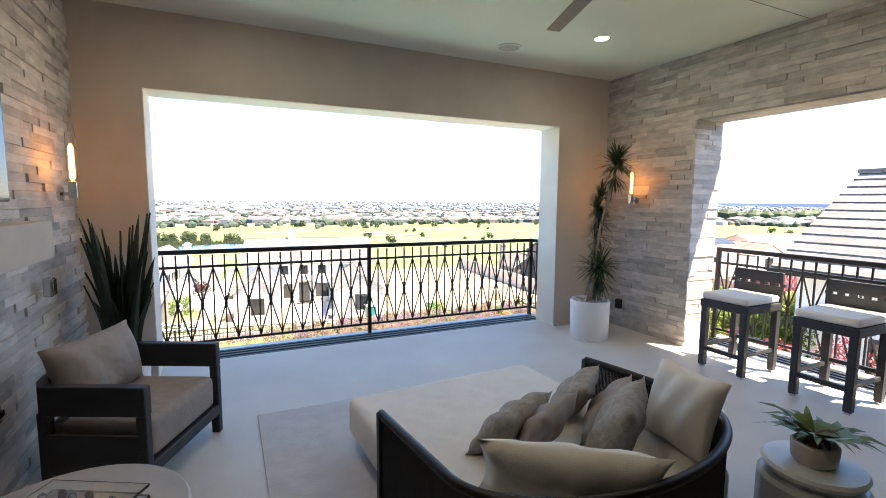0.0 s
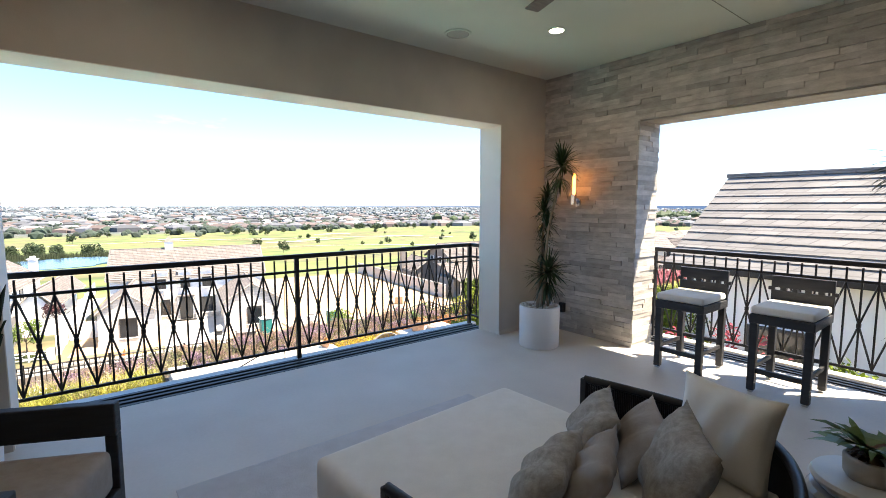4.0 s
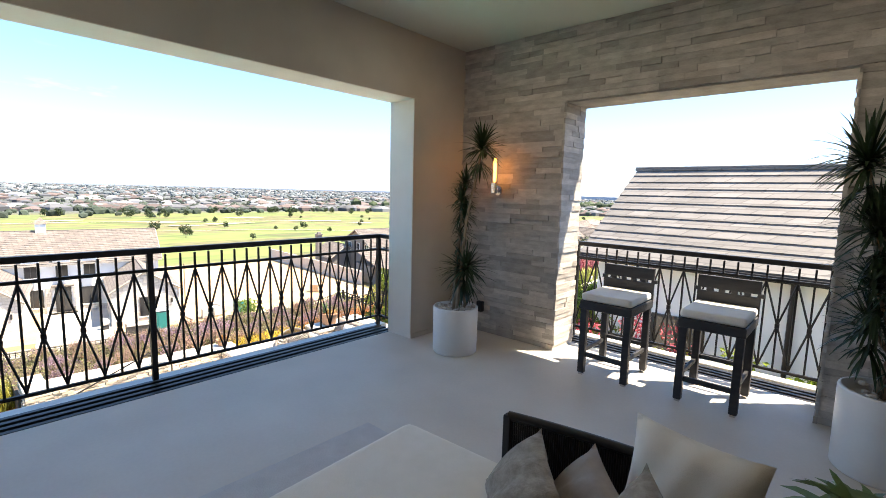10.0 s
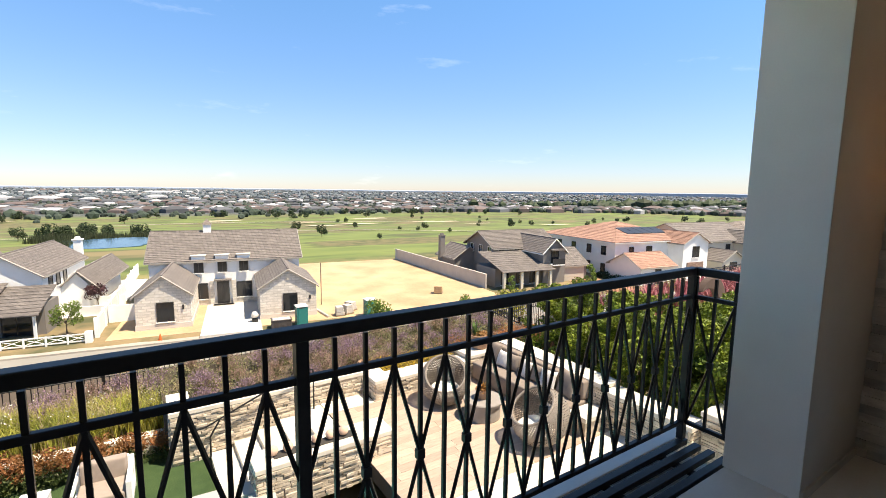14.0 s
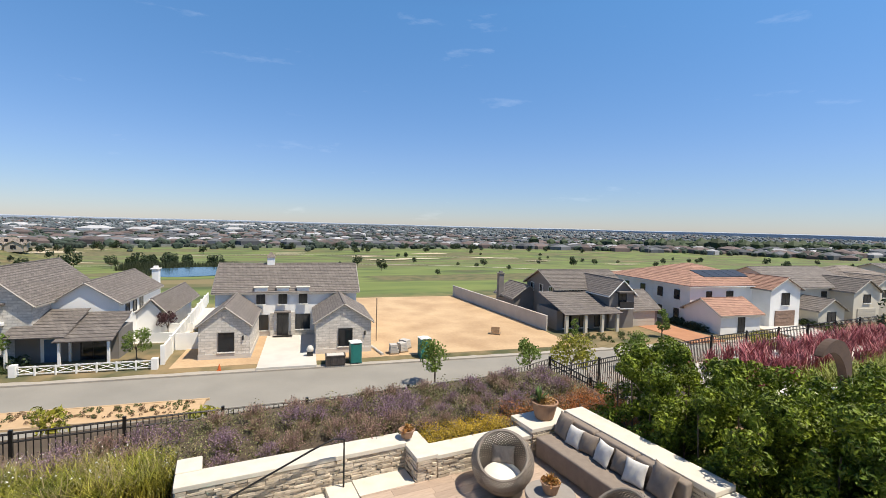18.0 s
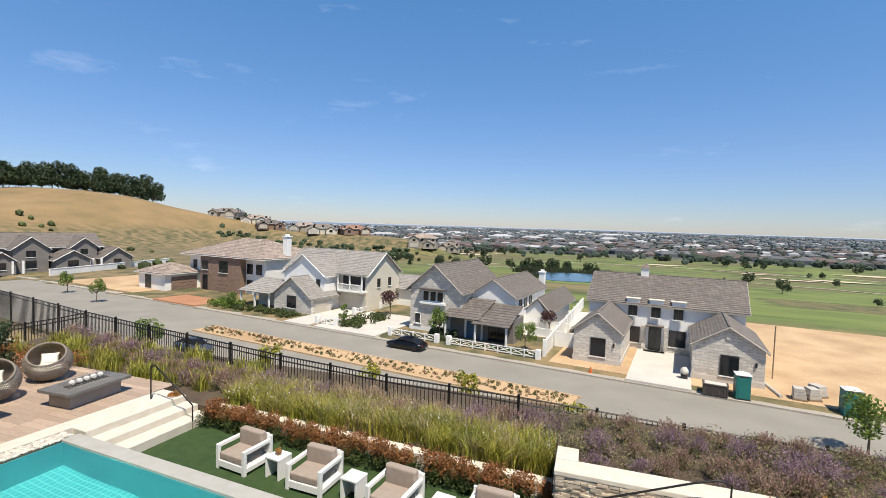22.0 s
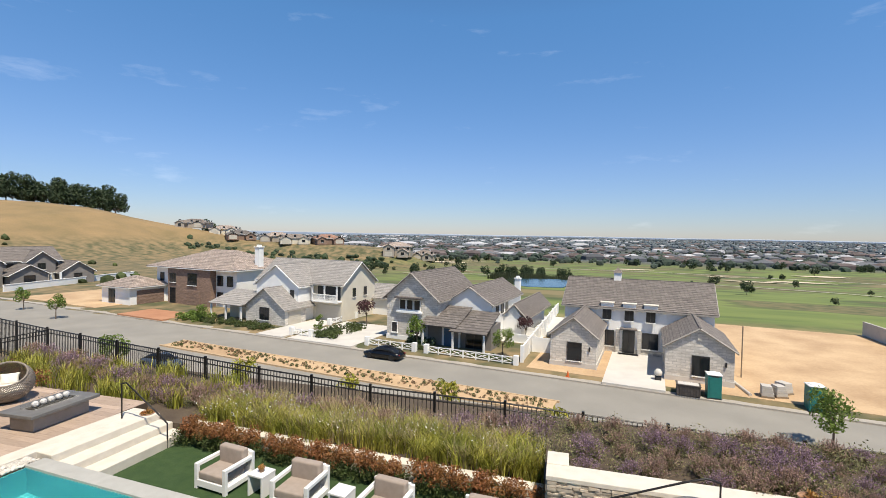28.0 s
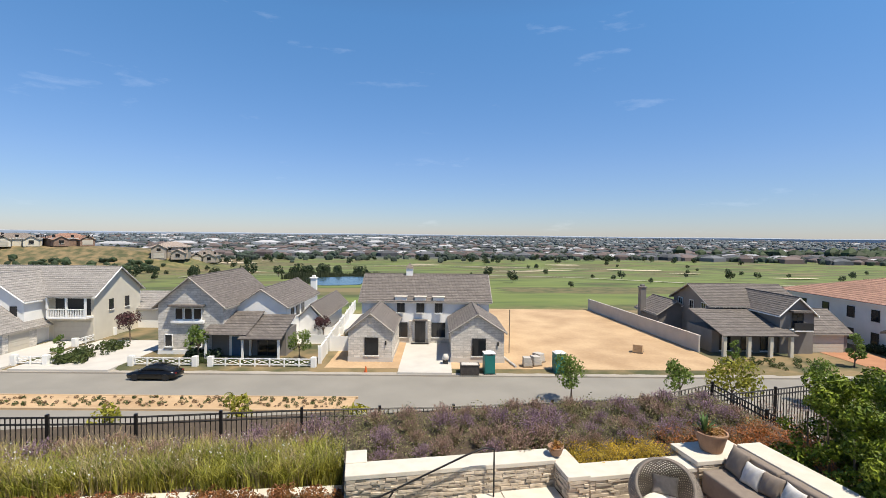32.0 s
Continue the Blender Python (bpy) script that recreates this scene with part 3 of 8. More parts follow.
lathe(bm, [(0.0, 2.78), (0.07, 2.78), (0.09, 2.83), (0.09, 2.92), (0.03, 2.96)], 20)
part("hub", bm, CHROME, fan, smooth=True)
bm = B()
bar(bm, (0, 0, 2.9), (0, 0, CZ), 0.016, 10)
part("rod", bm, CHROME, fan)
FANB = mat("grey_wood_blade", (0.20, 0.18, 0.155), (0.14, 0.125, 0.11), 8, 0.6, 0.2, stretch=(1, 8, 1))
for k in range(3):
    bm = B()
    box(bm, -0.05, 0.09, 2.85, 0.05, 0.93, 2.862, 0.004, Matrix.Rotation(radians(-18 + 120 * k), 4, "Z") @ pose(0, 0, 0, 0, 4, 0))
    part("blade", bm, FANB, fan)
bm = B()
box(bm, WX, 3.515, CZ - 0.0025, EX, 3.523, CZ - 0.0005)
box(bm, 2.2, SY, CZ - 0.0025, 2.208, 3.51, CZ - 0.0005)
solo("ceiling_seam", bm, mat("seam", (0.25, 0.26, 0.22), None, 4, 0.9, 0), "thin dark joint across the ceiling boards", kind="structure")

# sliding door
SDG = mat("dark_door_glass", (0.01, 0.013, 0.012), (0.012, 0.016, 0.014), 2, 0.06, 0)
door = thing("door_1", pose(0, 0, 0), "tall black-framed sliding glass door pushed open", "door", kind="structure")
for k in range(2):
    y = SY - 0.10 - 0.09 * k
    fr = B()
    for a in ((3.30, 0.03, 3.38, 2.60), (4.20, 0.03, 4.28, 2.60), (3.38, 0.03, 4.20, 0.13), (3.38, 2.52, 4.20, 2.60)):
        box(fr, a[0], y - 0.03, a[1], a[2], y + 0.03, a[3], 0.003)
    part("door_frame", fr, IRON, door)
    part("pane", bx(3.375, y - 0.008, 0.125, 4.205, y + 0.008, 2.525), SDG, door)
part("track", bx(WX, SY - 0.31, 0.002, 4.285, SY - 0.03, 0.02, 0.003), IRON, door)
part("jamb", bx(4.281, SY - 0.32, 0.02, 4.289, SY + 0.005, 2.6), IRON, door)
part("head", bx(WX, SY - 0.32, 2.603, 4.289, SY + 0.003, 2.619), IRON, door)


# ---- soft furniture ----
def pillow(w, h, d, pinch=0.09, n=13):
    """A plump cushion with drawn-in sides and pointed corners, standing on its lower edge."""
    bm = B()
    grid = {}
    for s in (1, -1):
        for i in range(n):
            for j in range(n):
                u, v = 2 * i / (n - 1) - 1, 2 * j / (n - 1) - 1
                if s < 0 and (abs(u) > 0.999 or abs(v) > 0.999):
                    grid[s, i, j] = grid[1, i, j]
                    continue
                t = max(0.0, (1 - abs(u) ** 2.6) * (1 - abs(v) ** 2.6)) ** 0.55
                x = w / 2 * u * (1 - pinch * (1 - v * v))
                z = h / 2 * v * (1 - pinch * (1 - u * u))
                cr = 0.012 * math.sin(9 * u + 3 * v) * t
                grid[s, i, j] = bm.verts.new((x, s * (d / 2 * t + cr) + 0.004 * s, z + h / 2))
    for s in (1, -1):
        for i in range(n - 1):
            for j in range(n - 1):
                q = [grid[s, i, j], grid[s, i + 1, j], grid[s, i + 1, j + 1], grid[s, i, j + 1]]
                bm.faces.new(q[::-1] if s > 0 else q)
    return bm


def soft(bm, x0, y0, z0, x1, y1, z1, r):
    """A padded block with well rounded edges."""
    v = box(bm, x0, y0, z0, x1, y1, z1)
    e = list({k for q in v for k in q.link_edges})
    bmesh.ops.bevel(bm, geom=e, offset=r, segments=4, affect="EDGES", profile=0.6)


def armchair():
    a = thing("armchair", pose(0.10, 4.37, 0, rz=-25.5), "low charcoal-framed lounge armchair with taupe cushions", "armchair")
    for s in (1, -1):
        part("arm", bx(-0.16, s * 0.37 - 0.03, 0.47, 0.40, s * 0.37 + 0.03, 0.63, 0.008), DARKWOOD, a)
        part("front_leg", bx(0.345, s * 0.372 - 0.024, 0.0, 0.40, s * 0.372 + 0.024, 0.47, 0.006), DARKWOOD, a)
        part("back_leg", bx(-0.20, s * 0.345 - 0.024, 0.0, -0.14, s * 0.345 + 0.024, 0.47, 0.006), DARKWOOD, a)
        part("side_panel", bx(-0.14, s * 0.375 - 0.012, 0.14, 0.345, s * 0.375 + 0.012, 0.36, 0.004), DARKWOOD, a)
    bm = B()
    n = 18
    ring = []
    for k in range(n + 1):
        t = math.pi / 2 + math.pi * k / n
        ring.append((-0.13 + 0.16 * math.cos(t), 0.39 * math.sin(t)))
    for (xa, ya), (xb, yb) in zip(ring, ring[1:]):
        vs = [bm.verts.new(p) for p in ((xa, ya, 0.47), (xb, yb, 0.47), (xb, yb, 0.63), (xa, ya, 0.63), (xa * 0.88, ya * 0.88, 0.47), (xb * 0.88, yb * 0.88, 0.47), (xb * 0.88, yb * 0.88, 0.63), (xa * 0.88, ya * 0.88, 0.63))]
        for f in ((0, 1, 2, 3), (7, 6, 5, 4), (3, 2, 6, 7), (4, 5, 1, 0)):
            bm.faces.new([vs[i] for i in f])
    bmesh.ops.remove_doubles(bm, verts=bm.verts, dist=0.0005)
    part("back_rail", bm, DARKWOOD, a)
    part("seat_frame", bx(-0.2, -0.36, 0.13, 0.40, 0.36, 0.20, 0.008), DARKWOOD, a)
    bm = B()
    soft(bm, -0.17, -0.335, 0.205, 0.39, 0.335, 0.42, 0.055)
    part("seat_cushion", bm, FABRIC, a, "taupe seat cushion", True)
    o = part("back_cushion", pillow(0.68, 0.41, 0.22), FABRIC, a, "taupe back cushion", True)
    o.matrix_basis = pose(-0.09, 0, 0.40, 0, -14, 0) @ pose(0, 0, 0, rz=90)


armchair()


def daybed():
    d = thing("daybed", pose(2.19, 3.0, 0, rz=3), "large round-backed daybed with a cream mattress and dark rope back", "daybed")
    bm = B()
    soft(bm, -0.77, -0.62, 0.10, 0.64, 1.0, 0.345, 0.06)
    part("mattress", bm, CREAM, d, "cream fabric mattress", True)
    part("base", bx(-0.69, -0.6, 0.04, 0.6, 0.94, 0.10, 0.01), DARKWOOD, d)
    for x in (-0.6, 0.52):
        for y in (-0.5, 0.86):
            part("leg", bx(x - 0.03, y - 0.03, 0, x + 0.03, y + 0.03, 0.04), DARKWOOD, d)

    def arc(t):
        """The plan of the curved back, t from 0 at one open end to 1 at the other."""
        s = t * 3.75
        if s < 0.45:
            return (-0.80 + 0.09 * s, 0.30 - s * 1.3334)
        if s > 2.95:
            return (0.79 - 0.12 * (s - 2.95) ** 2, -0.30 + (s - 2.95) * 0.9)
        a = math.pi + (s - 0.45) / 2.5 * math.pi
        return (0.015 + 0.775 * math.cos(a), -0.30 + 0.45 * math.sin(a))
    n = 84
    for nm, z, r in (("top_rail", 0.535, 0.022), ("lower_rail", 0.09, 0.02)):
        cu = bpy.data.curves.new(nm, "CURVE")
        cu.dimensions, cu.bevel_depth, cu.bevel_resolution = "3D", r, 3
        sp = cu.splines.new("POLY")
        sp.points.add(n)
        for k in range(n + 1):
            sp.points[k].co = (*arc(k / n), z, 1)
        cu.materials.append(IRON)
        o = new(nm, cu)
        o.parent = d
    bm = B()
    for k in range(4 * n + 1):
        x, y = arc(k / (4 * n))
        bar(bm, (x, y, 0.09), (x, y, 0.535), 0.0055, 4)
    part("rope_back", bm, IRON, d, "closely strung dark rope back")
    for t in (0, 1):
        x, y = arc(t)
        part("end_post", bx(x - 0.02, y - 0.02, 0.0, x + 0.02, y + 0.02, 0.54, 0.006), IRON, d)
    return d


daybed()
WEAVE = mat("grey_woven_fabric", (0.40, 0.36, 0.31), (0.25, 0.22, 0.185), 30, 0.95, 0.5, fine=180)
for x, y, w, h, dd, rz, lean, m, lab in (
        (1.98, 2.56, 0.76, 0.32, 0.17, -36, 24, CREAM, "long cream cushion against the daybed back"),
        (2.74, 2.67, 0.46, 0.43, 0.15, 80, 16, CREAM, "large cream cushion against the daybed back"),
        (2.30, 2.74, 0.52, 0.42, 0.17, 36, 26, WEAVE, "large textured scatter cushion on the daybed"),
        (2.50, 3.02, 0.46, 0.34, 0.13, 40, 40, FABRIC, "plain taupe scatter cushion on the daybed"),
        (2.06, 2.98, 0.42, 0.34, 0.13, 28, 34, FABRIC, "plain taupe scatter cushion on the daybed"),
        (1.95, 3.14, 0.48, 0.34, 0.15, 26, 44, WEAVE, "grey textured scatter cushion on the daybed"),
        (2.46, 3.26, 0.46, 0.34, 0.14, 38, 42, WEAVE, "grey textured scatter cushion on the daybed")):
    solo("cushion", pillow(w, h, dd), m, lab, "cushion", "daybed cushions", smooth=True, m=pose(x, y, 0.343, 0, 0, rz) @ pose(0, 0, 0, lean, 0, 0))

# low round table with a clear game board
ct = thing("coffee_table", pose(0.12, 3.12, 0), "low round pale grey concrete coffee table", "table")
PALEC = mat("pale_concrete", (0.46, 0.44, 0.41), (0.40, 0.38, 0.35), 5, 0.7, 0.1)
bm = B()
lathe(bm, [(0.40, 0.36), (0.42, 0.37), (0.42, 0.40), (0.41, 0.41), (0, 0.41)], 40)
part("top", bm, PALEC, ct, smooth=False)
bm = B()
lathe(bm, [(0.26, 0), (0.22, 0.18), (0.3, 0.365)], 32)
part("pedestal", bm, PALEC, ct, smooth=True)
gb = thing("game_board", pose(0.16, 3.14, 0.412, rz=-28), "clear acrylic game board with clear and dark pieces", "board game")
AC = glass("acrylic", (0.95, 0.97, 0.98))
part("tray", bx(-0.2, -0.13, 0, 0.2, 0.13, 0.025, 0.004), AC, gb)
part("lid", bx(-0.2, -0.13, 0.06, 0.2, 0.13, 0.072, 0.003), AC, gb)
rnd = random.Random(5)
for k in range(14):
    bm = B()
    lathe(bm, [(0.014, 0.025), (0.014, 0.05), (0.006, 0.058), (0, 0.059)], 10)
    o = part("piece", bm, (BLACKGLASS, AC)[k % 2], gb)
    o.location = (-0.17 + 0.055 * (k % 7), -0.06 + 0.11 * (k // 7) + rnd.uniform(-0.03, 0.03), 0)
RUG = mat("pale_rug", (0.56, 0.545, 0.54), (0.49, 0.475, 0.47), 9, 0.95, 0.5, fine=140)
solo("rug", bx(0.86, 2.3, 0.0005, 3.0, 4.66, 0.012, 0.003), RUG, "thin pale grey flat-woven rug under the daybed", "rug")

# drum side table with a fern pot
stb = thing("side_table", pose(3.08, 2.20, 0), "pale glazed ceramic drum side table", "side table")
GLZ = mat("grey_glaze", (0.44, 0.46, 0.46), (0.36, 0.38, 0.38), 3, 0.25, 0.03)
bm = B()
lathe(bm, [(0.20, 0.0), (0.21, 0.02), (0.21, 0.35), (0.195, 0.37), (0.16, 0.37)], 40)
part("drum", bm, GLZ, stb, smooth=False)
bm = B()
lathe(bm, [(0.16, 0.37), (0.155, 0.39), (0.19, 0.40), (0.2, 0.42), (0.19, 0.435), (0, 0.435)], 40)
part("top", bm, WHITEPOT, stb, "pale glazed round top")


def blades(n, length, width, droop, spread, seed, up=0.2, cup=0.25, segs=4):
    """A rosette of long narrow leaves about the origin."""
    rnd = random.Random(seed)
    verts, faces = [], []
    for _ in range(n):
        az, el = rnd.uniform(0, 2 * math.pi), radians(rnd.uniform(*spread))
        ln, wd = length * rnd.uniform(0.7, 1.1), width * rnd.uniform(0.8, 1.15)
        d = Vector((math.cos(az) * math.cos(el), math.sin(az) * math.cos(el), math.sin(el)))
        side = Vector((-math.sin(az), math.cos(az), 0))
        p = Vector((0, 0, rnd.uniform(-0.04, 0.04)))
        k0 = len(verts)
        for s in range(segs + 1):
            f = s / segs
            w = wd * (0.55 + 0.9 * f) * (1 - f) ** 0.6 if s < segs else 0.0015
            nrm = d.cross(side)
            for o in (-1, 0, 1):
                verts.append(tuple(p + side * (o * w) - nrm * (0 if o else cup * w)))
            p = p + d * (ln / segs)
            d = (d + Vector((0, 0, -droop * rnd.uniform(0.6, 1.3) / segs))).normalized()
        for s in range(segs):
            for o in (0, 1):
                a = k0 + 3 * s + o
                faces.append((a, a + 1, a + 4, a + 3))
    return verts, faces


def shift(vf, off, base=None):
    v, f = vf
    bv, bf = base if base else ([], [])
    k = len(bv)
    bv += [(x + off[0], y + off[1], z + off[2]) for x, y, z in v]
    bf += [tuple(i + k for i in q) for q in f]
    return bv, bf


def planter(x, y, r, h, heads, canes, label, seed):
    p = thing("potted_plant", pose(x, y, 0), label, "plant", "dracaena planters")
    bm = B()
    lathe(bm, [(r * 0.94, 0.0), (r * 0.98, 0.01), (r, h - 0.01), (r * 0.985, h), (r * 0.9, h), (r * 0.88, h - 0.06), (0, h - 0.06)], 44)
    part("pot", bm, WHITEPOT, p, "white round ceramic planter", True)
    rnd = random.Random(seed)
    stone = B()
    bmesh.ops.create_icosphere(stone, subdivisions=1, radius=1.0)
    sm = mesh(stone, "pebble", PEBBLE, True)
    for k in range(46):
        a, q = rnd.uniform(0, 6.283), r * 0.82 * math.sqrt(rnd.random())
        o = part("pebble", sm, PEBBLE, p)
        o.matrix_basis = pose(q * math.cos(a), q * math.sin(a), h - 0.03 + rnd.uniform(0, 0.02), rz=rnd.uniform(0, 180)) @ Matrix.Diagonal((rnd.uniform(0.02, 0.036), rnd.uniform(0.018, 0.028), rnd.uniform(0.013, 0.02), 1))
    for k, (hx, hy, hz, rad, cnt) in enumerate(heads):
        o = part("leaf_head", raw("leaf_head", *blades(int(cnt * 1.35), rad, 0.0150, 0.75, (-25, 85), seed + k), LEAF), LEAF, p, "spiky rosette of narrow dark green leaves")
        o.location = (hx, hy, hz)
        bm = B()
        bxp = (rnd.uniform(-0.08, 0.08), rnd.uniform(-0.08, 0.08))
        a, m1 = Vector((bxp[0], bxp[1], h - 0.05)), Vector((hx * 0.35 + bxp[0] * 0.5, hy * 0.35 + bxp[1] * 0.5, h + (hz - h) * 0.55))
        bar(bm, a, m1, 0.017, 8, 0.014)
        bar(bm, m1, (hx, hy, hz), 0.014, 8, 0.010)
        part("cane", bm, STEM, p)
        if canes:
            o = part("leaf_skirt", raw("leaf_skirt", *blades(int(cnt * 0.45), rad * 0.85, 0.013, 1.3, (-65, 10), seed + 50 + k), LEAF), LEAF, p)
            o.location = (hx * 0.9, hy * 0.9, hz - 0.14)
    return p


planter(4.56, 5.23, 0.225, 0.46, ((0.28, -0.05, 2.03, 0.27, 90), (0.17, 0.06, 1.66, 0.18, 50), (0.12, 0.06, 1.50, 0.20, 46), (0.15, 0.03, 1.34, 0.18, 40), (0.07, 0.03, 1.16, 0.15, 20), (0.05, -0.07, 0.83, 0.31, 100)), True, "tall dracaena with dark spiky heads in a white round planter", 11)
planter(4.76, 2.08, 0.235, 0.50, ((0.03, -0.10, 2.08, 0.31, 90), (-0.06, 0.23, 1.80, 0.33, 100), (0.05, -0.10, 1.58, 0.28, 70), (-0.06, 0.15, 1.42, 0.30, 80), (0.06, -0.12, 1.24, 0.30, 70), (-0.04, 0.12, 1.10, 0.28, 60), (0.06, -0.08, 0.98, 0.28, 50), (-0.05, 0.02, 1.28, 0.26, 50), (0.03, 0.12, 0.86, 0.28, 55), (-0.06, -0.10, 0.80, 0.26, 50)), True, "bushy dracaena with many dark spiky heads in a white round planter", 31)


SWORD = mat("sword_leaf", (0.006, 0.016, 0.007), (0.018, 0.034, 0.016), 14, 0.5, 0.1, vary=0.3)


def snake_plant():
    p = thing("snake_plant", pose(-0.06, 5.30, 0), "snake plant with upright dark sword leaves in a pale pot", "plant")
    bm = B()
    lathe(bm, [(0.14, 0.0), (0.17, 0.02), (0.185, 0.42), (0.17, 0.44), (0.16, 0.40), (0, 0.39)], 32)
    part("pot", bm, WHITEPOT, p, smooth=True)
    rnd = random.Random(3)
    me = []
    for k in range(46):
        a, r = rnd.uniform(0, 6.283), rnd.uniform(0.01, 0.11)
        ln, tw, w = rnd.uniform(0.45, 1.12), rnd.uniform(0, 3.1), rnd.uniform(0.024, 0.036)
        verts, faces = [], []
        for s in range(9):
            f = s / 8
            c = Vector((math.cos(a) * (r + 0.10 * f * f + 0.05 * f), math.sin(a) * (r + 0.10 * f * f + 0.05 * f), 0.38 + ln * f))
            ww = w * (0.75 + 0.6 * f) * (1 - f ** 3) + 0.001
            sd = Vector((math.cos(tw + f * 0.9), math.sin(tw + f * 0.9), 0))
            nn = Vector((-sd.y, sd.x, 0))
            for o in (-1, 0, 1):
                verts.append(tuple(c + sd * ww * o + nn * (0 if o else 0.012)))
        for s in range(8):
            for o in (0, 1):
                i = 3 * s + o
                faces.append((i, i + 1, i + 4, i + 3))
        o = part("leaf", raw("leaf", verts, faces, SWORD), SWORD, p)


snake_plant()

# leafy plant on the side table
fpot = thing("potted_fern", pose(3.08, 2.20, 0.435), "staghorn fern with broad green fronds in a pale bowl", "plant")
bm = B()
lathe(bm, [(0.075, 0.0), (0.088, 0.02), (0.092, 0.09), (0.08, 0.10), (0.075, 0.08), (0, 0.08)], 28)
part("bowl", bm, mat("pale_bowl", (0.55, 0.50, 0.43), (0.48, 0.43, 0.37), 8, 0.6, 0.1), fpot, smooth=True)
GREEN = mat("fresh_leaf", (0.075, 0.14, 0.035), (0.12, 0.19, 0.055), 9, 0.5, 0.15, vary=0.3)
BROWNL = mat("brown_leaf", (0.09, 0.045, 0.025), (0.14, 0.075, 0.04), 12, 0.8, 0.3, vary=0.3)


def antler(az, up, ln, seed):
    """A broad frond that widens and forks into pointed lobes, drooping at the tips."""
    rs = random.Random(seed)
    d, sd = Vector((math.cos(az), math.sin(az), 0)), Vector((-math.sin(az), math.cos(az), 0))

    def at(f, o):
        return tuple(d * (ln * f * math.cos(up * (1 - 0.5 * f))) + sd * o + Vector((0, 0, ln * f * math.sin(up) - 0.35 * ln * f ** 3 + 0.25 * abs(o))))
    v = [at(0, -0.008), at(0, 0.008)]
    for f, w in ((0.25, 0.018), (0.5, 0.036), (0.68, 0.05)):
        v += [at(f, -w), at(f, w)]
    fc = [(2 * k, 2 * k + 1, 2 * k + 3, 2 * k + 2) for k in range(3)]
    for k in range(3):
        a, b = -0.05 + 0.033 * k, -0.05 + 0.033 * (k + 1)
        i = len(v)
        m, tip = (a + b) / 2 * 1.5, rs.uniform(0.9, 1.15)
        v += [at(0.68, a), at(0.68, b), at(0.82, m + 0.013), at(0.82, m - 0.013), at(tip, m * 1.5)]
        fc += [(i, i + 1, i + 2, i + 3), (i + 3, i + 2, i + 4)]
    return v, fc


for k in range(15):
    o = part("frond", raw("frond", *antler(2.4 * k + 0.3, radians(18 + 50 * ((k * 7) % 11) / 11), 0.17 + 0.06 * (k % 3) / 2, 70 + k), GREEN), GREEN, fpot)
    o.location.z = 0.09
o = part("dry_base", raw("dry_base", *blades(26, 0.10, 0.022, 2.2, (-10, 70), 91), BROWNL), BROWNL, fpot, "brown dry shield leaves")
o.location.z = 0.10


def bar_stool(x, y):
    s = thing("bar_stool", pose(x, y, 0), "black wooden bar stool with a white seat cushion", "stool", "terrace bar stools")
    for sx in (-0.25, 0.21):
        for sy in (-0.19, 0.19):
            part("leg", bx(sx - 0.028, sy - 0.028, 0.02, sx + 0.028, sy + 0.028, 0.60 if sx < 0 else 0.62, 0.005), DARKWOOD, s)
            part("foot_cap", bx(sx - 0.02, sy - 0.02, 0, sx + 0.02, sy + 0.02, 0.02, 0.004), CHROME, s)
    part("seat_frame", bx(-0.285, -0.225, 0.60, 0.245, 0.225, 0.675, 0.008), DARKWOOD, s)
    for sy in (-0.19, 0.19):
        part("stretcher", bx(-0.222, sy - 0.012, 0.20, 0.182, sy + 0.012, 0.235, 0.003), DARKWOOD, s)
    part("footrest", bx(-0.265, -0.162, 0.17, -0.235, 0.162, 0.21, 0.003), DARKWOOD, s)
    part("back_stretcher", bx(0.2, -0.162, 0.24, 0.22, 0.162, 0.275, 0.003), DARKWOOD, s)
    bm = B()
    soft(bm, -0.28, -0.22, 0.677, 0.21, 0.22, 0.745, 0.028)
    part("cushion", bm, CREAM, s, "white padded seat cushion", True)
    bm = B()
    for z0, z1 in ((0.66, 0.825), (0.85, 0.955)):
        box(bm, 0.215, -0.225, z0, 0.245, 0.225, z1, 0.004)
    for k in range(6):
        yy = -0.225 + 0.45 * k / 5
        box(bm, 0.217, yy - (0.045 if 0 < k < 5 else 0.05) * 0.5, 0.822, 0.243, yy + 0.022, 0.853)
    part("backrest", bm, DARKWOOD, s)
    for sy in (-0.2, 0.2):
        bm = B()
        bar(bm, (0.2, sy, 0.70), (0.262, sy, 0.66), 0.006, 6)
        bar(bm, (0.262, sy, 0.66), (0.25, sy + 0.02, 0.58), 0.005, 6)
        part("cushion_tie", bm, CREAM, s)


bar_stool(5.16, 3.84)
bar_stool(5.20, 3.05)


# ---- houses along the street ----
def slope(bm, p0, p1, q1, q0, n, th=0.05):
    """A roof slope of n overlapping courses from the eave p0-p1 up to q0-q1."""
    p0, p1, q0, q1 = map(Vector, (p0, p1, q0, q1))
    up = (p1 - p0).cross(q0 - p0).normalized()
    if up.z < 0:
        up = -up
    prev = None
    base = [bm.verts.new(c) for c in (p0 - up * 0.05, p1 - up * 0.05, q1 - up * 0.05, q0 - up * 0.05)]
    bm.faces.new(base[::-1])
    for k in range(n):
        a, b = k / n, (k + 1) / n
        v = [bm.verts.new(c) for c in (p0.lerp(q0, a) + up * th, p1.lerp(q1, a) + up * th, p1.lerp(q1, b) + up * th * 0.3, p0.lerp(q0, b) + up * th * 0.3)]
        bm.faces.new(v)
        lo = prev if prev else (base[0], base[1])
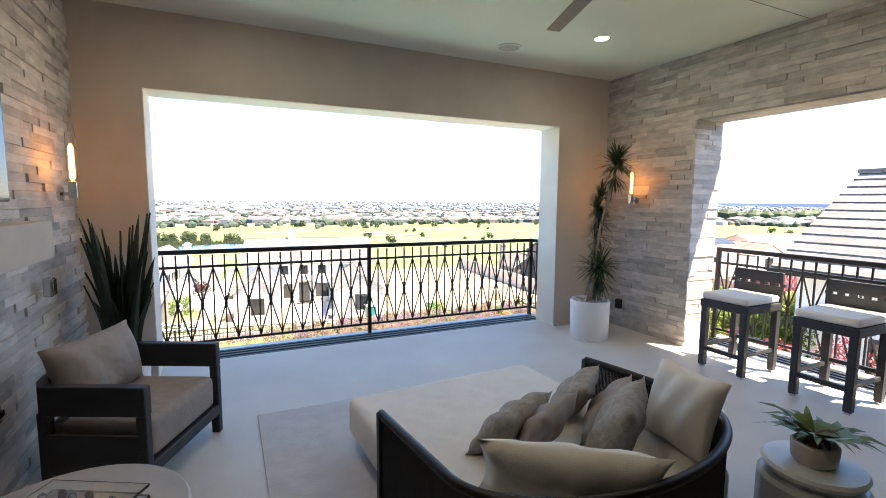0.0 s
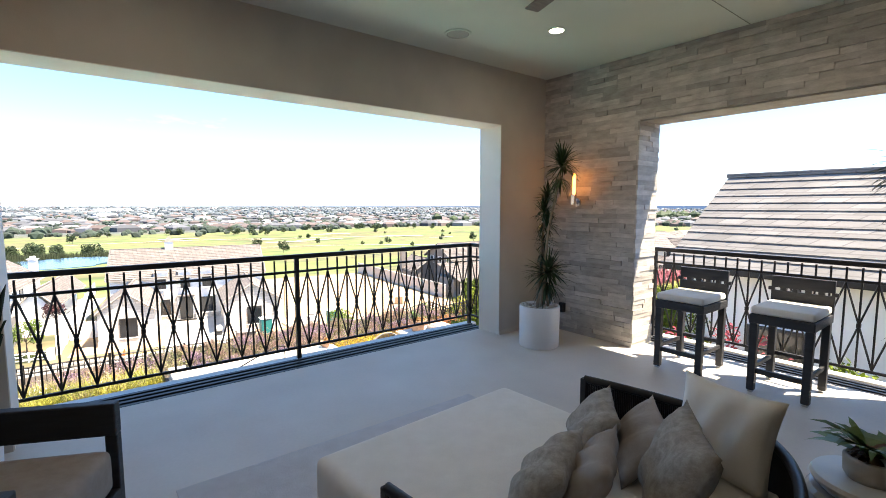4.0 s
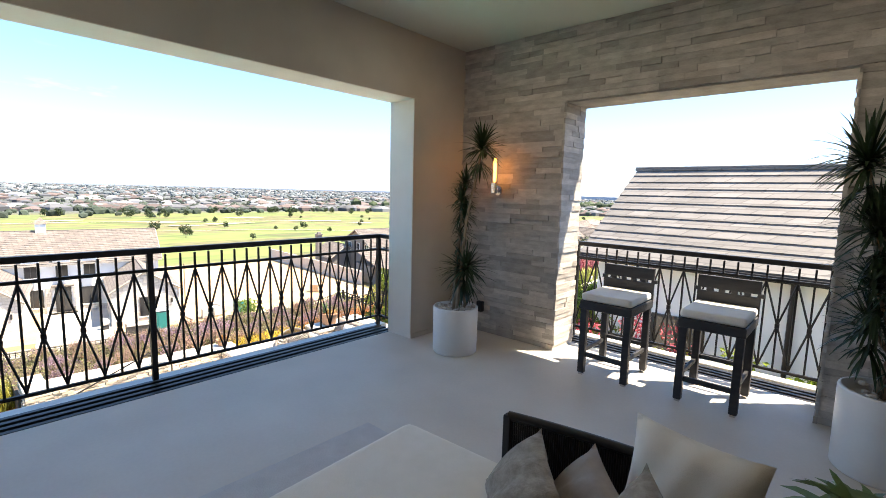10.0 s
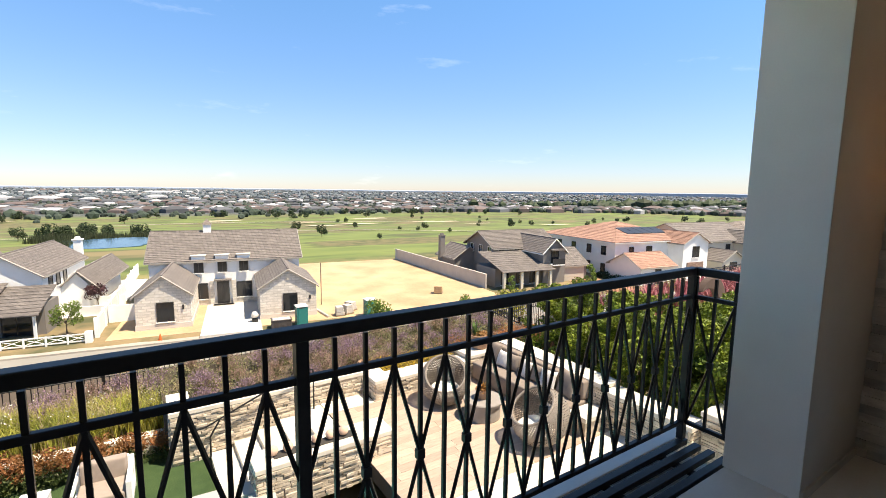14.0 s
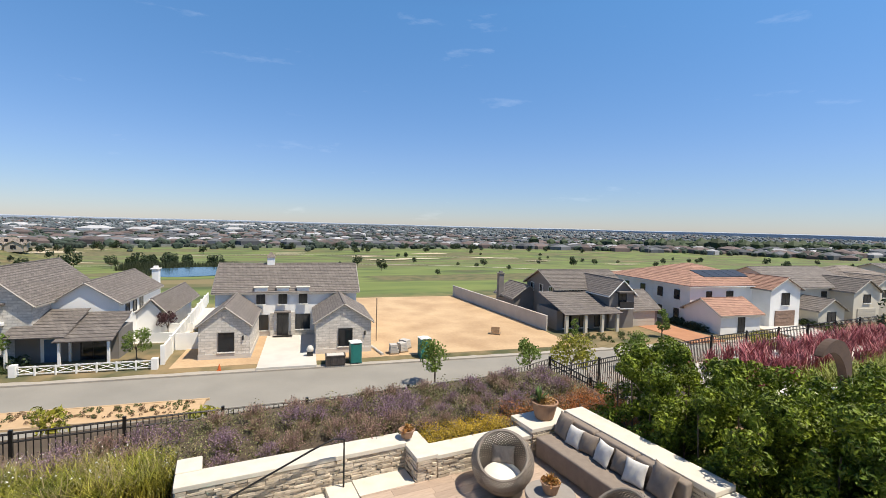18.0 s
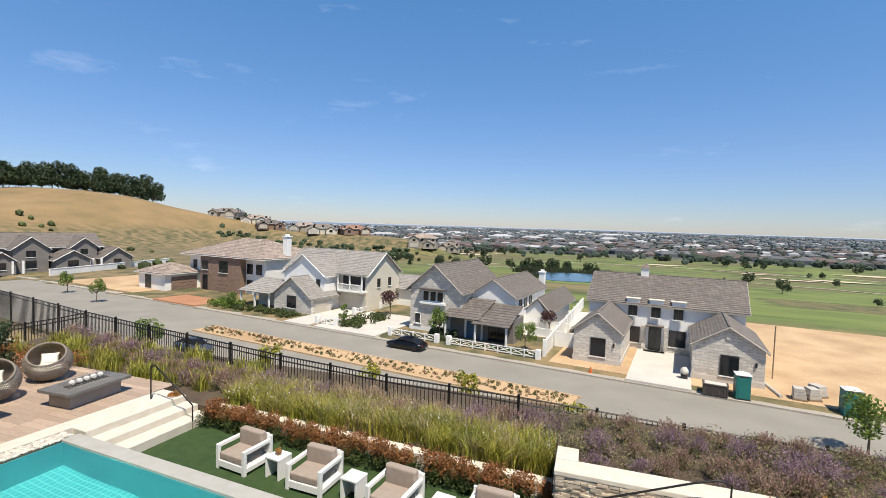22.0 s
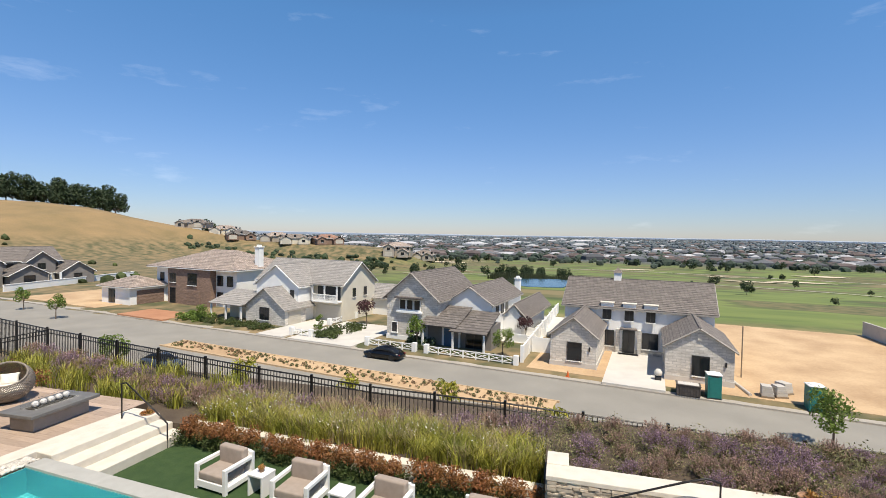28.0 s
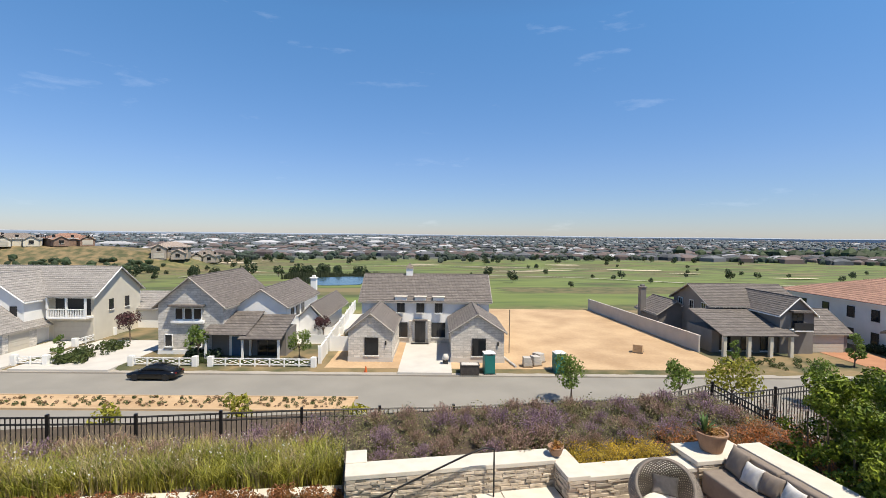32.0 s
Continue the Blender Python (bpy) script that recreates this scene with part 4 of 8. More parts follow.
        bm.faces.new((lo[0], lo[1], v[1], v[0]))
        prev = (v[3], v[2])
    bm.faces.new((base[2], base[3], prev[0], prev[1]))


TRIM = mat("taupe_trim", (0.36, 0.33, 0.29), (0.31, 0.285, 0.25), 2, 0.7, 0.05)


def gable_roof(parent, u0, u1, w0, w1, ez, rz, axis, material, over=0.35, n=14, trim=None):
    """Two slopes of courses, a ridge and the boards under the eaves."""
    flip = (lambda a, b, c: (a, b, c)) if axis == "u" else (lambda a, b, c: (b, a, c))
    if axis == "w":
        u0, u1, w0, w1 = w0, w1, u0, u1
    mid, dz = (w0 + w1) / 2, (rz - ez) / ((w1 - w0) / 2) * over
    lo, hi, z = u0 - over, u1 + over, ez - dz
    for s, w in ((-1, w0 - over), (1, w1 + over)):
        bm = B()
        slope(bm, flip(lo, w, z), flip(hi, w, z), flip(hi, mid, rz), flip(lo, mid, rz), n)
        roof = part("roof_slope", bm, material, parent)
        p, q = flip(lo, w - 0.06, z - 0.2), flip(hi, w + 0.06, z - 0.03)
        part("fascia", bx(*p, *q), trim or TRIM, roof)
        for u in (lo, hi):
            bm = B()
            bar(bm, flip(u, w, z - 0.08), flip(u, mid, rz - 0.08), 0.085, 4)
            part("barge_board", bm, trim or TRIM, roof)
    part("ridge", bx(*flip(lo, mid - 0.1, rz - 0.02), *flip(hi, mid + 0.1, rz + 0.07)), material, parent)


def hip_roof(parent, u0, u1, w0, w1, ez, rz, material, over=0.5, n=12):
    a, b, c, d = (u0 - over, w0 - over, ez), (u1 + over, w0 - over, ez), (u1 + over, w1 + over, ez), (u0 - over, w1 + over, ez)
    h, mid = (w1 - w0) / 2 + over, (w0 + w1) / 2
    if u1 - u0 > w1 - w0:
        r0, r1 = (u0 - over + h, mid, rz), (u1 + over - h, mid, rz)
        runs = ((a, b, r1, r0), (c, d, r0, r1), (b, c, r1, r1), (d, a, r0, r0))
    else:
        h, mid = (u1 - u0) / 2 + over, (u0 + u1) / 2
        r0, r1 = (mid, w0 - over + h, rz), (mid, w1 + over - h, rz)
        runs = ((a, b, r0, r0), (b, c, r1, r0), (c, d, r1, r1), (d, a, r0, r1))
    for run in runs:
        bm = B()
        slope(bm, *run, n)
        part("roof_slope", bm, material, parent)
    part("fascia", bx(u0 - over + 0.02, w0 - over + 0.02, ez - 0.18, u1 + over - 0.02, w1 + over - 0.02, ez - 0.03), WHITEWALL, parent)


def body(parent, u0, u1, w0, w1, ez, rz, axis, material, base=None):
    """House walls with gable ends up to the ridge."""
    bm = B()
    v = box(bm, u0, w0, -0.6, u1, w1, ez)
    if rz:
        if axis == "u":
            m = (w0 + w1) / 2
            ends = [[(u, w0, ez), (u, w1, ez), (u, m, rz - 0.06)] for u in (u0, u1)]
        else:
            m = (u0 + u1) / 2
            ends = [[(u0, w, ez), (u1, w, ez), (m, w, rz - 0.06)] for w in (w0, w1)]
        p = [[bm.verts.new(c) for c in e] for e in ends]
        bm.faces.new(p[0])
        bm.faces.new(p[1][::-1])
        for i, j in ((0, 2), (2, 1)):
            bm.faces.new((p[0][i], p[1][i], p[1][j], p[0][j]))
    wall = part("wall", bm, material, parent)
    if base:
        part("plinth", bx(u0 - 0.06, w0 - 0.06, -0.5, u1 + 0.06, w1 + 0.06, 0.55), base, wall)
    return wall


FRAMEB = mat("dark_frame", (0.02, 0.02, 0.02), (0.03, 0.03, 0.03), 5, 0.5, 0)


def window(parent, at, side, w, h, casing=None, bars=1, name="window", sill=True):
    """A window centred on its sill line at (u, w, z), facing front (-w), back, right (+u) or left."""
    turn = {"front": 0, "right": 90, "back": 180, "left": -90}[side]
    m = pose(at[0], at[1], at[2], rz=turn)
    bm = B()
    f = 0.07
    for x0, x1, z0, z1 in ((-w / 2, -w / 2 + f, 0, h), (w / 2 - f, w / 2, 0, h), (-w / 2 + f, w / 2 - f, h - f, h), (-w / 2 + f, w / 2 - f, 0, f)):
        box(bm, x0, -0.06, z0, x1, 0.04, z1)
    for k in range(1, bars + 1):
        x = -w / 2 + w * k / (bars + 1)
        box(bm, x - 0.025, -0.045, f, x + 0.025, 0.03, h - f)
    o = part(name, bm, casing or FRAMEB, parent)
    o.matrix_basis = m
    part("pane", bx(-w / 2 + 0.02, -0.025, 0.02, w / 2 - 0.02, 0.02, h - 0.02), DARKPANE, o)
    if sill:
        part("sill", bx(-w / 2 - 0.08, -0.13, -0.1, w / 2 + 0.08, 0.0, -0.005), WHITEWALL, o)
    return o


GARAGE = mat("garage_door_paint", (0.52, 0.48, 0.40), (0.48, 0.44, 0.37), 2, 0.7, 0.05)


def garage_door(parent, u, w, z, width, h, side="front", material=None):
    turn = {"front": 0, "right": 90, "left": -90}[side]
    o = part("garage_door", bx(-width / 2, -0.05, 0, width / 2, 0.03, h), material or GARAGE, parent)
    o.matrix_basis = pose(u, w, z, rz=turn)
    for k in range(4):
        part("panel", bx(-width / 2 + 0.08, -0.075, 0.06 + k * h / 4, width / 2 - 0.08, -0.051, (k + 1) * h / 4 - 0.03, 0.01), material or GARAGE, o)


def house(u, w, label, z=GZ, rz=0.0):
    return thing("house", STREET @ pose(u, w, z, rz=rz), label, "house")


def chimney(parent, u, w, z0, z1, s, material):
    c = part("chimney", bx(u - s, w - s, z0, u + s, w + s, z1, 0.03), material, parent)
    part("cap", bx(u - s - 0.12, w - s - 0.12, z1, u + s + 0.12, w + s + 0.12, z1 + 0.14, 0.02), material, c)
    part("cap_stack", bx(u - s * 0.6, w - s * 0.6, z1 + 0.14, u + s * 0.6, w + s * 0.6, z1 + 0.45, 0.03), material, c)


# new stone house with two garage wings
h = house(0, 0, "new white house with two stone gable wings and slate roof")
body(h, 0.2, 16.6, 13.2, 22.8, 5.6, 8.5, "u", WHITEWALL, HOUSESTONE)
gable_roof(h, 0.2, 16.6, 13.2, 22.8, 5.6, 8.5, "u", SLATE, 0.35, 18)
for a, b in ((0.3, 5.05), (11.5, 17.3)):
    wg = body(h, a, b, 4.0, 13.4, 3.55, 5.4, "w", HOUSESTONE, CONCRETE)
    gable_roof(h, a, b, 4.0, 13.4, 3.55, 5.4, "w", SLATE, 0.25, 10)
    window(h, ((a + b) / 2 + 0.15, 3.97, 0.75), "front", 1.5, 1.95, bars=0)
    part("vent", bx((a + b) / 2 - 0.16, 3.9, 4.2, (a + b) / 2 + 0.16, 3.99, 4.8), LIMESTONE, h)
    part("sconce", bx(b - 0.75, 3.86, 1.9, b - 0.6, 3.99, 2.35, 0.02), FRAMEB, h)
for k, u in enumerate((5.25, 7.75, 10.1)):
    window(h, (u, 12.97, 3.95), "front", 1.0, 1.4, bars=1)
    part("dormer", bx(u - 0.72, 13.0, 4.9, u + 0.72, 15.0, 5.95, 0.02), WHITEWALL, h)
    part("dormer_cap", bx(u - 0.82, 12.85, 5.95, u + 0.82, 15.1, 6.03, 0.02), LIMESTONE, h)
    if k != 1:
        window(h, (u, 13.15, 0.75), "front", 1.75, 1.9, bars=1)
dr = window(h, (7.75, 13.12, 0.05), "front", 1.35, 2.75, bars=1, name="front_door", sill=False)
part("canopy", bx(6.8, 12.3, 2.95, 8.7, 13.2, 3.1, 0.02), SLATE, h)
part("step", bx(6.6, 12.1, -0.1, 8.9, 13.19, 0.06, 0.02), CONCRETE, h)
for u in (6.55, 8.95):
    part("pier", bx(u - 0.22, 12.95, 0, u + 0.22, 13.19, 2.9), HOUSESTONE, h)
c = part("cupola", bx(5.6, 17.6, 8.2, 6.5, 18.5, 9.3), WHITEWALL, h)
bm = B()
bmesh.ops.create_cone(bm, segments=4, radius1=0.8, radius2=0.05, depth=0.7, cap_ends=True, matrix=pose(6.05, 18.05, 9.65, rz=45))
part("cupola_roof", bm, SLATE_B, c)
window(h, (17.05, 9.0, 0.9), "right", 1.0, 1.6, bars=0)

# stone-gabled house with a long white wing
h = house(0, 0, "two-storey stone gable house with a white wing and porches")
body(h, -21.8, -14.4, 6.5, 20.0, 5.8, 8.9, "w", HOUSESTONE, WHITEWALL)
gable_roof(h, -21.8, -14.4, 6.5, 20.0, 5.8, 8.9, "w", SLATE, 0.45, 16)
for k in range(3):
    window(h, (-19.4 + 1.05 * k, 6.46, 4.0), "front", 0.95, 1.35, WHITEWALL, 0)
part("awning", bx(-20.3, 5.7, 5.55, -16.4, 6.5, 5.75, 0.03), SLATE, h)
part("balcony_base", bx(-20.2, 6.1, 3.6, -16.5, 6.5, 3.9, 0.03), WHITEWALL, h)
window(h, (-17.6, 6.46, 0.9), "front", 1.5, 1.5, WHITEWALL, 1)
window(h, (-20.6, 6.46, 0.9), "front", 0.9, 1.4, WHITEWALL, 0)
body(h, -14.4, -8.4, 10.0, 24.0, 5.2, 7.2, "w", WHITEWALL)
gable_roof(h, -14.4, -8.4, 10.0, 24.0, 5.2, 7.2, "w", SLATE, 0.35, 12)
for k in range(3):
    window(h, (-8.37, 12.2 + 2.2 * k, 3.3), "right", 1.1, 1.3, FRAMEB, 0)
body(h, -8.4, -5.9, 15.0, 30.0, 3.0, 4.6, "w", WHITEWALL)
gable_roof(h, -8.4, -5.2, 15.0, 30.0, 3.0, 4.6, "w", SLATE, 0.3, 8)
body(h, -15.6, -7.2, 6.2, 10.0, 2.9, None, "u", GREYWALL)
bm = B()
slope(bm, (-15.9, 4.3, 2.75), (-10.9, 4.3, 2.75), (-10.9, 9.8, 4.5), (-15.9, 9.8, 4.5), 9)
part("porch_roof", bm, SLATE, h)
bm = B()
slope(bm, (-11.6, 3.6, 2.45), (-6.9, 3.6, 2.45), (-7.2, 9.9, 4.1), (-11.3, 9.9, 4.1), 9)
part("porch_roof", bm, SLATE, h)
for u, w in ((-15.5, 4.6), (-11.2, 4.0), (-7.3, 4.0), (-11.2, 6.1)):
    part("porch_post", bx(u - 0.11, w - 0.11, -0.2, u + 0.11, w + 0.11, 2.5, 0.02), WHITEWALL, h)
bdoor = mat("blue_door", (0.05, 0.12, 0.22), None, 3, 0.5, 0)
part("front_door", bx(-13.3, 6.12, 0, -12.3, 6.19, 2.2, 0.01), bdoor, h, "blue panelled front door")
part("door_surround", bx(-13.6, 6.155, 0, -12.0, 6.195, 2.5), WHITEWALL, h)
window(h, (-9.3, 6.16, 0.05), "front", 2.2, 2.2, FRAMEB, 1, sill=False)
chimney(h, -9.4, 26, 2.0, 7.0, 0.42, WHITEWALL)

LIGHTROOF = mat("pale_grey_roof", (0.36, 0.335, 0.31), (0.29, 0.27, 0.25), 1.3, 0.8, 0.4, fine=8, vary=0.1, stretch=(1, 1, 3))
coursed(LIGHTROOF, 0.5, 0.30, 0.85, 1.1, 0.7, 1.9)
TANROOF = mat("tan_tile_roof", (0.44, 0.36, 0.305), (0.33, 0.265, 0.225), 1.5, 0.85, 0.5, fine=8, vary=0.12, stretch=(1, 1, 3))
coursed(TANROOF, 0.4, 0.28, 0.72, 1.18, 0.55, 1.9)
# cream house with a balcony
h = house(0, 0, "cream two-storey house with a balcony over the garage and grey roof")
body(h, -51.0, -33.5, 12.5, 21.5, 6.0, 9.2, "u", CREAMWALL)
gable_roof(h, -51.0, -33.5, 12.5, 21.5, 6.0, 9.2, "u", LIGHTROOF, 0.45, 16, WHITEWALL)
body(h, -47.8, -39.2, 9.0, 13.0, 5.7, 8.7, "w", WHITEWALL)
gable_roof(h, -47.8, -39.2, 9.0, 17.0, 5.7, 8.7, "w", LIGHTROOF, 0.35, 12, WHITEWALL)
body(h, -46.4, -38.6, 5.6, 10.0, 2.6, 5.4, "w", HOUSESTONE)
gable_roof(h, -46.4, -38.6, 5.6, 11.5, 2.6, 5.4, "w", LIGHTROOF, 0.35, 12)
window(h, (-42.6, 5.56, 0.6), "front", 1.9, 1.9, FRAMEB, 1)
garage_door(h, -38.57, 7.6, 0, 2.6, 2.2, "right")
body(h, -52.0, -46.4, 7.5, 10.0, 2.7, None, "u", CREAMWALL)
bm = B()
slope(bm, (-53.6, 4.6, 2.5), (-46.3, 4.6, 2.5), (-46.3, 10.0, 4.2), (-53.6, 10.0, 4.2), 9)
part("porch_roof", bm, LIGHTROOF, h)
for u in (-53.2, -50.0, -46.8):
    part("porch_post", bx(u - 0.12, 4.85, -0.2, u + 0.12, 5.1, 2.45, 0.02), WHITEWALL, h)
garage_door(h, -36.1, 12.46, 0, 4.9, 2.5)
# flat dark sheet on the wall, painted in for the balcony's shaded depth
part("balcony_shade", bx(-38.3, 12.44, 3.3, -33.9, 12.49, 5.7), FRAMEB, h)
bal = part("balcony", bx(-38.5, 11.2, 3.0, -33.6, 12.5, 3.25, 0.02), WHITEWALL, h)
for k in range(24):
    part("baluster", bx(-38.45 + k * 0.205, 11.25, 3.25, -38.37 + k * 0.205, 11.32, 4.15), WHITEWALL, bal)
part("hand_rail", bx(-38.5, 11.2, 4.15, -33.6, 11.38, 4.25), WHITEWALL, bal)
for u in (-38.4, -36.05, -33.7):
    part("post", bx(u - 0.1, 11.2, 3.25, u + 0.1, 11.4, 5.75), WHITEWALL, bal)
part("balcony_roof", bx(-38.7, 11.0, 5.72, -33.4, 12.5, 5.85), LIGHTROOF, h)
window(h, (-44.6, 8.96, 3.4), "front", 1.0, 1.3, FRAMEB, 0)
window(h, (-33.47, 15.5, 3.6), "right", 0.8, 1.4, FRAMEB, 0)
window(h, (-33.47, 18.6, 3.6), "right", 0.8, 1.4, FRAMEB, 0)
window(h, (-40.4, 8.96, 3.6), "front", 0.8, 1.3, FRAMEB, 0)
body(h, -38, -30, 21, 30, 3.0, 4.8, "u", WHITEWALL)
gable_roof(h, -38, -30, 21, 30, 3.0, 4.8, "u", LIGHTROOF, 0.4, 10)

# brick house with hipped roof
h = house(0, 0, "brown brick and white two-storey house with a hipped roof")
h.matrix_basis = STREET @ pose(12.9, -46.6, GZ) @ Matrix.Scale(1.116, 4) @ pose(-10.1, 46.6, 0)
body(h, -72.0, -52.5, 7.0, 20.0, 6.1, None, "u", WHITEWALL)
body(h, -67.5, -57.2, 5.9, 8.0, 6.05, None, "u", HOUSEBRICK)
hip_roof(h, -72.0, -52.5, 6.2, 20.0, 6.15, 9.0, TANROOF, 0.7, 14)
body(h, -77.0, -69.5, 0.8, 7.6, 2.9, None, "u", WHITEWALL)
hip_roof(h, -77.0, -69.5, 0.8, 7.6, 2.95, 4.5, TANROOF, 0.6, 9)
garage_door(h, -69.46, 4.2, 0, 4.6, 2.3, "right", HOUSEBRICK)
window(h, (-74.2, 0.76, 0.2), "front", 1.6, 2.3, FRAMEB, 1, sill=False)
window(h, (-66.2, 5.86, 3.6), "front", 1.6, 1.5, FRAMEB, 2)
window(h, (-66.2, 5.86, 0.1), "front", 1.3, 2.6, FRAMEB, 0, "front_door", False)
window(h, (-61.4, 5.86, 3.3), "front", 2.2, 2.0, FRAMEB, 1)
garage_door(h, -61.5, 5.86, 0, 3.6, 2.4, "front", HOUSEBRICK)
for u in (-56.2, -54.0):
    window(h, (u, 6.96, 3.4), "front", 1.3, 1.7, FRAMEB, 1)
    window(h, (u, 6.96, 0.7), "front", 1.3, 1.7, FRAMEB, 1)
window(h, (-70.5, 6.96, 3.5), "front", 1.0, 1.5, FRAMEB, 0)
chimney(h, -53.0, 12, 6, 9.7, 0.5, WHITEWALL)

# grey house beyond the bare lot
h = house(0, 0, "dark grey two-storey house with a deep porch and slate roof")
body(h, 46.4, 58.5, 15.0, 24.5, 5.2, 7.4, "u", GREYWALL)
gable_roof(h, 46.4, 58.5, 15.0, 24.5, 5.2, 7.4, "u", SLATE, 0.5, 14)
body(h, 51.5, 55.6, 9.2, 16.0, 5.0, 6.9, "w", GREYWALL)
gable_roof(h, 51.5, 55.6, 9.2, 19.0, 5.0, 6.9, "w", SLATE, 0.35, 10, WHITEWALL)
body(h, 43.4, 52.0, 9.5, 15.2, 2.7, None, "u", GREYWALL)
bm = B()
slope(bm, (43.3, 7.1, 2.55), (52.3, 7.1, 2.55), (52.3, 14.9, 4.6), (43.3, 14.9, 4.6), 11)
part("porch_roof", bm, SLATE, h)
for u in (43.7, 46.6, 49.2, 51.6):
    part("porch_post", bx(u - 0.2, 7.3, -0.2, u + 0.2, 7.7, 2.5, 0.02), CREAMWALL, h)
for u in (45.0, 47.6, 50.0):
    window(h, (u, 9.46, 0.3), "front", 1.3, 2.0, FRAMEB, 1)
body(h, 55.6, 60.4, 9.9, 17.0, 2.7, 4.9, "u", GREYWALL)
gable_roof(h, 55.6, 60.4, 9.9, 17.0, 2.7, 4.9, "u", SLATE, 0.4, 10)
garage_door(h, 57.6, 9.86, 0, 4.6, 2.3)
window(h, (53.6, 9.16, 3.1), "front", 1.4, 1.9, FRAMEB, 1)
bal = part("balcony", bx(52.6, 8.3, 2.85, 54.9, 9.2, 3.02, 0.02), WHITEWALL, h)
part("parapet", bx(52.6, 8.3, 3.02, 54.9, 8.38, 3.9), FRAMEB, bal)
part("hood", bx(52.5, 8.4, 5.1, 54.8, 9.2, 5.35, 0.02), SLATE, h)
for u in (47.6, 49.0, 50.5):
    window(h, (u, 14.96, 3.75), "front", 1.1, 1.15, WHITEWALL, 1)
body(h, 42.8, 48.0, 22.0, 29.0, 2.8, 4.6, "w", GREYWALL)
gable_roof(h, 42.8, 48.0, 22.0, 29.0, 2.8, 4.6, "w", SLATE, 0.4, 10)
for w in (16.5, 19.5, 22.5):
    window(h, (46.36, w, 3.8), "left", 1.1, 1.3, WHITEWALL, 1)
chimney(h, 42.6, 27, 2, 6.0, 0.45, GREYWALL)

# white house with red tiles, and the ones beyond it
h = house(1.2, -4.2, "large white two-storey house with red tile roofs and roof panels")
body(h, 64.0, 82.0, 13.0, 32.0, 5.9, None, "u", WHITEWALL)
hip_roof(h, 64.0, 82.0, 13.0, 32.0, 5.95, 8.6, REDTILE, 0.6, 14)
body(h, 76.0, 82.0, 10.0, 14.0, 5.8, 7.4, "w", WHITEWALL)
gable_roof(h, 76.0, 82.0, 10.0, 18.0, 5.8, 7.4, "w", REDTILE, 0.4, 10)
body(h, 63.4, 70.5, 7.0, 13.4, 2.9, 4.6, "u", WHITEWALL)
gable_roof(h, 63.4, 70.5, 7.0, 13.4, 2.9, 4.6, "u", REDTILE, 0.4, 10)
garage_door(h, 79.0, 9.96, 0, 4.0, 2.4, "front", HOUSEBRICK)
window(h, (79.0, 9.96, 3.2), "front", 1.6, 1.9, FRAMEB, 1)
window(h, (71.5, 12.96, 3.6), "front", 1.3, 1.5, FRAMEB, 1)
window(h, (67.5, 12.96, 3.6), "front", 1.0, 1.5, FRAMEB, 0)
window(h, (67.0, 6.96, 0.1), "front", 1.2, 2.3, FRAMEB, 1, sill=False)
for w in (15.5, 19.0, 23.0, 27.0):
    window(h, (63.96, w, 3.6), "left", 1.1, 1.5, FRAMEB, 0)
    window(h, (63.96, w, 0.6), "left", 1.0, 1.6, FRAMEB, 0)
sp = mat("roof_panel", (0.03, 0.035, 0.045), None, 3, 0.45, 0)
for k in range(5):
    o = part("solar_panel", bx(-0.9, -1.6, 0, 0.9, 1.6, 0.06), sp, h)
    o.matrix_basis = pose(70.2 + 1.9 * k, 17.2, 7.33, rx=14.7)


def plain_house(u, w, su, sw, wall, roof, label, z=GZ, rz=0.0, e=5.6, seed=0, hip=True):
    """A far two-storey house: main block, lower front wing, windows and garage."""
    rnd = random.Random(seed)
    h = house(u, w, label, z, rz)
    body(h, -su / 2, su / 2, 0, sw, e, None if hip else e + 2.6, "u", wall)
    (hip_roof(h, -su / 2, su / 2, 0, sw, e + 0.05, e + 2.4, roof, 0.6, 10) if hip else gable_roof(h, -su / 2, su / 2, 0, sw, e, e + 2.6, "u", roof, 0.5, 10))
    a = rnd.choice((-su / 2 + 0.5, su / 2 - 6.5))
    body(h, a, a + 6, -3.5, 1, e - 0.4, e + 1.4, "w", wall)
    gable_roof(h, a, a + 6, -3.5, 3, e - 0.4, e + 1.4, "w", roof, 0.4, 8)
    b = -a - 6 if a < 0 else -su / 2 + 0.4
    body(h, b, b + 5.6, -4.5, 0.5, 2.6, 4.2, "w", wall)
    gable_roof(h, b, b + 5.6, -4.5, 0.6, 2.6, 4.2, "w", roof, 0.4, 8)
    garage_door(h, a + 3, -3.54, 0, 4.2, 2.3)
    window(h, (a + 3, -3.54, 3.2), "front", 1.6, 1.4, FRAMEB, 1)
    window(h, (b + 2.8, -4.54, 0.6), "front", 1.8, 1.6, FRAMEB, 1)
    for k in range(3):
        x = -su / 2 + 1.5 + k * (su - 3) / 2
        if not (a < x < a + 6):
            window(h, (x, -0.04, 3.4), "front", 1.2, 1.3, FRAMEB, 0)
    for s, x in (("left", -su / 2 - 0.04), ("right", su / 2 + 0.04)):
        for k in range(3):
            window(h, (x, 2 + k * (sw - 4) / 2, 3.3), s, 1.1, 1.3, FRAMEB, 0)
    return h


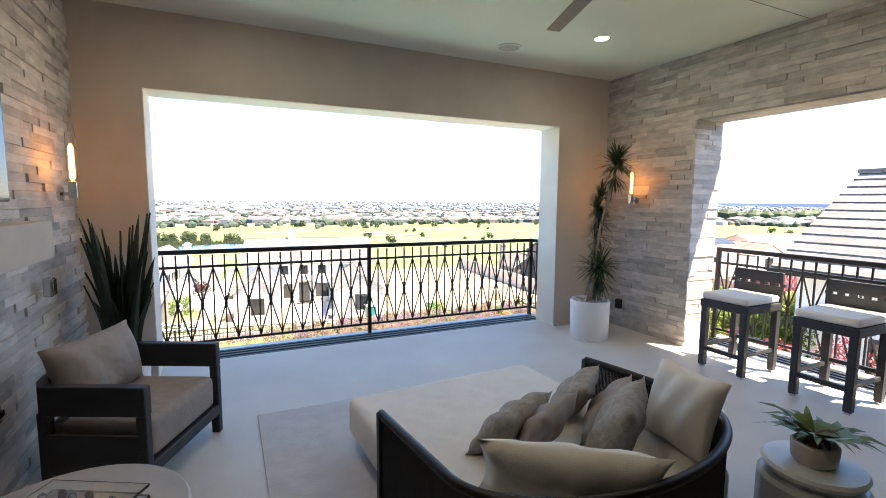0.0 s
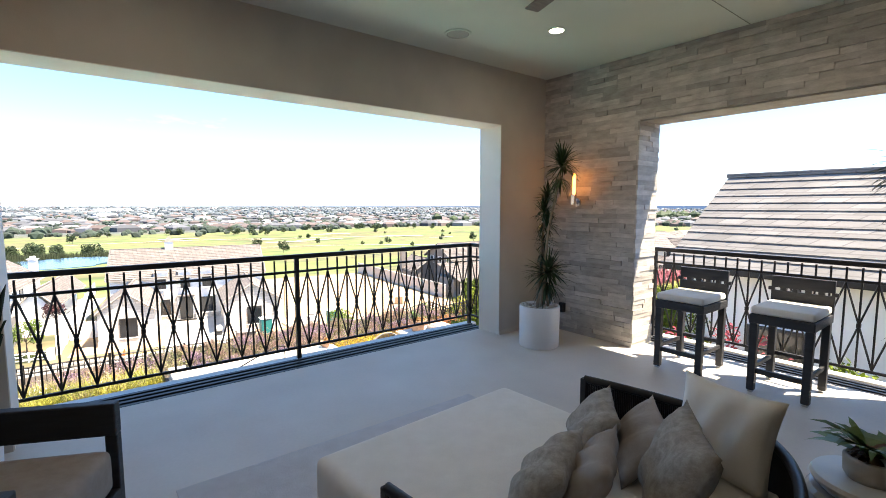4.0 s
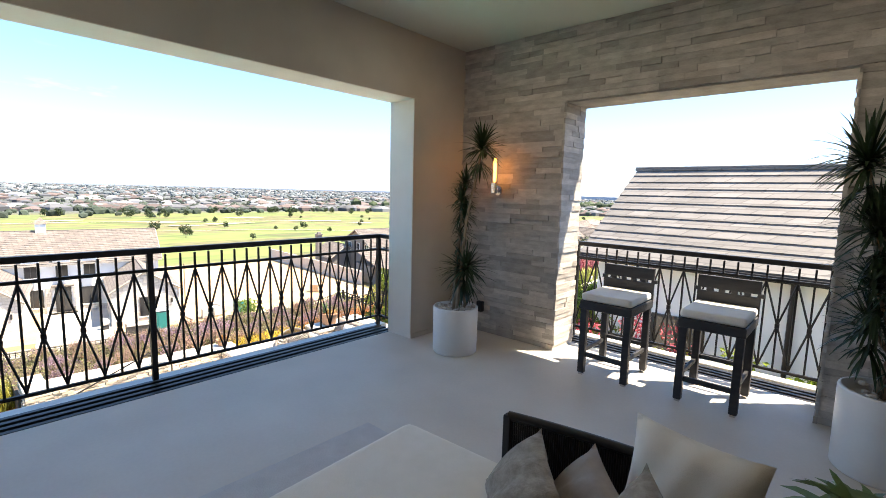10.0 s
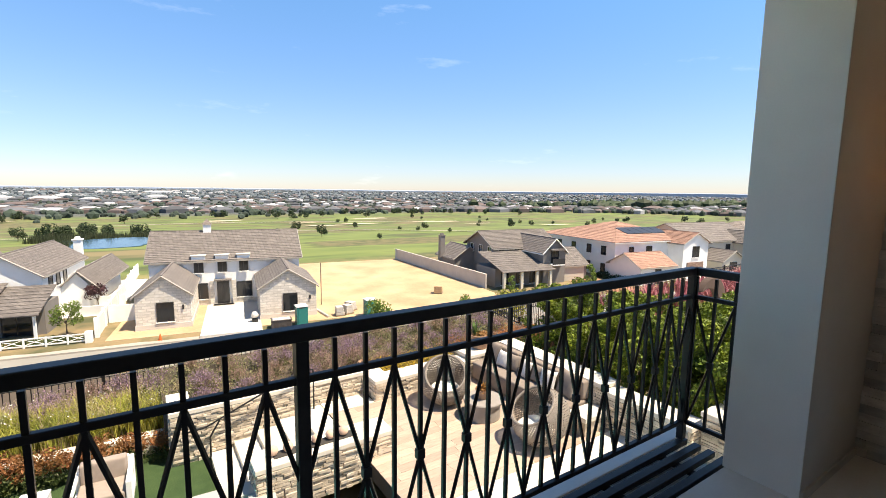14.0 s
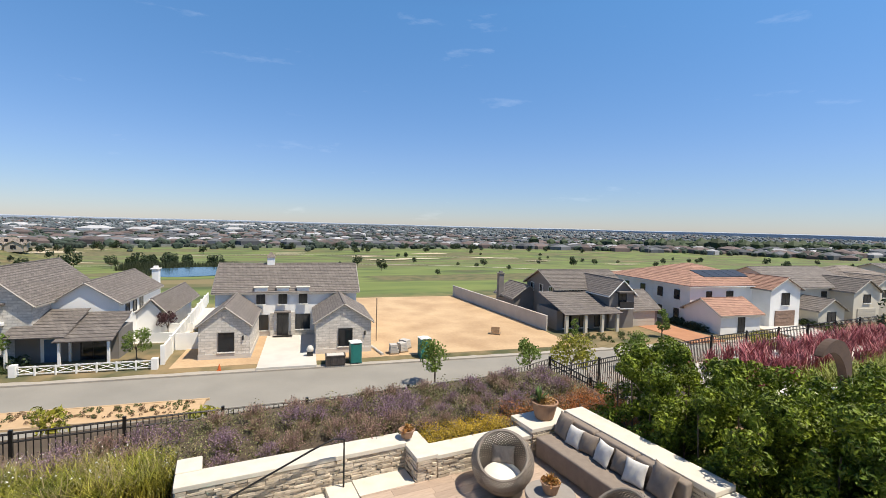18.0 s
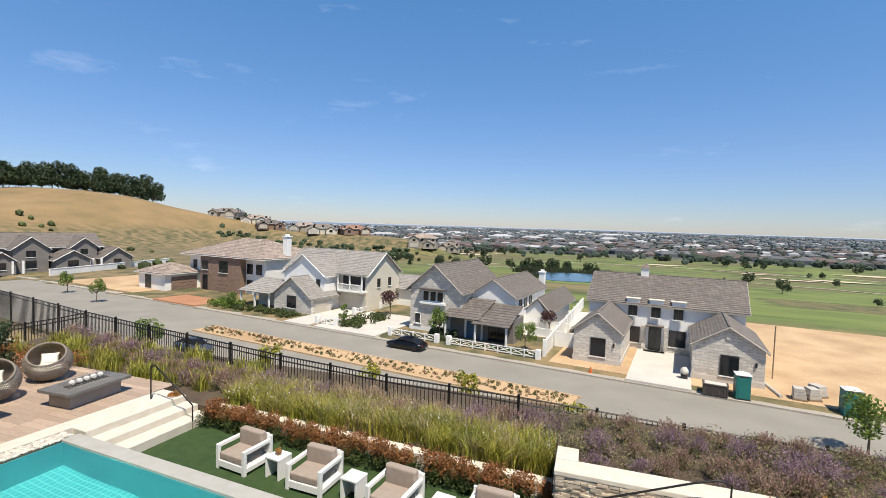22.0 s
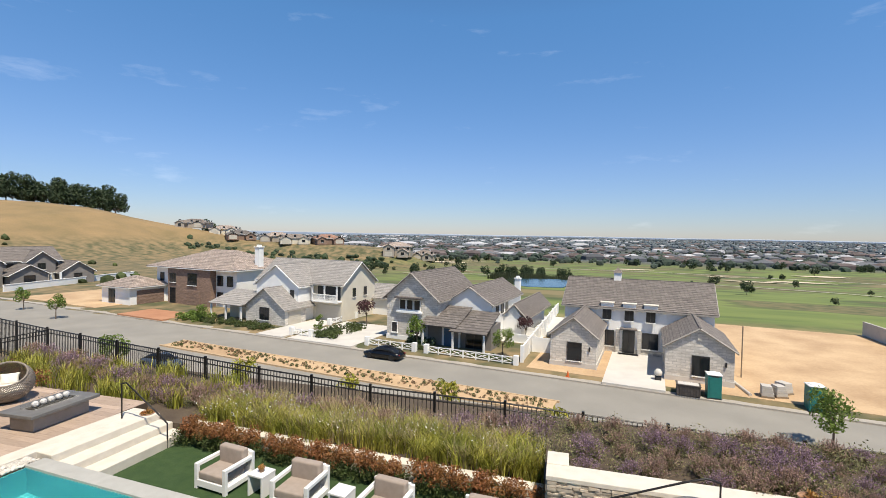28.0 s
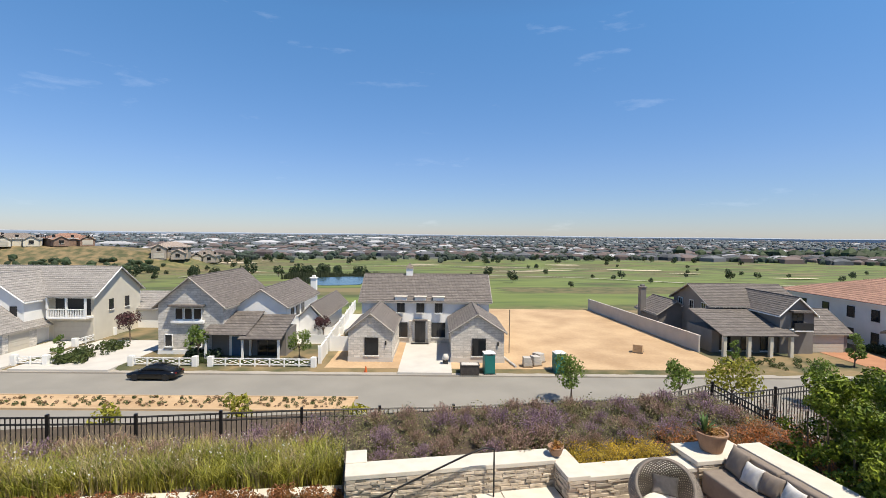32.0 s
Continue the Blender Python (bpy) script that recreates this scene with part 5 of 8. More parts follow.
for k, (u, w, su, sw, wm, rm, lab) in enumerate((
        (93, 9, 16, 14, CREAMWALL, SLATE, "grey-roofed two-storey house with roof panels"),
        (114, 13, 17, 14, CREAMWALL, SLATE_B, "tan two-storey house with a brown roof"),
        (138, 16, 18, 15, CREAMWALL, SLATE, "tan two-storey house at the street's end"))):
    q = STREET @ Vector((u, w, 0))
    plain_house(u, w, su, sw, wm, rm, lab, GZ, 0, seed=k, hip=bool(k % 2))


def estate_house(m, wall, label, flip=1):
    """A wide two-storey house with a side-gabled roof, several white-trimmed front gables and a porch."""
    h = thing("house", m, label, "house")
    f = (lambda a, b: (a, b)) if flip > 0 else (lambda a, b: (-b, -a))
    for u0, u1, w0, w1, ez, rz, axis in ((-12, 9, 0, 11, 5.6, 8.6, "u"), (-10, -3.5, -4, 6, 5.4, 8.0, "w"), (1.5, 7, -2.5, 6, 5.5, 7.7, "w"), (-3, 4, -6.5, 1, 2.7, 4.8, "w"), (7, 14, -5.5, 6, 2.8, 5.2, "w"), (-15, -10, -6, 3, 2.7, 4.7, "w")):
        a, b = f(u0, u1)
        body(h, a, b, w0, w1, ez, rz, axis, wall)
        gable_roof(h, a, b, w0, w1 + (2 if axis == "w" else 0), ez, rz, axis, SLATE, 0.5, 9, WHITEWALL)
    for u, w, z, ww, hh in ((-6.8, -4.04, 3.2, 1.8, 1.5), (4.2, -2.54, 3.3, 1.6, 1.5), (-0.9, -0.04, 3.4, 1.4, 1.3), (8.0, -0.04, 3.4, 1.0, 1.3), (0.5, -6.54, 0.5, 2.2, 1.8), (10.5, -5.54, 0.7, 1.8, 1.5), (-12.5, -6.04, 0.6, 1.6, 1.6), (-6.8, -4.04, 0.5, 2.0, 1.9)):
        window(h, (u * flip, w, z), "front", ww, hh, FRAMEB, 1)
    for u in (-10.6, -8.8, 4.6, 6.6):
        part("porch_post", bx(u * flip - 0.2, -6.3, -0.4, u * flip + 0.2, -5.9, 2.6, 0.02), WHITEWALL, h)
    garage_door(h, 5.6 * flip, -2.56, 0, 2.4, 2.3)
    return h


estate_house(pose(-124.7, 86.0, -11.9, rz=76), GREYWALL, "grey two-storey house with white-edged front gables")
estate_house(pose(-151.0, 69.0, -9.9, rz=70), CREAMWALL, "pale two-storey house with white-edged front gables", -1)
estate_house(pose(-178.0, 63.0, -8.6, rz=66), GREYWALL, "pale grey two-storey house with slate roofs")

ORANGEP = mat("orange_pavers", (0.44, 0.22, 0.12), (0.36, 0.17, 0.09), 0.6, 0.9, 0.3, fine=7)
KERB = mat("kerb_concrete", (0.40, 0.36, 0.31), (0.33, 0.295, 0.25), 0.7, 0.9, 0.15, fine=14)
# ---- street surface, kerbs, drives, walls ----
for w0, w1, z1, m, nm, lab in ((-0.02, 0.16, RZ + 0.15, KERB, "kerb", "pale concrete kerb along the street"), (0.16, 1.6, RZ + 0.14, KERB, "pavement", "pale concrete pavement beside the street")):
    street_box(nm, -120, w0, RZ - 0.3, 150, w1, z1, m, lab)
street_box("planting_strip", -44, -9.3, RZ - 0.2, 3.0, -6.5, RZ + 0.13, DIRT, "raised dirt planting strip between the carriageways")
for w0, w1 in ((-9.5, -9.3), (-6.5, -6.3)):
    street_box("kerb_strip", -44.2, w0, RZ - 0.2, 3.2, w1, RZ + 0.16, mat("ochre_kerb", (0.50, 0.36, 0.22), (0.44, 0.31, 0.19), 1, 0.9, 0.2), "ochre stained kerb of the planting strip")
for u0, u1, w1 in ((6.0, 11.5, 13.0), (-33.0, -23.0, 13.0), (-38.5, -34.0, 12.0), (74.5, 83, 10), (57, 62.5, 10.4), (-69, -58, 6)):
    street_box("driveway", u0, 0.1, GZ - 0.3, u1, w1, GZ + 0.06, CONCRETE if u0 > -60 and not 50 < u0 < 60 else ORANGEP, "pale concrete driveway from the street")
street_box("bare_lot", 18.2, 1.7, GZ - 0.4, 41.5, 41.0, GZ + 0.05, DIRT, "bare ochre dirt building lot")
for u0, u1 in ((-1.7, 6.0), (11.5, 18.2)):
    street_box("bare_yard", u0, 1.6, GZ - 0.4, u1, 13.1, GZ + 0.045, DIRT, "bare ochre dirt yard before the new house")
street_box("bare_yard", -1.7, 13.1, GZ - 0.4, 0.2, 40, GZ + 0.05, DIRT, "bare ochre dirt strip beside the new house")
street_box("bare_lot", -104, 1.7, GZ - 0.4, -78, 30.0, GZ + 0.06, DIRT, "bare sandy building lot")
GWALL = mat("grey_block_wall", (0.50, 0.47, 0.43), (0.44, 0.41, 0.37), 0.7, 0.9, 0.3, fine=8)
lw = thing("lot_wall", STREET @ pose(0, 0, GZ), "long pale block wall stepping along the bare lot", "wall")
lw.matrix_basis = STREET @ pose(41.9, 9.5, GZ, rz=5.7)
for k in range(8):
    part("panel", bx(-0.1, 4.0 * k, -0.4, 0.1, 4.0 * k + 3.99, 2.0), GWALL, lw)
    part("coping", bx(-0.16, 4.0 * k, 2.0, 0.16, 4.0 * k + 3.995, 2.1), GWALL, lw)
wf = thing("yard_wall", STREET @ pose(-2.6, 3.2, GZ, rz=4.3), "long white yard wall between two houses", "wall")
for k in range(9):
    part("panel", bx(-0.09, 4.0 * k + 0.25, -0.3, 0.09, 4.0 * k + 3.9, 1.75), WHITEWALL, wf)
    part("pier", bx(-0.18, 4.0 * k - 0.1, -0.3, 0.18, 4.0 * k + 0.25, 1.9), WHITEWALL, wf)
part("gate_panel", bx(0.2, 5.2, -0.2, 2.6, 5.32, 1.8), WHITEWALL, wf)
street_box("paved_yard", -8.2, 12.0, GZ - 0.3, -3.2, 34.0, GZ + 0.05, CONCRETE, "bright paved side yard behind the white wall")
for w in (12.2, 17.2):
    street_box("low_wall", -7.0, w, GZ - 0.2, -3.0, w + 0.2, GZ + 1.1, WHITEWALL, "low white garden wall", "", "wall")


def cross_fence(u0, u1, w, turn=0.0, z=GZ):
    """White post-and-cross fence with stout end piers."""
    f = thing("picket_fence", STREET @ pose(u0, w, z, rz=turn), "low white cross-braced wooden fence beside the pavement", "fence", "white cross fences")
    L = u1 - u0
    n = max(1, round(L / 1.6))
    for k in range(n + 1):
        x = L * k / n
        s = 0.26 if k in (0, n) else 0.07
        part("post", bx(x - s, -s, -0.3, x + s, s, 1.05 if s > 0.1 else 0.9, 0.02), WHITEWALL, f)
    for z0 in (0.16, 0.78):
        part("rail", bx(0, -0.04, z0, L, 0.04, z0 + 0.09), WHITEWALL, f)
    for k in range(n):
        x0, x1 = L * k / n, L * (k + 1) / n
        for a, b in ((0.24, 0.78), (0.78, 0.24)):
            bm = B()
            bar(bm, (x0, 0, a), (x1, 0, b), 0.035, 4)
            part("brace", bm, WHITEWALL, f)


cross_fence(-21.8, -15.2, 1.9)
cross_fence(-13.6, -2.9, 1.9)
cross_fence(-33.9, -30.6, 1.9)
cross_fence(-33.6, -27.0, 9.5, 90)

rw = thing("retaining_wall", pose(-112.7, 76.3, -12.3, rz=100.8), "long low white retaining wall behind a sandy lot", "wall")
for k in range(6):
    part("panel", bx(6.2 * k, -0.15, -0.8, 6.2 * k + 6.18, 0.15, 1.45), WHITEWALL, rw)
part("coping", bx(0, -0.22, 1.452, 37.2, 0.22, 1.56), WHITEWALL, rw)


# ---- plants, cars and far land ----
TREELEAF = mat("tree_leaf", (0.10, 0.165, 0.025), (0.20, 0.27, 0.05), 1.2, 0.6, 0, vary=0.35, thin=0.35)
YELLOWLEAF = mat("yellow_leaf", (0.36, 0.31, 0.03), (0.20, 0.23, 0.03), 1.2, 0.6, 0, vary=0.35, thin=0.35)
DARKTREE = mat("oak_leaf", (0.024, 0.043, 0.015), (0.045, 0.070, 0.026), 0.6, 0.7, 0, vary=0.4, thin=0.2)
BUSHLEAF = mat("bush_leaf", (0.045, 0.075, 0.018), (0.11, 0.13, 0.036), 1.2, 0.7, 0, vary=0.5, thin=0.3)
PURPLELEAF = mat("plum_leaf", (0.055, 0.018, 0.022), (0.08, 0.03, 0.03), 1.2, 0.7, 0, vary=0.35)
BARK = mat("bark", (0.15, 0.11, 0.08), (0.10, 0.075, 0.055), 6, 0.95, 0.5)


def leaf_cloud(n, clumps, size, seed, squash=1.0):
    """n small bent leaves over a set of (centre, radius) clumps, most of them near the clumps' skins."""
    rs = np.random.RandomState(seed)
    c = np.array([q[:3] for q in clumps])
    r = np.array([q[3] for q in clumps])
    pick = rs.choice(len(clumps), n, p=r ** 2 / (r ** 2).sum())
    d = rs.normal(size=(n, 3))
    d /= np.linalg.norm(d, axis=1)[:, None]
    rad = r[pick] * (0.55 + 0.5 * rs.rand(n) ** 0.5)
    p = c[pick] + d * rad[:, None] * np.array([1, 1, squash])
    nrm = d + rs.normal(scale=0.55, size=(n, 3))
    nrm /= np.linalg.norm(nrm, axis=1)[:, None]
    t = np.cross(nrm, rs.normal(size=(n, 3)))
    t /= np.linalg.norm(t, axis=1)[:, None]
    b = np.cross(nrm, t)
    s = (size * (0.6 + 0.8 * rs.rand(n)))[:, None]
    v = np.stack([p - t * s, p + b * s * 0.45 + nrm * s * 0.15, p + t * s, p - b * s * 0.45 + nrm * s * 0.15], 1).reshape(-1, 3)
    f = np.arange(4 * n).reshape(n, 4)
    return v.tolist(), f.tolist()


def tree_mesh(h, r, seed, leaves, size, material, bare=0.45):
    """Trunk with limbs, and a crown of clumps with gaps."""
    rnd = random.Random(seed)
    bm = B()
    top = h * bare
    bar(bm, (0, 0, -0.2), (0.04, 0.02, top), 0.035 * h * 0.5 + 0.02, 8, 0.02 * h * 0.5 + 0.01)
    clumps = []
    for k in range(9):
        a, e = rnd.uniform(0, 6.283), rnd.uniform(0.1, 1.0)
        q = Vector((r * 0.72 * math.cos(a) * math.sqrt(1 - 0.5 * e), r * 0.72 * math.sin(a) * math.sqrt(1 - 0.5 * e), top + (h - top) * e * 0.85))
        bar(bm, (0.03, 0.02, top * rnd.uniform(0.7, 1.0)), q, 0.022 * h * 0.4 + 0.008, 5, 0.008)
        clumps.append((*q, r * rnd.uniform(0.32, 0.55)))
    trunk = mesh(bm, "trunk", BARK)
    return trunk, raw("crown", *leaf_cloud(leaves, clumps, size, seed), material)


TREES = {}


def tree(kind, x, y, z, scale=1.0, turn=0.0, label="young street tree with light green leaves", group="street trees"):
    if kind not in TREES:
        TREES[kind] = tree_mesh(*{"street": (4.2, 1.5, 3, 900, 0.16, TREELEAF), "street2": (4.0, 1.3, 8, 800, 0.16, TREELEAF), "yellow": (3.6, 1.7, 5, 1200, 0.15, YELLOWLEAF), "plum": (3.4, 1.3, 6, 700, 0.15, PURPLELEAF),
                                  "oak": (9, 4.6, 7, 900, 0.55, DARKTREE, 0.25), "oak2": (8, 4.2, 17, 800, 0.55, DARKTREE, 0.22), "golf": (6, 2.6, 9, 420, 0.42, DARKTREE, 0.25), "wisp": (4.5, 0.95, 14, 330, 0.15, YELLOWLEAF, 0.5), "slim": (3.6, 0.7, 4, 600, 0.13, TREELEAF, 0.2)}[kind])
    t = thing("tree", pose(x, y, z, rz=turn) @ Matrix.Scale(scale, 4), label, "tree", group)
    part("trunk", TREES[kind][0], BARK, t)
    part("crown", TREES[kind][1], TREELEAF, t)
    return t


def on_street(u, w):
    p = STREET @ Vector((u, w, 0))
    return p.x, p.y


for k, (kind, u, w, s, lab) in enumerate((
        ("street", 21.5, -7.0, 0.95, "young street tree with light green leaves"), ("street2", 30.6, -7.5, 0.9, "young street tree with light green leaves"), ("yellow", 34.4, -8.5, 1.1, "bushy street tree with yellow-green leaves"),
        ("street", 42.3, -7.5, 0.9, "young street tree with light green leaves"), ("wisp", -18.5, -20.0, 1.0, "slight yellowish young tree beside the street"),
        ("wisp", -8.9, -19.9, 1.0, "slight yellowish young tree beside the street"), ("wisp", -2.4, -17.9, 1.0, "slight yellowish young tree beside the street"), ("wisp", 5.3, -19.8, 1.02, "slight yellowish young tree beside the street"), ("slim", -30.5, 3.2, 0.9, "slender dark green shrub tree by the driveway"),
        ("street2", -16.0, 4.0, 0.9, "small leafy tree before the stone house"), ("street", -5.2, 4.6, 0.75, "small leafy tree in a front yard"), ("plum", -5.0, 14.5, 0.9, "small plum-leaved tree in a paved yard"), ("plum", -29.0, 12.5, 1.1, "small plum-leaved tree beside the house"),
        ("slim", 55.5, 3.5, 1.2, "slender young tree before the grey house"), ("slim", 42.5, 4.0, 0.9, "slender young tree before the grey house"), ("street", -37.5, -18.5, 0.85, "young street tree with light green leaves"), ("street2", -74, -6, 0.9, "young street tree with light green leaves"),
        ("street", -52, 2.5, 0.6, "small leafy tree in a front yard"), ("street2", -88, -4, 0.9, "young street tree with light green leaves"), ("yellow", 58, -8.5, 0.9, "bushy street tree with yellow-green leaves"), ("street", 70, -8, 0.8, "young street tree with light green leaves"))):
    x, y = on_street(u, w)
    tree(kind, x, y, RZ + 0.1 if w < 0 else GZ + 0.05, s, 47 * k, lab)


def bush_patch(u0, u1, w0, w1, n, hgt, material, seed, label, z=None):
    """Low planting: many leafy clumps as one mass."""
    rnd = random.Random(seed)
    cl = []
    for _ in range(n):
        r = hgt * rnd.uniform(0.5, 1.0)
        cl.append((rnd.uniform(u0, u1), rnd.uniform(w0, w1), r * 0.6, r))
    o = solo("shrubs", raw("shrubs", *leaf_cloud(n * 64, cl, hgt * 0.24, seed, 0.9), material), material, label, kind="stuff", m=STREET @ pose(0, 0, GZ + 0.05 if z is None else z))


bush_patch(-43.5, 2.6, -9.0, -6.8, 190, 0.20, BUSHLEAF, 1, "low drought-proof shrubs in the planting strip", RZ + 0.12)
bush_patch(-43.5, 2.6, -9.0, -6.8, 170, 0.18, mat("brown_shrub", (0.19, 0.12, 0.06), (0.14, 0.09, 0.05), 1.5, 0.8, 0, vary=0.3), 2, "brownish low shrubs in the planting strip", RZ + 0.12)
bush_patch(-21, -3.4, 2.4, 3.6, 110, 0.34, BUSHLEAF, 3, "low front-yard shrubs before the stone house")
bush_patch(-30.4, -27.4, 2.2, 10, 45, 0.7, BUSHLEAF, 4, "dense green shrubs between two driveways")
bush_patch(-52, -39.5, 1.8, 4.4, 90, 0.5, BUSHLEAF, 5, "low green shrubs before the cream house")
bush_patch(-57, -52.5, 1.8, 5, 40, 0.8, TREELEAF, 6, "green shrubs beside the brick house")
bush_patch(42, 52, 2.0, 6, 40, 0.35, BUSHLEAF, 7, "low shrubs before the grey porch")
bush_patch(63.5, 65.5, 4, 12, 30, 0.7, DARKTREE, 8, "dark green hedge beside the white house")
bush_patch(84.5, 88, 2, 9, 50, 0.6, BUSHLEAF, 9, "green front-yard shrubs")
bush_patch(-17.5, -14.5, 4.2, 5.8, 16, 0.7, DARKTREE, 10, "dark shrubs by the porch")


# cars
def car(u, w, paint, label, turn=0.0):
    """A saloon car: lofted body, dark glasshouse, wheels, lamps."""
    c = thing("car", STREET @ pose(u, w, RZ, rz=turn), label, "car", "parked cars")
    L = [(-2.38, 0.42, 0.62, 0.70), (-2.30, 0.28, 0.80, 0.84), (-1.6, 0.22, 0.93, 0.92), (-0.6, 0.20, 0.95, 0.93), (0.6, 0.20, 0.93, 0.93), (1.5, 0.22, 0.84, 0.91), (2.15, 0.28, 0.70, 0.84), (2.36, 0.40, 0.58, 0.68)]

    def loft(sec, bm):
        rings = [[bm.verts.new(p) for p in ((x, -hw, z0), (x, -hw * 1.02, (z0 + z1) * 0.5), (x, -hw * 0.94, z1 - 0.05), (x, -hw * 0.8, z1), (x, hw * 0.8, z1), (x, hw * 0.94, z1 - 0.05), (x, hw * 1.02, (z0 + z1) * 0.5), (x, hw, z0))] for x, z0, z1, hw in sec]
        for a, b in zip(rings, rings[1:]):
            for i in range(8):
                bm.faces.new((a[i], a[(i + 1) % 8], b[(i + 1) % 8], b[i]))
        bm.faces.new(rings[0][::-1])
        bm.faces.new(rings[-1])
        bmesh.ops.recalc_face_normals(bm, faces=bm.faces)
    bm = B()
    loft(L, bm)
    part("body", bm, paint, c, smooth=True)
    bm = B()
    loft([(-1.95, 0.86, 0.95, 0.74), (-1.1, 0.86, 1.33, 0.66), (-0.1, 0.86, 1.44, 0.64), (0.5, 0.86, 1.36, 0.65), (1.25, 0.84, 0.93, 0.74)], bm)
    part("glasshouse", bm, DARKPANE, c, "dark tinted windows", True)
    bm = B()
    loft([(-1.0, 1.34, 1.37, 0.58), (-0.1, 1.42, 1.47, 0.58), (0.35, 1.36, 1.41, 0.58)], bm)
    part("roof", bm, paint, c, smooth=True)
    tyre = mat("tyre_rubber", (0.015, 0.015, 0.015), None, 8, 0.9, 0.1)
    for x in (-1.45, 1.45):
        for s in (-1, 1):
            bm = B()
            lathe(bm, [(0.2, -0.11), (0.32, -0.11), (0.34, -0.07), (0.34, 0.07), (0.32, 0.11), (0.2, 0.11)], 20, pose(x, s * 0.83, 0.34, 90, 0, 0))
            wh = part("wheel", bm, tyre, c)
            bm = B()
            lathe(bm, [(0.0, -0.1), (0.205, -0.1), (0.205, 0.1), (0.0, 0.1)], 14, pose(x, s * 0.835, 0.34, 90, 0, 0))
            part("rim", bm, CHROME, wh)
    for s in (-1, 1):
        part("headlight", bx(2.22, s * 0.62 - 0.16, 0.56, 2.33, s * 0.62 + 0.16, 0.66, 0.02), CHROME, c)
        part("tail_light", bx(-2.38, s * 0.62 - 0.16, 0.66, -2.3, s * 0.62 + 0.16, 0.76, 0.02), mat("tail_red", (0.25, 0.01, 0.01), None, 4, 0.3, 0), c)
        part("mirror", bx(0.75, s * 0.98 - 0.09, 0.93, 0.9, s * 0.98 + 0.09, 1.05, 0.02), paint, c)


BLACKCAR = mat("black_car_paint", (0.004, 0.004, 0.005), (0.006, 0.006, 0.007), 3, 0.18, 0)
BLUECAR = mat("blue_car_paint", (0.10, 0.13, 0.18), (0.11, 0.14, 0.19), 3, 0.2, 0, metal=0.4)
car(-17.4, -1.25, BLACKCAR, "black saloon car parked at the kerb", 180)
car(-35.6, -15.0, BLUECAR, "dark blue saloon car parked in the near lane")

# building-site things
TEAL = mat("teal_plastic", (0.012, 0.17, 0.15), (0.01, 0.14, 0.125), 3, 0.5, 0.05)
for u, w in ((15.3, 0.9), (22.6, 1.2)):
    p = thing("portable_toilet", STREET @ pose(u, w, RZ + 0.15, rz=6), "teal plastic portable toilet with a white roof", "portable toilet", "portable toilets")
    part("cabin", bx(-0.55, -0.55, 0, 0.55, 0.55, 2.05, 0.03), TEAL, p)
    part("door", bx(-0.42, -0.575, 0.12, 0.42, -0.552, 1.9, 0.01), TEAL, p)
    bm = B()
    box(bm, -0.6, -0.6, 2.05, 0.6, 0.6, 2.14, 0.03)
    lathe(bm, [(0.52, 2.14), (0.45, 2.22), (0.2, 2.28), (0, 2.29)], 16)
    part("roof", bm, WHITEPOT, p, "white domed roof")
    part("skid", bx(-0.6, -0.6, -0.02, 0.6, 0.6, 0.06), FRAMEB, p)
    part("vent", bx(-0.3, -0.58, 1.93, 0.3, -0.553, 2.02), FRAMEB, p)
RUST = mat("grey_steel_bin", (0.10, 0.085, 0.075), (0.06, 0.05, 0.045), 3, 0.7, 0.3)
d = thing("dumpster", STREET @ pose(13.3, 0.5, RZ + 0.02), "grey steel rubbish bin with rubble", "dumpster")
part("tub", bx(-0.95, -0.55, 0.2, 0.95, 0.55, 1.1, 0.02), RUST, d)
for k in range(9):
    part("rib", bx(-0.9 + k * 0.22, -0.6, 0.22, -0.84 + k * 0.22, -0.552, 1.08), RUST, d)
part("rim", bx(-1.0, -0.62, 1.1, 1.0, 0.6, 1.16, 0.01), RUST, d)
part("rubble", bx(-0.85, -0.45, 1.0, 0.85, 0.45, 1.2, 0.06), CONCRETE, d)
for x in (-0.7, 0.7):
    part("foot", bx(x - 0.1, -0.4, 0, x + 0.1, 0.4, 0.2), RUST, d)
for k, (u, w, s) in enumerate(((19.6, 2.6, 0.5), (20.6, 3.1, 0.5), (21.2, 4.4, 0.55), (34.2, 9.0, 0.6))):
    b = thing("block_pallet", STREET @ pose(u, w, GZ + 0.05, rz=20 * k), "stack of grey building blocks on a pallet", "blocks", "site stacks")
    part("pallet", bx(-s, -s, 0, s, s, 0.14), STEM, b)
    for i in range(3):
        part("block_course", bx(-s * 0.92, -s * 0.9, 0.145 + 0.3 * i, s * (0.9 - 0.15 * i), s * 0.9, 0.43 + 0.3 * i, 0.02), GWALL if k < 3 else DIRT, b)
bm = B()
bar(bm, (18.3, 2.2, GZ + 0.15), (16.8, 9.4, GZ + 0.15), 0.14, 8)
solo("drain_pipe", bm, GWALL, "long grey drain pipe lying on the dirt", "pipe", m=STREET)
mx = thing("cement_mixer", STREET @ pose(10.9, 3.4, GZ + 0.06), "small grey cement mixer on the driveway", "mixer")
bm = B()
lathe(bm, [(0.05, 0.35), (0.35, 0.5), (0.38, 0.75), (0.2, 1.05)], 14)
part("drum", bm, CONCRETE, mx, smooth=True)
part("stand", bx(-0.3, -0.25, 0, 0.3, 0.25, 0.36, 0.04), FRAMEB, mx)
cone = thing("traffic_cone", STREET @ pose(2.7, 0.9, RZ + 0.14), "small orange traffic cone", "cone")
ORANGE = mat("orange_plastic", (0.6, 0.12, 0.02), None, 4, 0.6, 0)
bm = B()
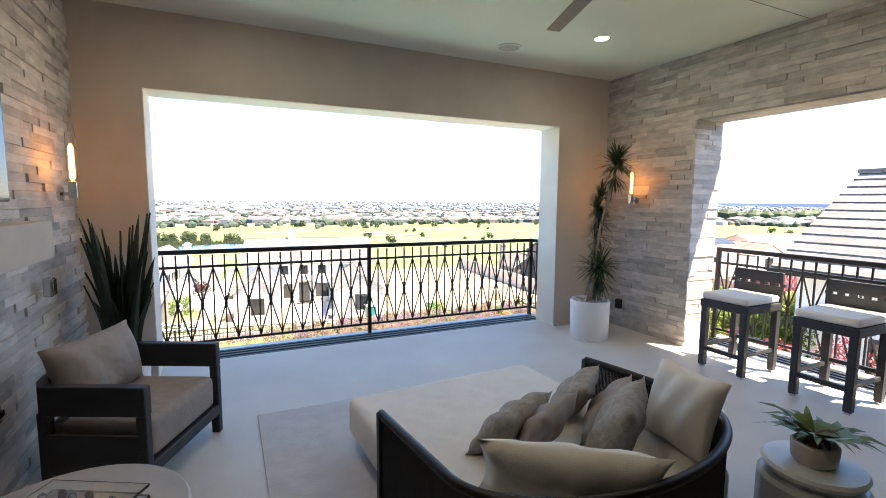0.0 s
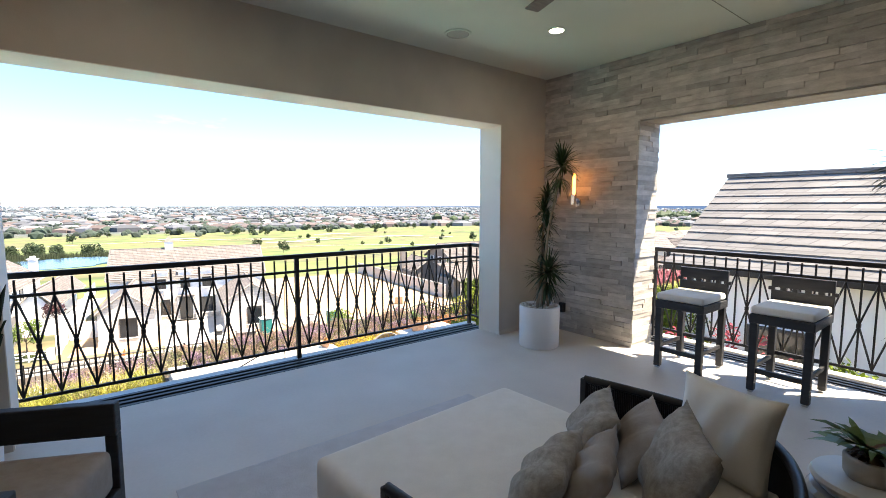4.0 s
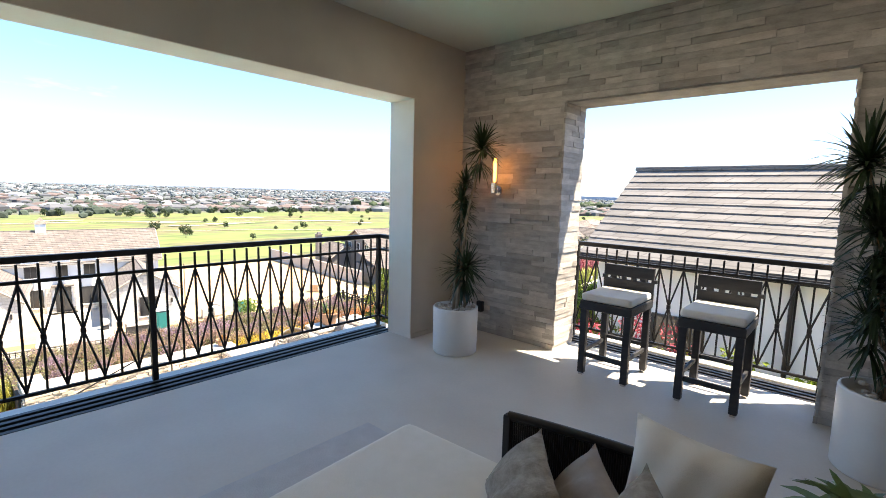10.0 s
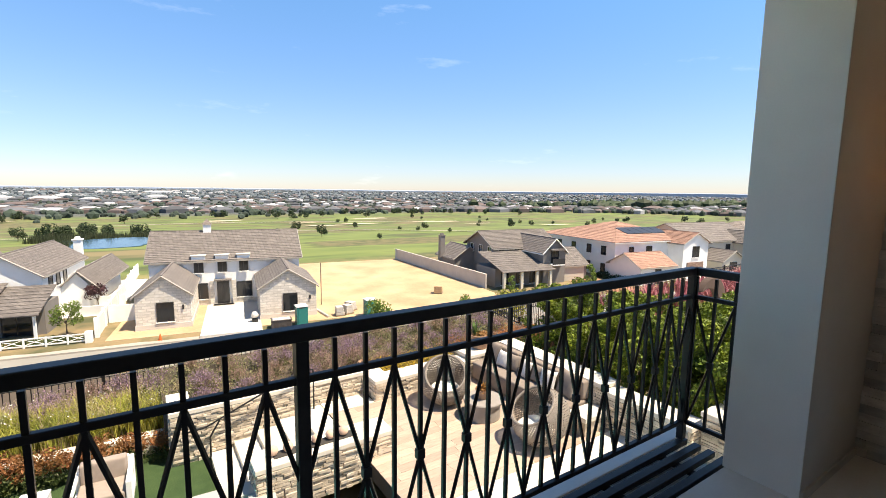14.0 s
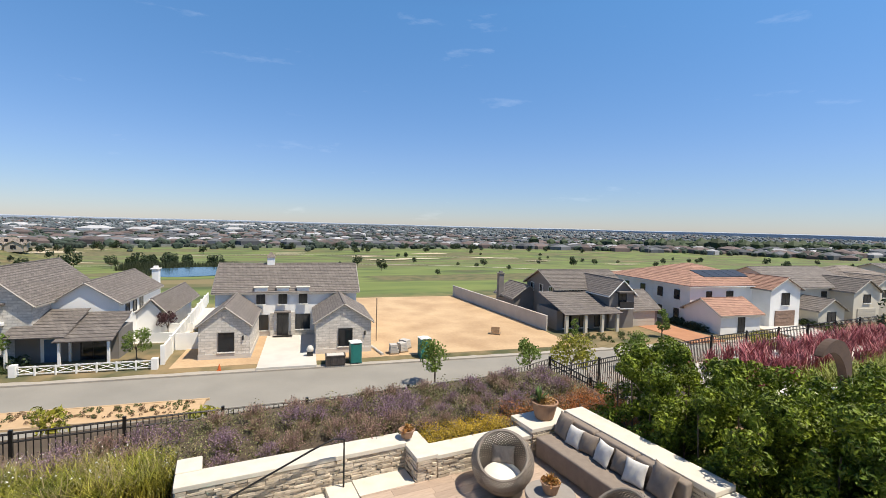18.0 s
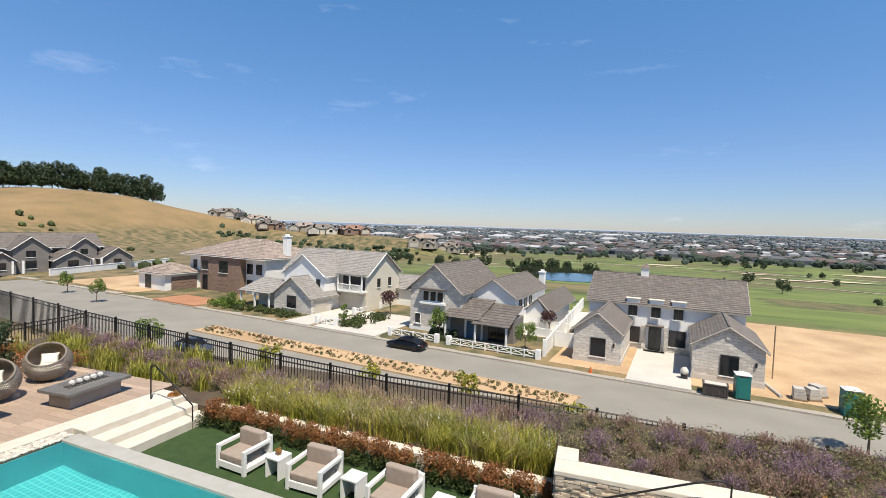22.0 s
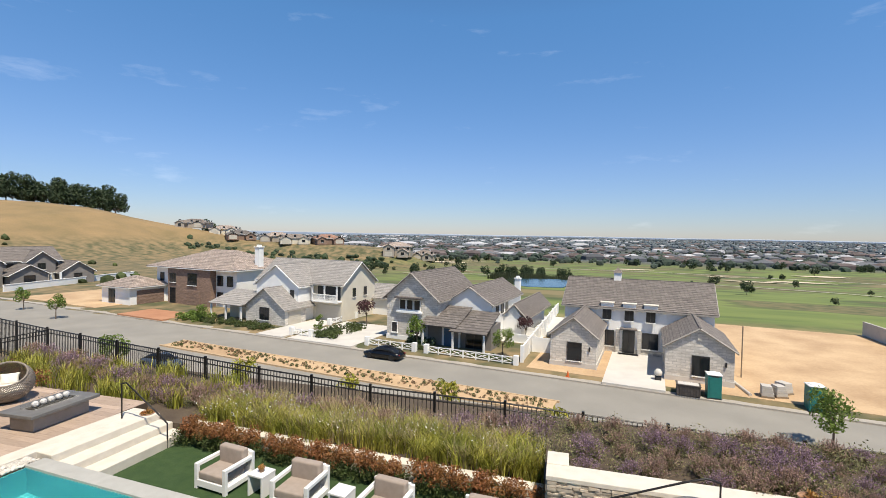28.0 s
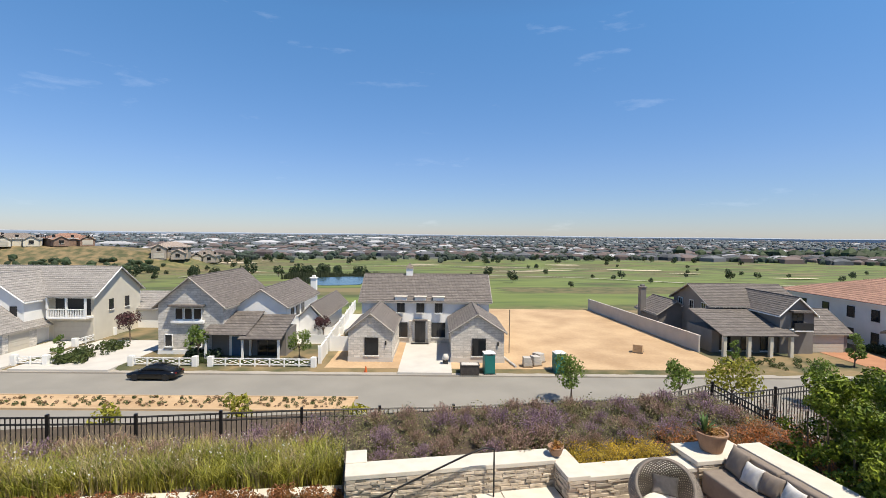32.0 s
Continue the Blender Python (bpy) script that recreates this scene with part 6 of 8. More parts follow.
lathe(bm, [(0.16, 0.04), (0.03, 0.6), (0, 0.6)], 12)
part("body", bm, ORANGE, cone)
part("base", bx(-0.2, -0.2, 0, 0.2, 0.2, 0.04), ORANGE, cone)
bm = B()
bar(bm, (18.5, 8.2, GZ), (18.5, 8.2, GZ + 5.2), 0.06, 8)
solo("site_pole", bm, STEM, "thin wooden pole beside the new house", "pole", m=STREET)

# pond on the golf course
WATERD = mat("pond_water", (0.03, 0.075, 0.10), (0.04, 0.09, 0.12), 0.05, 0.12, 0.05)
n = 40
px, py = -4.0, 154.0
ring = [(px + (11.0 + 2 * math.sin(3 * a) + 1.2 * math.cos(5 * a)) * math.cos(a), py + (15 + 2 * math.sin(2 * a + 1)) * math.sin(a)) for a in [2 * math.pi * k / n for k in range(n)]]
pz = max(float(height(np.array(x), np.array(y))) for x, y in ring) + 0.1
me = raw("pond", [(x, y, pz) for x, y in ring] + [(x, y, pz - 6) for x, y in ring], [tuple(range(n))] + [(k, (k + 1) % n, (k + 1) % n + n, k + n) for k in range(n)], WATERD)
solo("pond", me, WATERD, "blue golf-course pond with reed banks", kind="structure")

REED = mat("reed_leaf", (0.022, 0.035, 0.012), (0.05, 0.06, 0.022), 0.5, 0.8, 0, vary=0.4)


def tall_grass_band(n, x0, x1, y0, y1, h, label, seed):
    """Upright reeds on the lie of the land, in tufts."""
    rs = np.random.RandomState(seed)
    t = n // 25
    c = np.stack([rs.uniform(x0, x1, t), rs.uniform(y0, y1, t)], 1)[rs.randint(0, t, n)] + rs.normal(0, 0.7, (n, 2))
    z = height(c[:, 0], c[:, 1])
    a, hh = rs.uniform(0, 3.14, n), h * rs.uniform(0.5, 1.1, n)
    sd = np.stack([np.cos(a), np.sin(a), 0 * a], 1) * 0.09
    p = np.stack([c[:, 0], c[:, 1], z - 0.1], 1)
    q = p + np.stack([rs.normal(0, 0.2, n), rs.normal(0, 0.2, n), hh], 1)
    solo("reeds", raw("reeds", np.stack([p - sd, p + sd, q], 1).reshape(-1, 3).tolist(), np.arange(3 * n).reshape(n, 3).tolist(), REED), REED, label, kind="stuff")


tall_grass_band(6000, -24, 9, 171, 182, 2.6, "dark reed bank behind the golf-course pond", 31)
tall_grass_band(1200, -17, -13, 146, 172, 1.5, "dark reed bank beside the golf-course pond", 32)
CARTPATH = mat("cart_path", (0.50, 0.45, 0.37), (0.44, 0.39, 0.32), 0.3, 0.9, 0.1)


def cart_path(a, b, bow, width, label):
    """A pale strip over the land from a to b, bowed sideways."""
    a, b = Vector(a), Vector(b)
    side = Vector((a.y - b.y, b.x - a.x)).normalized()
    V, Fc, m = [], [], 40
    for k in range(m + 1):
        t = k / m
        c = a.lerp(b, t) + side * (bow * math.sin(math.pi * t) + 0.25 * bow * math.sin(2 * math.pi * t))
        for q in (c - side * width / 2, c + side * width / 2):
            V.append((q.x, q.y, ground_z(q.x, q.y) + 0.22))
        if k:
            Fc.append((2 * k - 2, 2 * k - 1, 2 * k + 1, 2 * k))
    solo("path", raw("path", V, Fc, CARTPATH), CARTPATH, label, kind="structure")


cart_path((-60, 178), (-18, 205), 8, 2.4, "pale cart path beside the pond")
cart_path((58, 205), (120, 132), 9, 2.4, "pale cart path over the fairways")
cart_path((-30, 330), (180, 300), 22, 2.6, "pale cart path over the fairways")
cart_path((120, 132), (260, 190), -14, 2.4, "pale cart path over the fairways")

# golf bunkers and trees
SAND = mat("bunker_sand", (0.62, 0.53, 0.38), (0.56, 0.47, 0.33), 0.3, 0.95, 0.2)
rnd = random.Random(77)


for k in range(16):
    x, y = rnd.uniform(-120, 260), rnd.uniform(150, 420)
    m = 12
    r = rnd.uniform(4, 9)
    ring = [(x + r * 1.8 * (1 + 0.25 * math.sin(3 * a + k)) * math.cos(a), y + r * 0.8 * math.sin(a)) for a in [2 * math.pi * i / m for i in range(m)]]
    v = [(a, b, ground_z(a, b) + 0.3) for a, b in ring]
    z = max(q[2] for q in v)
    solo("bunker", raw("bunker", [(a, b, ground_z(a, b) + 0.35) for a, b in ring], [tuple(range(m))], SAND), SAND, "pale sand bunker on the fairway", kind="structure")
for k in range(95):
    x, y = rnd.uniform(-120, 330), rnd.choice((rnd.uniform(118, 200), rnd.uniform(200, 440), rnd.uniform(360, 450)))
    if (x - px) ** 2 / 50 ** 2 + (y - py) ** 2 / 40 ** 2 < 1:
        continue
    tree("golf", x, y, ground_z(x, y), rnd.uniform(0.3, 0.75) if y < 330 else rnd.uniform(0.6, 1.1), rnd.uniform(0, 360), "dark round golf-course tree", "golf course trees")
for k in range(40):
    a = rnd.uniform(-0.6, 1.2)
    x, y = px + 30 * math.cos(a + 1.5) * rnd.uniform(0.9, 1.1) - 10, py + 30 + rnd.uniform(-3, 5)
    if k < 16:
        tree("golf", x, y, ground_z(x, y), rnd.uniform(0.5, 0.9), rnd.uniform(0, 360), "dark reedy tree beside the pond", "pond trees")

# dark oaks on the hill
for k in range(62):
    t = k / 61
    x, y = -412 + 126 * t + rnd.uniform(-7, 7), 148 + 94 * t + rnd.uniform(-7, 7)
    if 0.41 < t < 0.45 or 0.70 < t < 0.74:
        continue
    tree(rnd.choice(("oak", "oak2")), x, y, ground_z(x, y) - 0.6, rnd.uniform(1.3, 2.0), rnd.uniform(0, 360), "broad dark oak on the dry hill", "hill oaks")


def scatter_boxes(n, gen, material, label, seed):
    """Far low buildings as one mass, each a small hipped block."""
    rs = random.Random(seed)
    V, Fc = [], []
    for _ in range(n):
        x, y, sx, sy, h = gen(rs)
        z = ground_z(x, y) - 0.5
        k = len(V)
        a = rs.choice((0, 0.3, -0.25, 1.2))
        ca, sa = math.cos(a), math.sin(a)
        q = [(-sx, -sy), (sx, -sy), (sx, sy), (-sx, sy)]
        for zz in (z, z + h):
            V += [(x + ca * i - sa * j, y + sa * i + ca * j, zz) for i, j in q]
        V += [(x + ca * i, y + sa * i, z + h + min(sx, sy) * 0.35) for i in (-sx * 0.5, sx * 0.5)]
        Fc += [tuple(k + i for i in f) for f in ((0, 1, 5, 4), (1, 2, 6, 5), (2, 3, 7, 6), (3, 0, 4, 7), (4, 5, 9, 8), (6, 7, 8, 9), (5, 6, 9), (7, 4, 8))]
    solo("far_houses", raw("far_houses", V, Fc, material), material, label, kind="stuff")


def plain_spot(rs):
    d = 560 + 4000 * rs.random() ** 1.5
    a = rs.uniform(-1.25, 1.3)
    return 2 + d * math.sin(a), 6 + d * math.cos(a), d


def town_house(rs):
    x, y, d = plain_spot(rs)
    s = rs.uniform(4, 7.5) * (1 + d / 3500)
    return x, y, s * rs.uniform(1, 1.6), s, rs.uniform(2.8, 5)


def town_shed(rs):
    d = 1300 + 2800 * rs.random()
    a = rs.uniform(-0.95, 0.15)
    s = rs.uniform(14, 34)
    return 2 + d * math.sin(a), 6 + d * math.cos(a), s * rs.uniform(1, 2), s * 0.6, rs.uniform(4, 7)


TOWN_A = mat("town_tile", (0.14, 0.105, 0.095), (0.10, 0.08, 0.078), 0.02, 0.9, 0, fine=0.3, vary=0.35)
TOWN_B = mat("town_grey", (0.115, 0.12, 0.13), (0.08, 0.085, 0.095), 0.02, 0.9, 0, fine=0.3, vary=0.4)
TOWN_C = mat("town_white", (0.42, 0.42, 0.43), (0.32, 0.32, 0.34), 0.02, 0.9, 0, fine=0.3, vary=0.2)
scatter_boxes(1100, town_house, TOWN_A, "countless small tiled houses of the far town", 1)
scatter_boxes(1300, town_house, TOWN_B, "countless small grey houses of the far town", 2)
scatter_boxes(80, town_shed, TOWN_C, "pale flat warehouses in the far plain", 3)
scatter_boxes(420, town_house, TOWN_C, "countless small white houses of the far town", 4)


def far_trees(n, gen, material, label, seed, lo=2.5, hi=6.0):
    """Far tree crowns as one mass, each a lumpy ball of twenty faces."""
    rs = random.Random(seed)
    bm = B()
    bmesh.ops.create_icosphere(bm, subdivisions=1, radius=1.0)
    base = np.array([v.co[:] for v in bm.verts])
    faces = np.array([[v.index for v in f.verts] for f in bm.faces])
    bm.free()
    V, Fc = [], []
    r2 = np.random.RandomState(seed)
    for k in range(n):
        x, y = gen(rs)
        s = rs.uniform(lo, hi)
        v = base * (s * (0.75 + 0.5 * r2.rand(len(base), 1))) * np.array([rs.uniform(0.9, 1.6), 1.0, rs.uniform(0.7, 1.2)])
        V.append(v + np.array([x, y, ground_z(x, y) + s * 0.55]))
        Fc.append(faces + k * len(base))
    solo("far_trees", raw("far_trees", np.concatenate(V).tolist(), np.concatenate(Fc).tolist(), material), material, label, kind="stuff")


def town_tree(rs):
    x, y, d = plain_spot(rs)
    return x, y


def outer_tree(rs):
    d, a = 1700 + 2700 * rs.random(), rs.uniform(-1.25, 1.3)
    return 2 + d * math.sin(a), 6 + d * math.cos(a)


def belt_tree(rs):
    x = rs.uniform(-260, 900)
    return x, 455 + 0.10 * x + rs.gauss(0, 26)


FARTREE = mat("far_tree_leaf", (0.024, 0.038, 0.026), (0.045, 0.062, 0.046), 0.05, 0.9, 0, fine=0.4, vary=0.45)
# paler and bluer than the nearer crowns: aerial haze put into the leaf colour
HAZETREE = mat("hazed_tree_leaf", (0.085, 0.105, 0.115), (0.12, 0.14, 0.15), 0.05, 0.9, 0, fine=0.4, vary=0.35)
far_trees(6500, town_tree, FARTREE, "dark tree crowns among the far town", 11, 1.7, 4.2)
far_trees(5000, outer_tree, HAZETREE, "tree crowns of the distant suburbs, haze put into their bluish colour", 16, 4.0, 9.0)
# added backdrop ring; its blue-grey colour stands in for haze at the horizon
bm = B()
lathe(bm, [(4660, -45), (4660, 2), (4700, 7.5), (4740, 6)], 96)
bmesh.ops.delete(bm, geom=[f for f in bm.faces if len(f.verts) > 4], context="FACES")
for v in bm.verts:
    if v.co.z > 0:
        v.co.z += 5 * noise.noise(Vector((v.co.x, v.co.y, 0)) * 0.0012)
solo("backdrop", bm, mat("horizon_haze", (0.33, 0.38, 0.45), (0.29, 0.34, 0.42), 0.002, 0.95, 0, fine=0.01), "low ring of far land on the horizon, haze put into its blue-grey colour", kind="structure")
far_trees(300, belt_tree, FARTREE, "belt of dark trees beyond the golf course", 12, 1.5, 3.6)
far_trees(300, lambda rs: (rs.uniform(600, 1500), rs.uniform(420, 800)), DARKTREE, "dark far woods", 13, 6, 12)


def scrub(rs):
    return rs.uniform(-270, -105), rs.uniform(60, 150)


far_trees(120, scrub, BUSHLEAF, "dry scrub bushes on the slope", 14, 0.6, 1.6)

# far rows of houses on the rise
FARWALL = mat("tan_render", (0.40, 0.35, 0.29), (0.34, 0.295, 0.245), 0.8, 0.9, 0.1, fine=8)
for k in range(6):
    x, y = -226 + 18.5 * k, 246 + 7 * (k % 2)
    plain_house(0, 0, 17, 11, (FARWALL, CREAMWALL, HOUSEBRICK)[k % 3], (SLATE_B, TANROOF, SLATE, TANROOF, SLATE_B, REDTILE)[k], "low single-storey far house with a broad tiled roof", 0, 0, 3.0, k, True).matrix_basis = pose(x, y, ground_z(x, y) + 0.4, rz=20 + 12 * (k % 3))
plain_house(0, 0, 15, 11, FARWALL, TANROOF, "pale two-storey far house on a bare terrace", 0, 0, 5.2, 3, True).matrix_basis = pose(-87, 243, ground_z(-87, 243) + 0.2, rz=12)
plain_house(0, 0, 13, 9, FARWALL, SLATE_B, "low pale far house beside the terrace", 0, 0, 3.0, 2, True).matrix_basis = pose(-79, 266, ground_z(-79, 266) + 0.2, rz=8)
for k in range(14):
    x, y = rnd.uniform(-92, -52), rnd.uniform(172, 222)
    tree("golf", x, y, ground_z(x, y) - 0.8, rnd.uniform(0.4, 0.75), rnd.uniform(0, 360), "dark round bush on the green slope", "slope bushes")
for k in range(6):
    x, y = -258 - 9 * k, 102 - 10 * k
    plain_house(0, 0, 12, 10, (WHITEWALL, CREAMWALL)[k % 2], SLATE, "pale house on the scrubby slope", 0, 0, 4.6, k, True).matrix_basis = pose(x, y, ground_z(x, y) + 0.3, rz=60)
for k in range(16):
    x, y = -292 - 5 * k + rnd.uniform(-4, 4), 132 - 5 * k + rnd.uniform(-5, 5)
    tree(rnd.choice(("oak", "oak2")), x, y, ground_z(x, y) - 0.5, rnd.uniform(0.9, 1.4), rnd.uniform(0, 360), "dark tree behind the slope houses", "hill oaks")
for x, y, s in ((-232, 268, 1.1), (-226, 272, 0.8)):
    tree("oak", x, y, ground_z(x, y) - 0.5, s, 30, "lone dark oak beside the dry hill", "hill oaks")
FROND = mat("palm_frond", (0.03, 0.05, 0.018), (0.05, 0.075, 0.03), 2, 0.7, 0, vary=0.3)
for x, y, h in ((-192, 300, 13.0), (-303, 112, 15.0)):
    z = ground_z(x, y)
    t = thing("palm_tree", pose(x, y, z), "tall slim palm with a small dark crown", "palm", "far palms")
    bm = B()
    bar(bm, (0, 0, -0.5), (0.2, 0, h), 0.28, 7, 0.18)
    part("trunk", bm, BARK, t)
    o = part("crown", raw("crown", *blades(60, 2.4, 0.22, 1.6, (-50, 70), 5), FROND), FROND, t)
    o.location = (0.2, 0, h)
far_trees(90, lambda rs: (rs.uniform(-215, -85), rs.uniform(222, 232)), DARKTREE, "row of dark shrubs below the far houses", 15, 0.8, 1.8)


# ---- garden ----
WATER = glass("pool_water", (0.80, 0.97, 0.97), 0.03)
WATER.node_tree.nodes["Principled BSDF"].inputs["IOR"].default_value = 1.33
TILE = mat("pool_tile", (0.035, 0.29, 0.31), (0.026, 0.24, 0.265), 1.2, 0.4, 0.05)
n, l = TILE.node_tree.nodes, TILE.node_tree.links
b = n["Principled BSDF"]
tile_col = b.inputs["Base Color"].links[0].from_socket
bk = n.new("ShaderNodeTexBrick")
bk.offset, bk.inputs["Scale"].default_value, bk.inputs["Mortar Size"].default_value = 0.0, 1.0, 0.013
bk.inputs["Brick Width"].default_value, bk.inputs["Row Height"].default_value = 0.13, 0.13
bk.inputs["Mortar"].default_value = (0.085, 0.38, 0.40, 1)
l.new(n["Texture Coordinate"].outputs["Object"], bk.inputs["Vector"])
l.new(tile_col, bk.inputs["Color1"])
l.new(tile_col, bk.inputs["Color2"])
l.new(bk.outputs["Color"], b.inputs["Base Color"])
GREYCOP = mat("grey_coping", (0.42, 0.41, 0.38), (0.36, 0.35, 0.32), 4, 0.7, 0.15)
SOIL = mat("planting_soil", (0.10, 0.075, 0.05), (0.07, 0.05, 0.035), 3, 0.95, 0.6)
PX0, PX1, PY0, PY1 = -7.98, 3.0, 9.22, 12.98
# pool, lawn and beds lie a little askew to the house
ASKEW = pose(-7.95, 13.0, 0, rz=-4.0) @ pose(7.95, -13.0, 0)
ASKEW_THINGS = []


def slab(name, x0, y0, z0, x1, y1, z1, m, label, bevel=0.01, kind="structure", askew=False):
    ob = solo(name, bx(x0, y0, z0, x1, y1, z1, bevel), m, label, kind=kind)
    if askew:
        ASKEW_THINGS.append(ob)
    return ob


slab("pool_floor", PX0 - 0.2, PY0 - 0.2, -4.75, PX1 + 0.2, PY1 + 0.2, -4.5, TILE, "small-tiled turquoise floor of the swimming pool", 0, askew=True)
SIDE = mat("pool_side", (0.045, 0.30, 0.32), (0.035, 0.25, 0.275), 1.2, 0.4, 0.05)
for a in ((PX0 - 0.2, PY0, PX0, PY1), (PX1, PY0, PX1 + 0.2, PY1), (PX0 - 0.2, PY1, PX1 + 0.2, PY1 + 0.2), (PX0 - 0.2, PY0 - 0.2, PX1 + 0.2, PY0)):
    slab("pool_side", a[0], a[1], -4.5, a[2], a[3], PAT - 0.08, SIDE, "turquoise side of the swimming pool", 0, askew=True)
bm = B()
bmesh.ops.create_grid(bm, x_segments=90, y_segments=36, size=0.5, matrix=pose((PX0 + PX1) / 2, (PY0 + PY1) / 2, PAT - 0.06) @ Matrix.Diagonal((PX1 - PX0, PY1 - PY0, 1, 1)))
for v in bm.verts:
    v.co.z += 0.012 * noise.noise(v.co * 1.3) + 0.006 * noise.noise(v.co * 3.7)
ASKEW_THINGS.append(solo("pool_water", bm, WATER, "bright turquoise rippled pool water", kind="structure", smooth=True))
ASKEW_THINGS[-1].visible_shadow = False
slab("coping_pool", PX0 - 0.05, PY1 + 0.012, LAW - 0.3, PX1 + 0.4, PY1 + 0.36, PAT - 0.02, GREYCOP, "grey stone coping along the pool", askew=True)
slab("coping_pool_end", PX1 + 0.012, PY0 - 0.3, PAT - 0.6, PX1 + 0.4, PY1, PAT - 0.02, GREYCOP, "grey stone coping at the pool's end", askew=True)
slab("coping_near", PX0 - 0.05, PY0 - 0.16, PAT - 0.6, PX1, PY0 - 0.012, PAT - 0.025, GREYCOP, "narrow grey stone coping along the pool", askew=True)
slab("deck_edge", -8.85, 8.55, PAT - 0.6, -8.42, 15.9, PAT + 0.004, LIMESTONE, "pale stone edge of the bar deck", askew=True)
slab("deck_edge_near", -8.42, 8.55, PAT - 0.6, 3.4, 8.78, PAT + 0.004, LIMESTONE, "pale stone edge beside the pebble strip", askew=True)
slab("pebble_bed", -8.415, 8.785, PAT - 0.5, PX0 - 0.06, 13.3, PAT - 0.05, SOIL, "bed of the pale pebble strip beside the pool", askew=True)
slab("pebble_bed_near", PX0 - 0.06, 8.785, PAT - 0.5, 3.0, PY0 - 0.165, PAT - 0.05, SOIL, "bed of the pale pebble strip beside the pool", askew=True)
slab("paving_house_side", -16, 5.9, PAT - 0.6, 10, 8.5, PAT - 0.02, LIMESTONE, "pale paving between pool and house")
rnd = random.Random(8)
V, Fc = [], []
bm = B()
bmesh.ops.create_icosphere(bm, subdivisions=1, radius=1)
ib, iF = np.array([v.co[:] for v in bm.verts]), [tuple(v.index for v in f.verts) for f in bm.faces]
bm.free()
for k in range(3000):
    spot = (rnd.uniform(-8.39, -8.06), rnd.uniform(8.8, 13.25)) if k < 1400 else (rnd.uniform(-8.0, -1.0), rnd.uniform(8.8, 9.03))
    q = ib * np.array([rnd.uniform(0.03, 0.055), rnd.uniform(0.03, 0.055), rnd.uniform(0.015, 0.03)]) + np.array([*spot, PAT - 0.04 + rnd.uniform(0, 0.02)])
    Fc += [tuple(i + len(V) for i in f) for f in iF]
    V += q.tolist()
ASKEW_THINGS.append(solo("pebble_strip", raw("pebble_strip", V, Fc, PEBBLE), PEBBLE, "strip of pale round pebbles beside the pool", kind="stuff"))


def planks(name, x0, y0, x1, y1, z, limit, seed, label):
    """Wood-look plank floor along x; the first rows are boards of their own."""
    rnd = random.Random(seed)
    f = slab(name, x0, y0, z - 0.3, x1, y1, z - 0.012, SOIL, label)
    w, ln, count = 0.2, 1.2, 0
    full = raw("plank", *[[(a, b, c) for c in (-0.011, 0.0) for b in (0.002, w - 0.002) for a in (0.002, ln - 0.002)], [(4, 5, 7, 6), (0, 1, 5, 4), (2, 6, 7, 3), (0, 4, 6, 2), (1, 3, 7, 5)]], PLANK)
    V, Fc = [], []
    y = y0
    while y < y1 - 0.01:
        x = x0 - rnd.random() * ln
        while x < x1:
            a, b, c = max(x, x0), min(x + ln, x1), min(y + w, y1)
            if b - a > 0.03:
                if count < limit and b - a > ln - 0.01 and c - y > w - 0.01:
                    o = new("plank", full)
                    o.parent, o.location = f, (a, y, z)
                    count += 1
                else:
                    k = len(V)
                    V += [(p, q, r) for r in (z - 0.011, z) for q in (y + 0.002, c - 0.002) for p in (a + 0.002, b - 0.002)]
                    Fc += [tuple(k + i for i in g) for g in ((4, 5, 7, 6), (0, 1, 5, 4), (2, 6, 7, 3), (0, 4, 6, 2), (1, 3, 7, 5))]
            x += ln
        y += w
    o = new("plank_ends", raw("plank_ends", V, Fc, PLANK))
    o.parent = f
    o["kind"] = "stuff"


planks("floor_bar_deck", -16.5, 6.9, -8.7, 16.4, PAT, 280, 1, "pale brown plank-look tiled bar deck")
planks("floor_fire_patio", 4.95, 10.4, 9.5, 14.05, PAT, 140, 2, "pale brown plank-look tiled patio")
slab("patio_border", 4.94, 14.05, PAT - 0.4, 6.0, 14.6, PAT, LIMESTONE, "pale stone border of the patio")
slab("patio_near", PX1 + 0.4, 6.9, PAT - 0.4, 8.0, 10.4, PAT, LIMESTONE, "pale stone paving of the patio")
slab("patio_near_spa", 8.0, 9.75, PAT - 0.4, 9.5, 10.4, PAT - 0.005, LIMESTONE, "pale stone ledge beside the spa")
slab("spa_water", 8.0, 6.9, PAT - 0.5, 9.5, 9.75, PAT - 0.14, mat("spa_water", (0.10, 0.24, 0.22), (0.13, 0.30, 0.27), 2, 0.06, 0.15, fine=10), "green rippled spa water", 0)
for k, (x0, x1) in enumerate(((-8.47, -7.95), (-7.95, -7.5), (-7.5, -7.05))):
    slab("deck_step", x0, 13.42, LAW - 0.2, x1, 15.9, PAT - 0.165 * k - 0.004, LIMESTONE, "cream stone step from deck to lawn", 0.02, askew=True)
for k in range(5):
    slab("patio_step", 2.72 + 0.43 * k, 12.85, LAW - 0.2, 2.72 + 0.43 * (k + 1) + (0.06 if k == 4 else 0), 14.58, LAW + 0.11 * (k + 1) - (0.006 if k == 4 else 0), LIMESTONE, "cream stone step from lawn to patio")
slab("lawn", -7.05, 13.34, LAW - 0.3, 2.9, 16.05, LAW, LAWN, "short dark green lawn strip beside the pool", 0, askew=True)


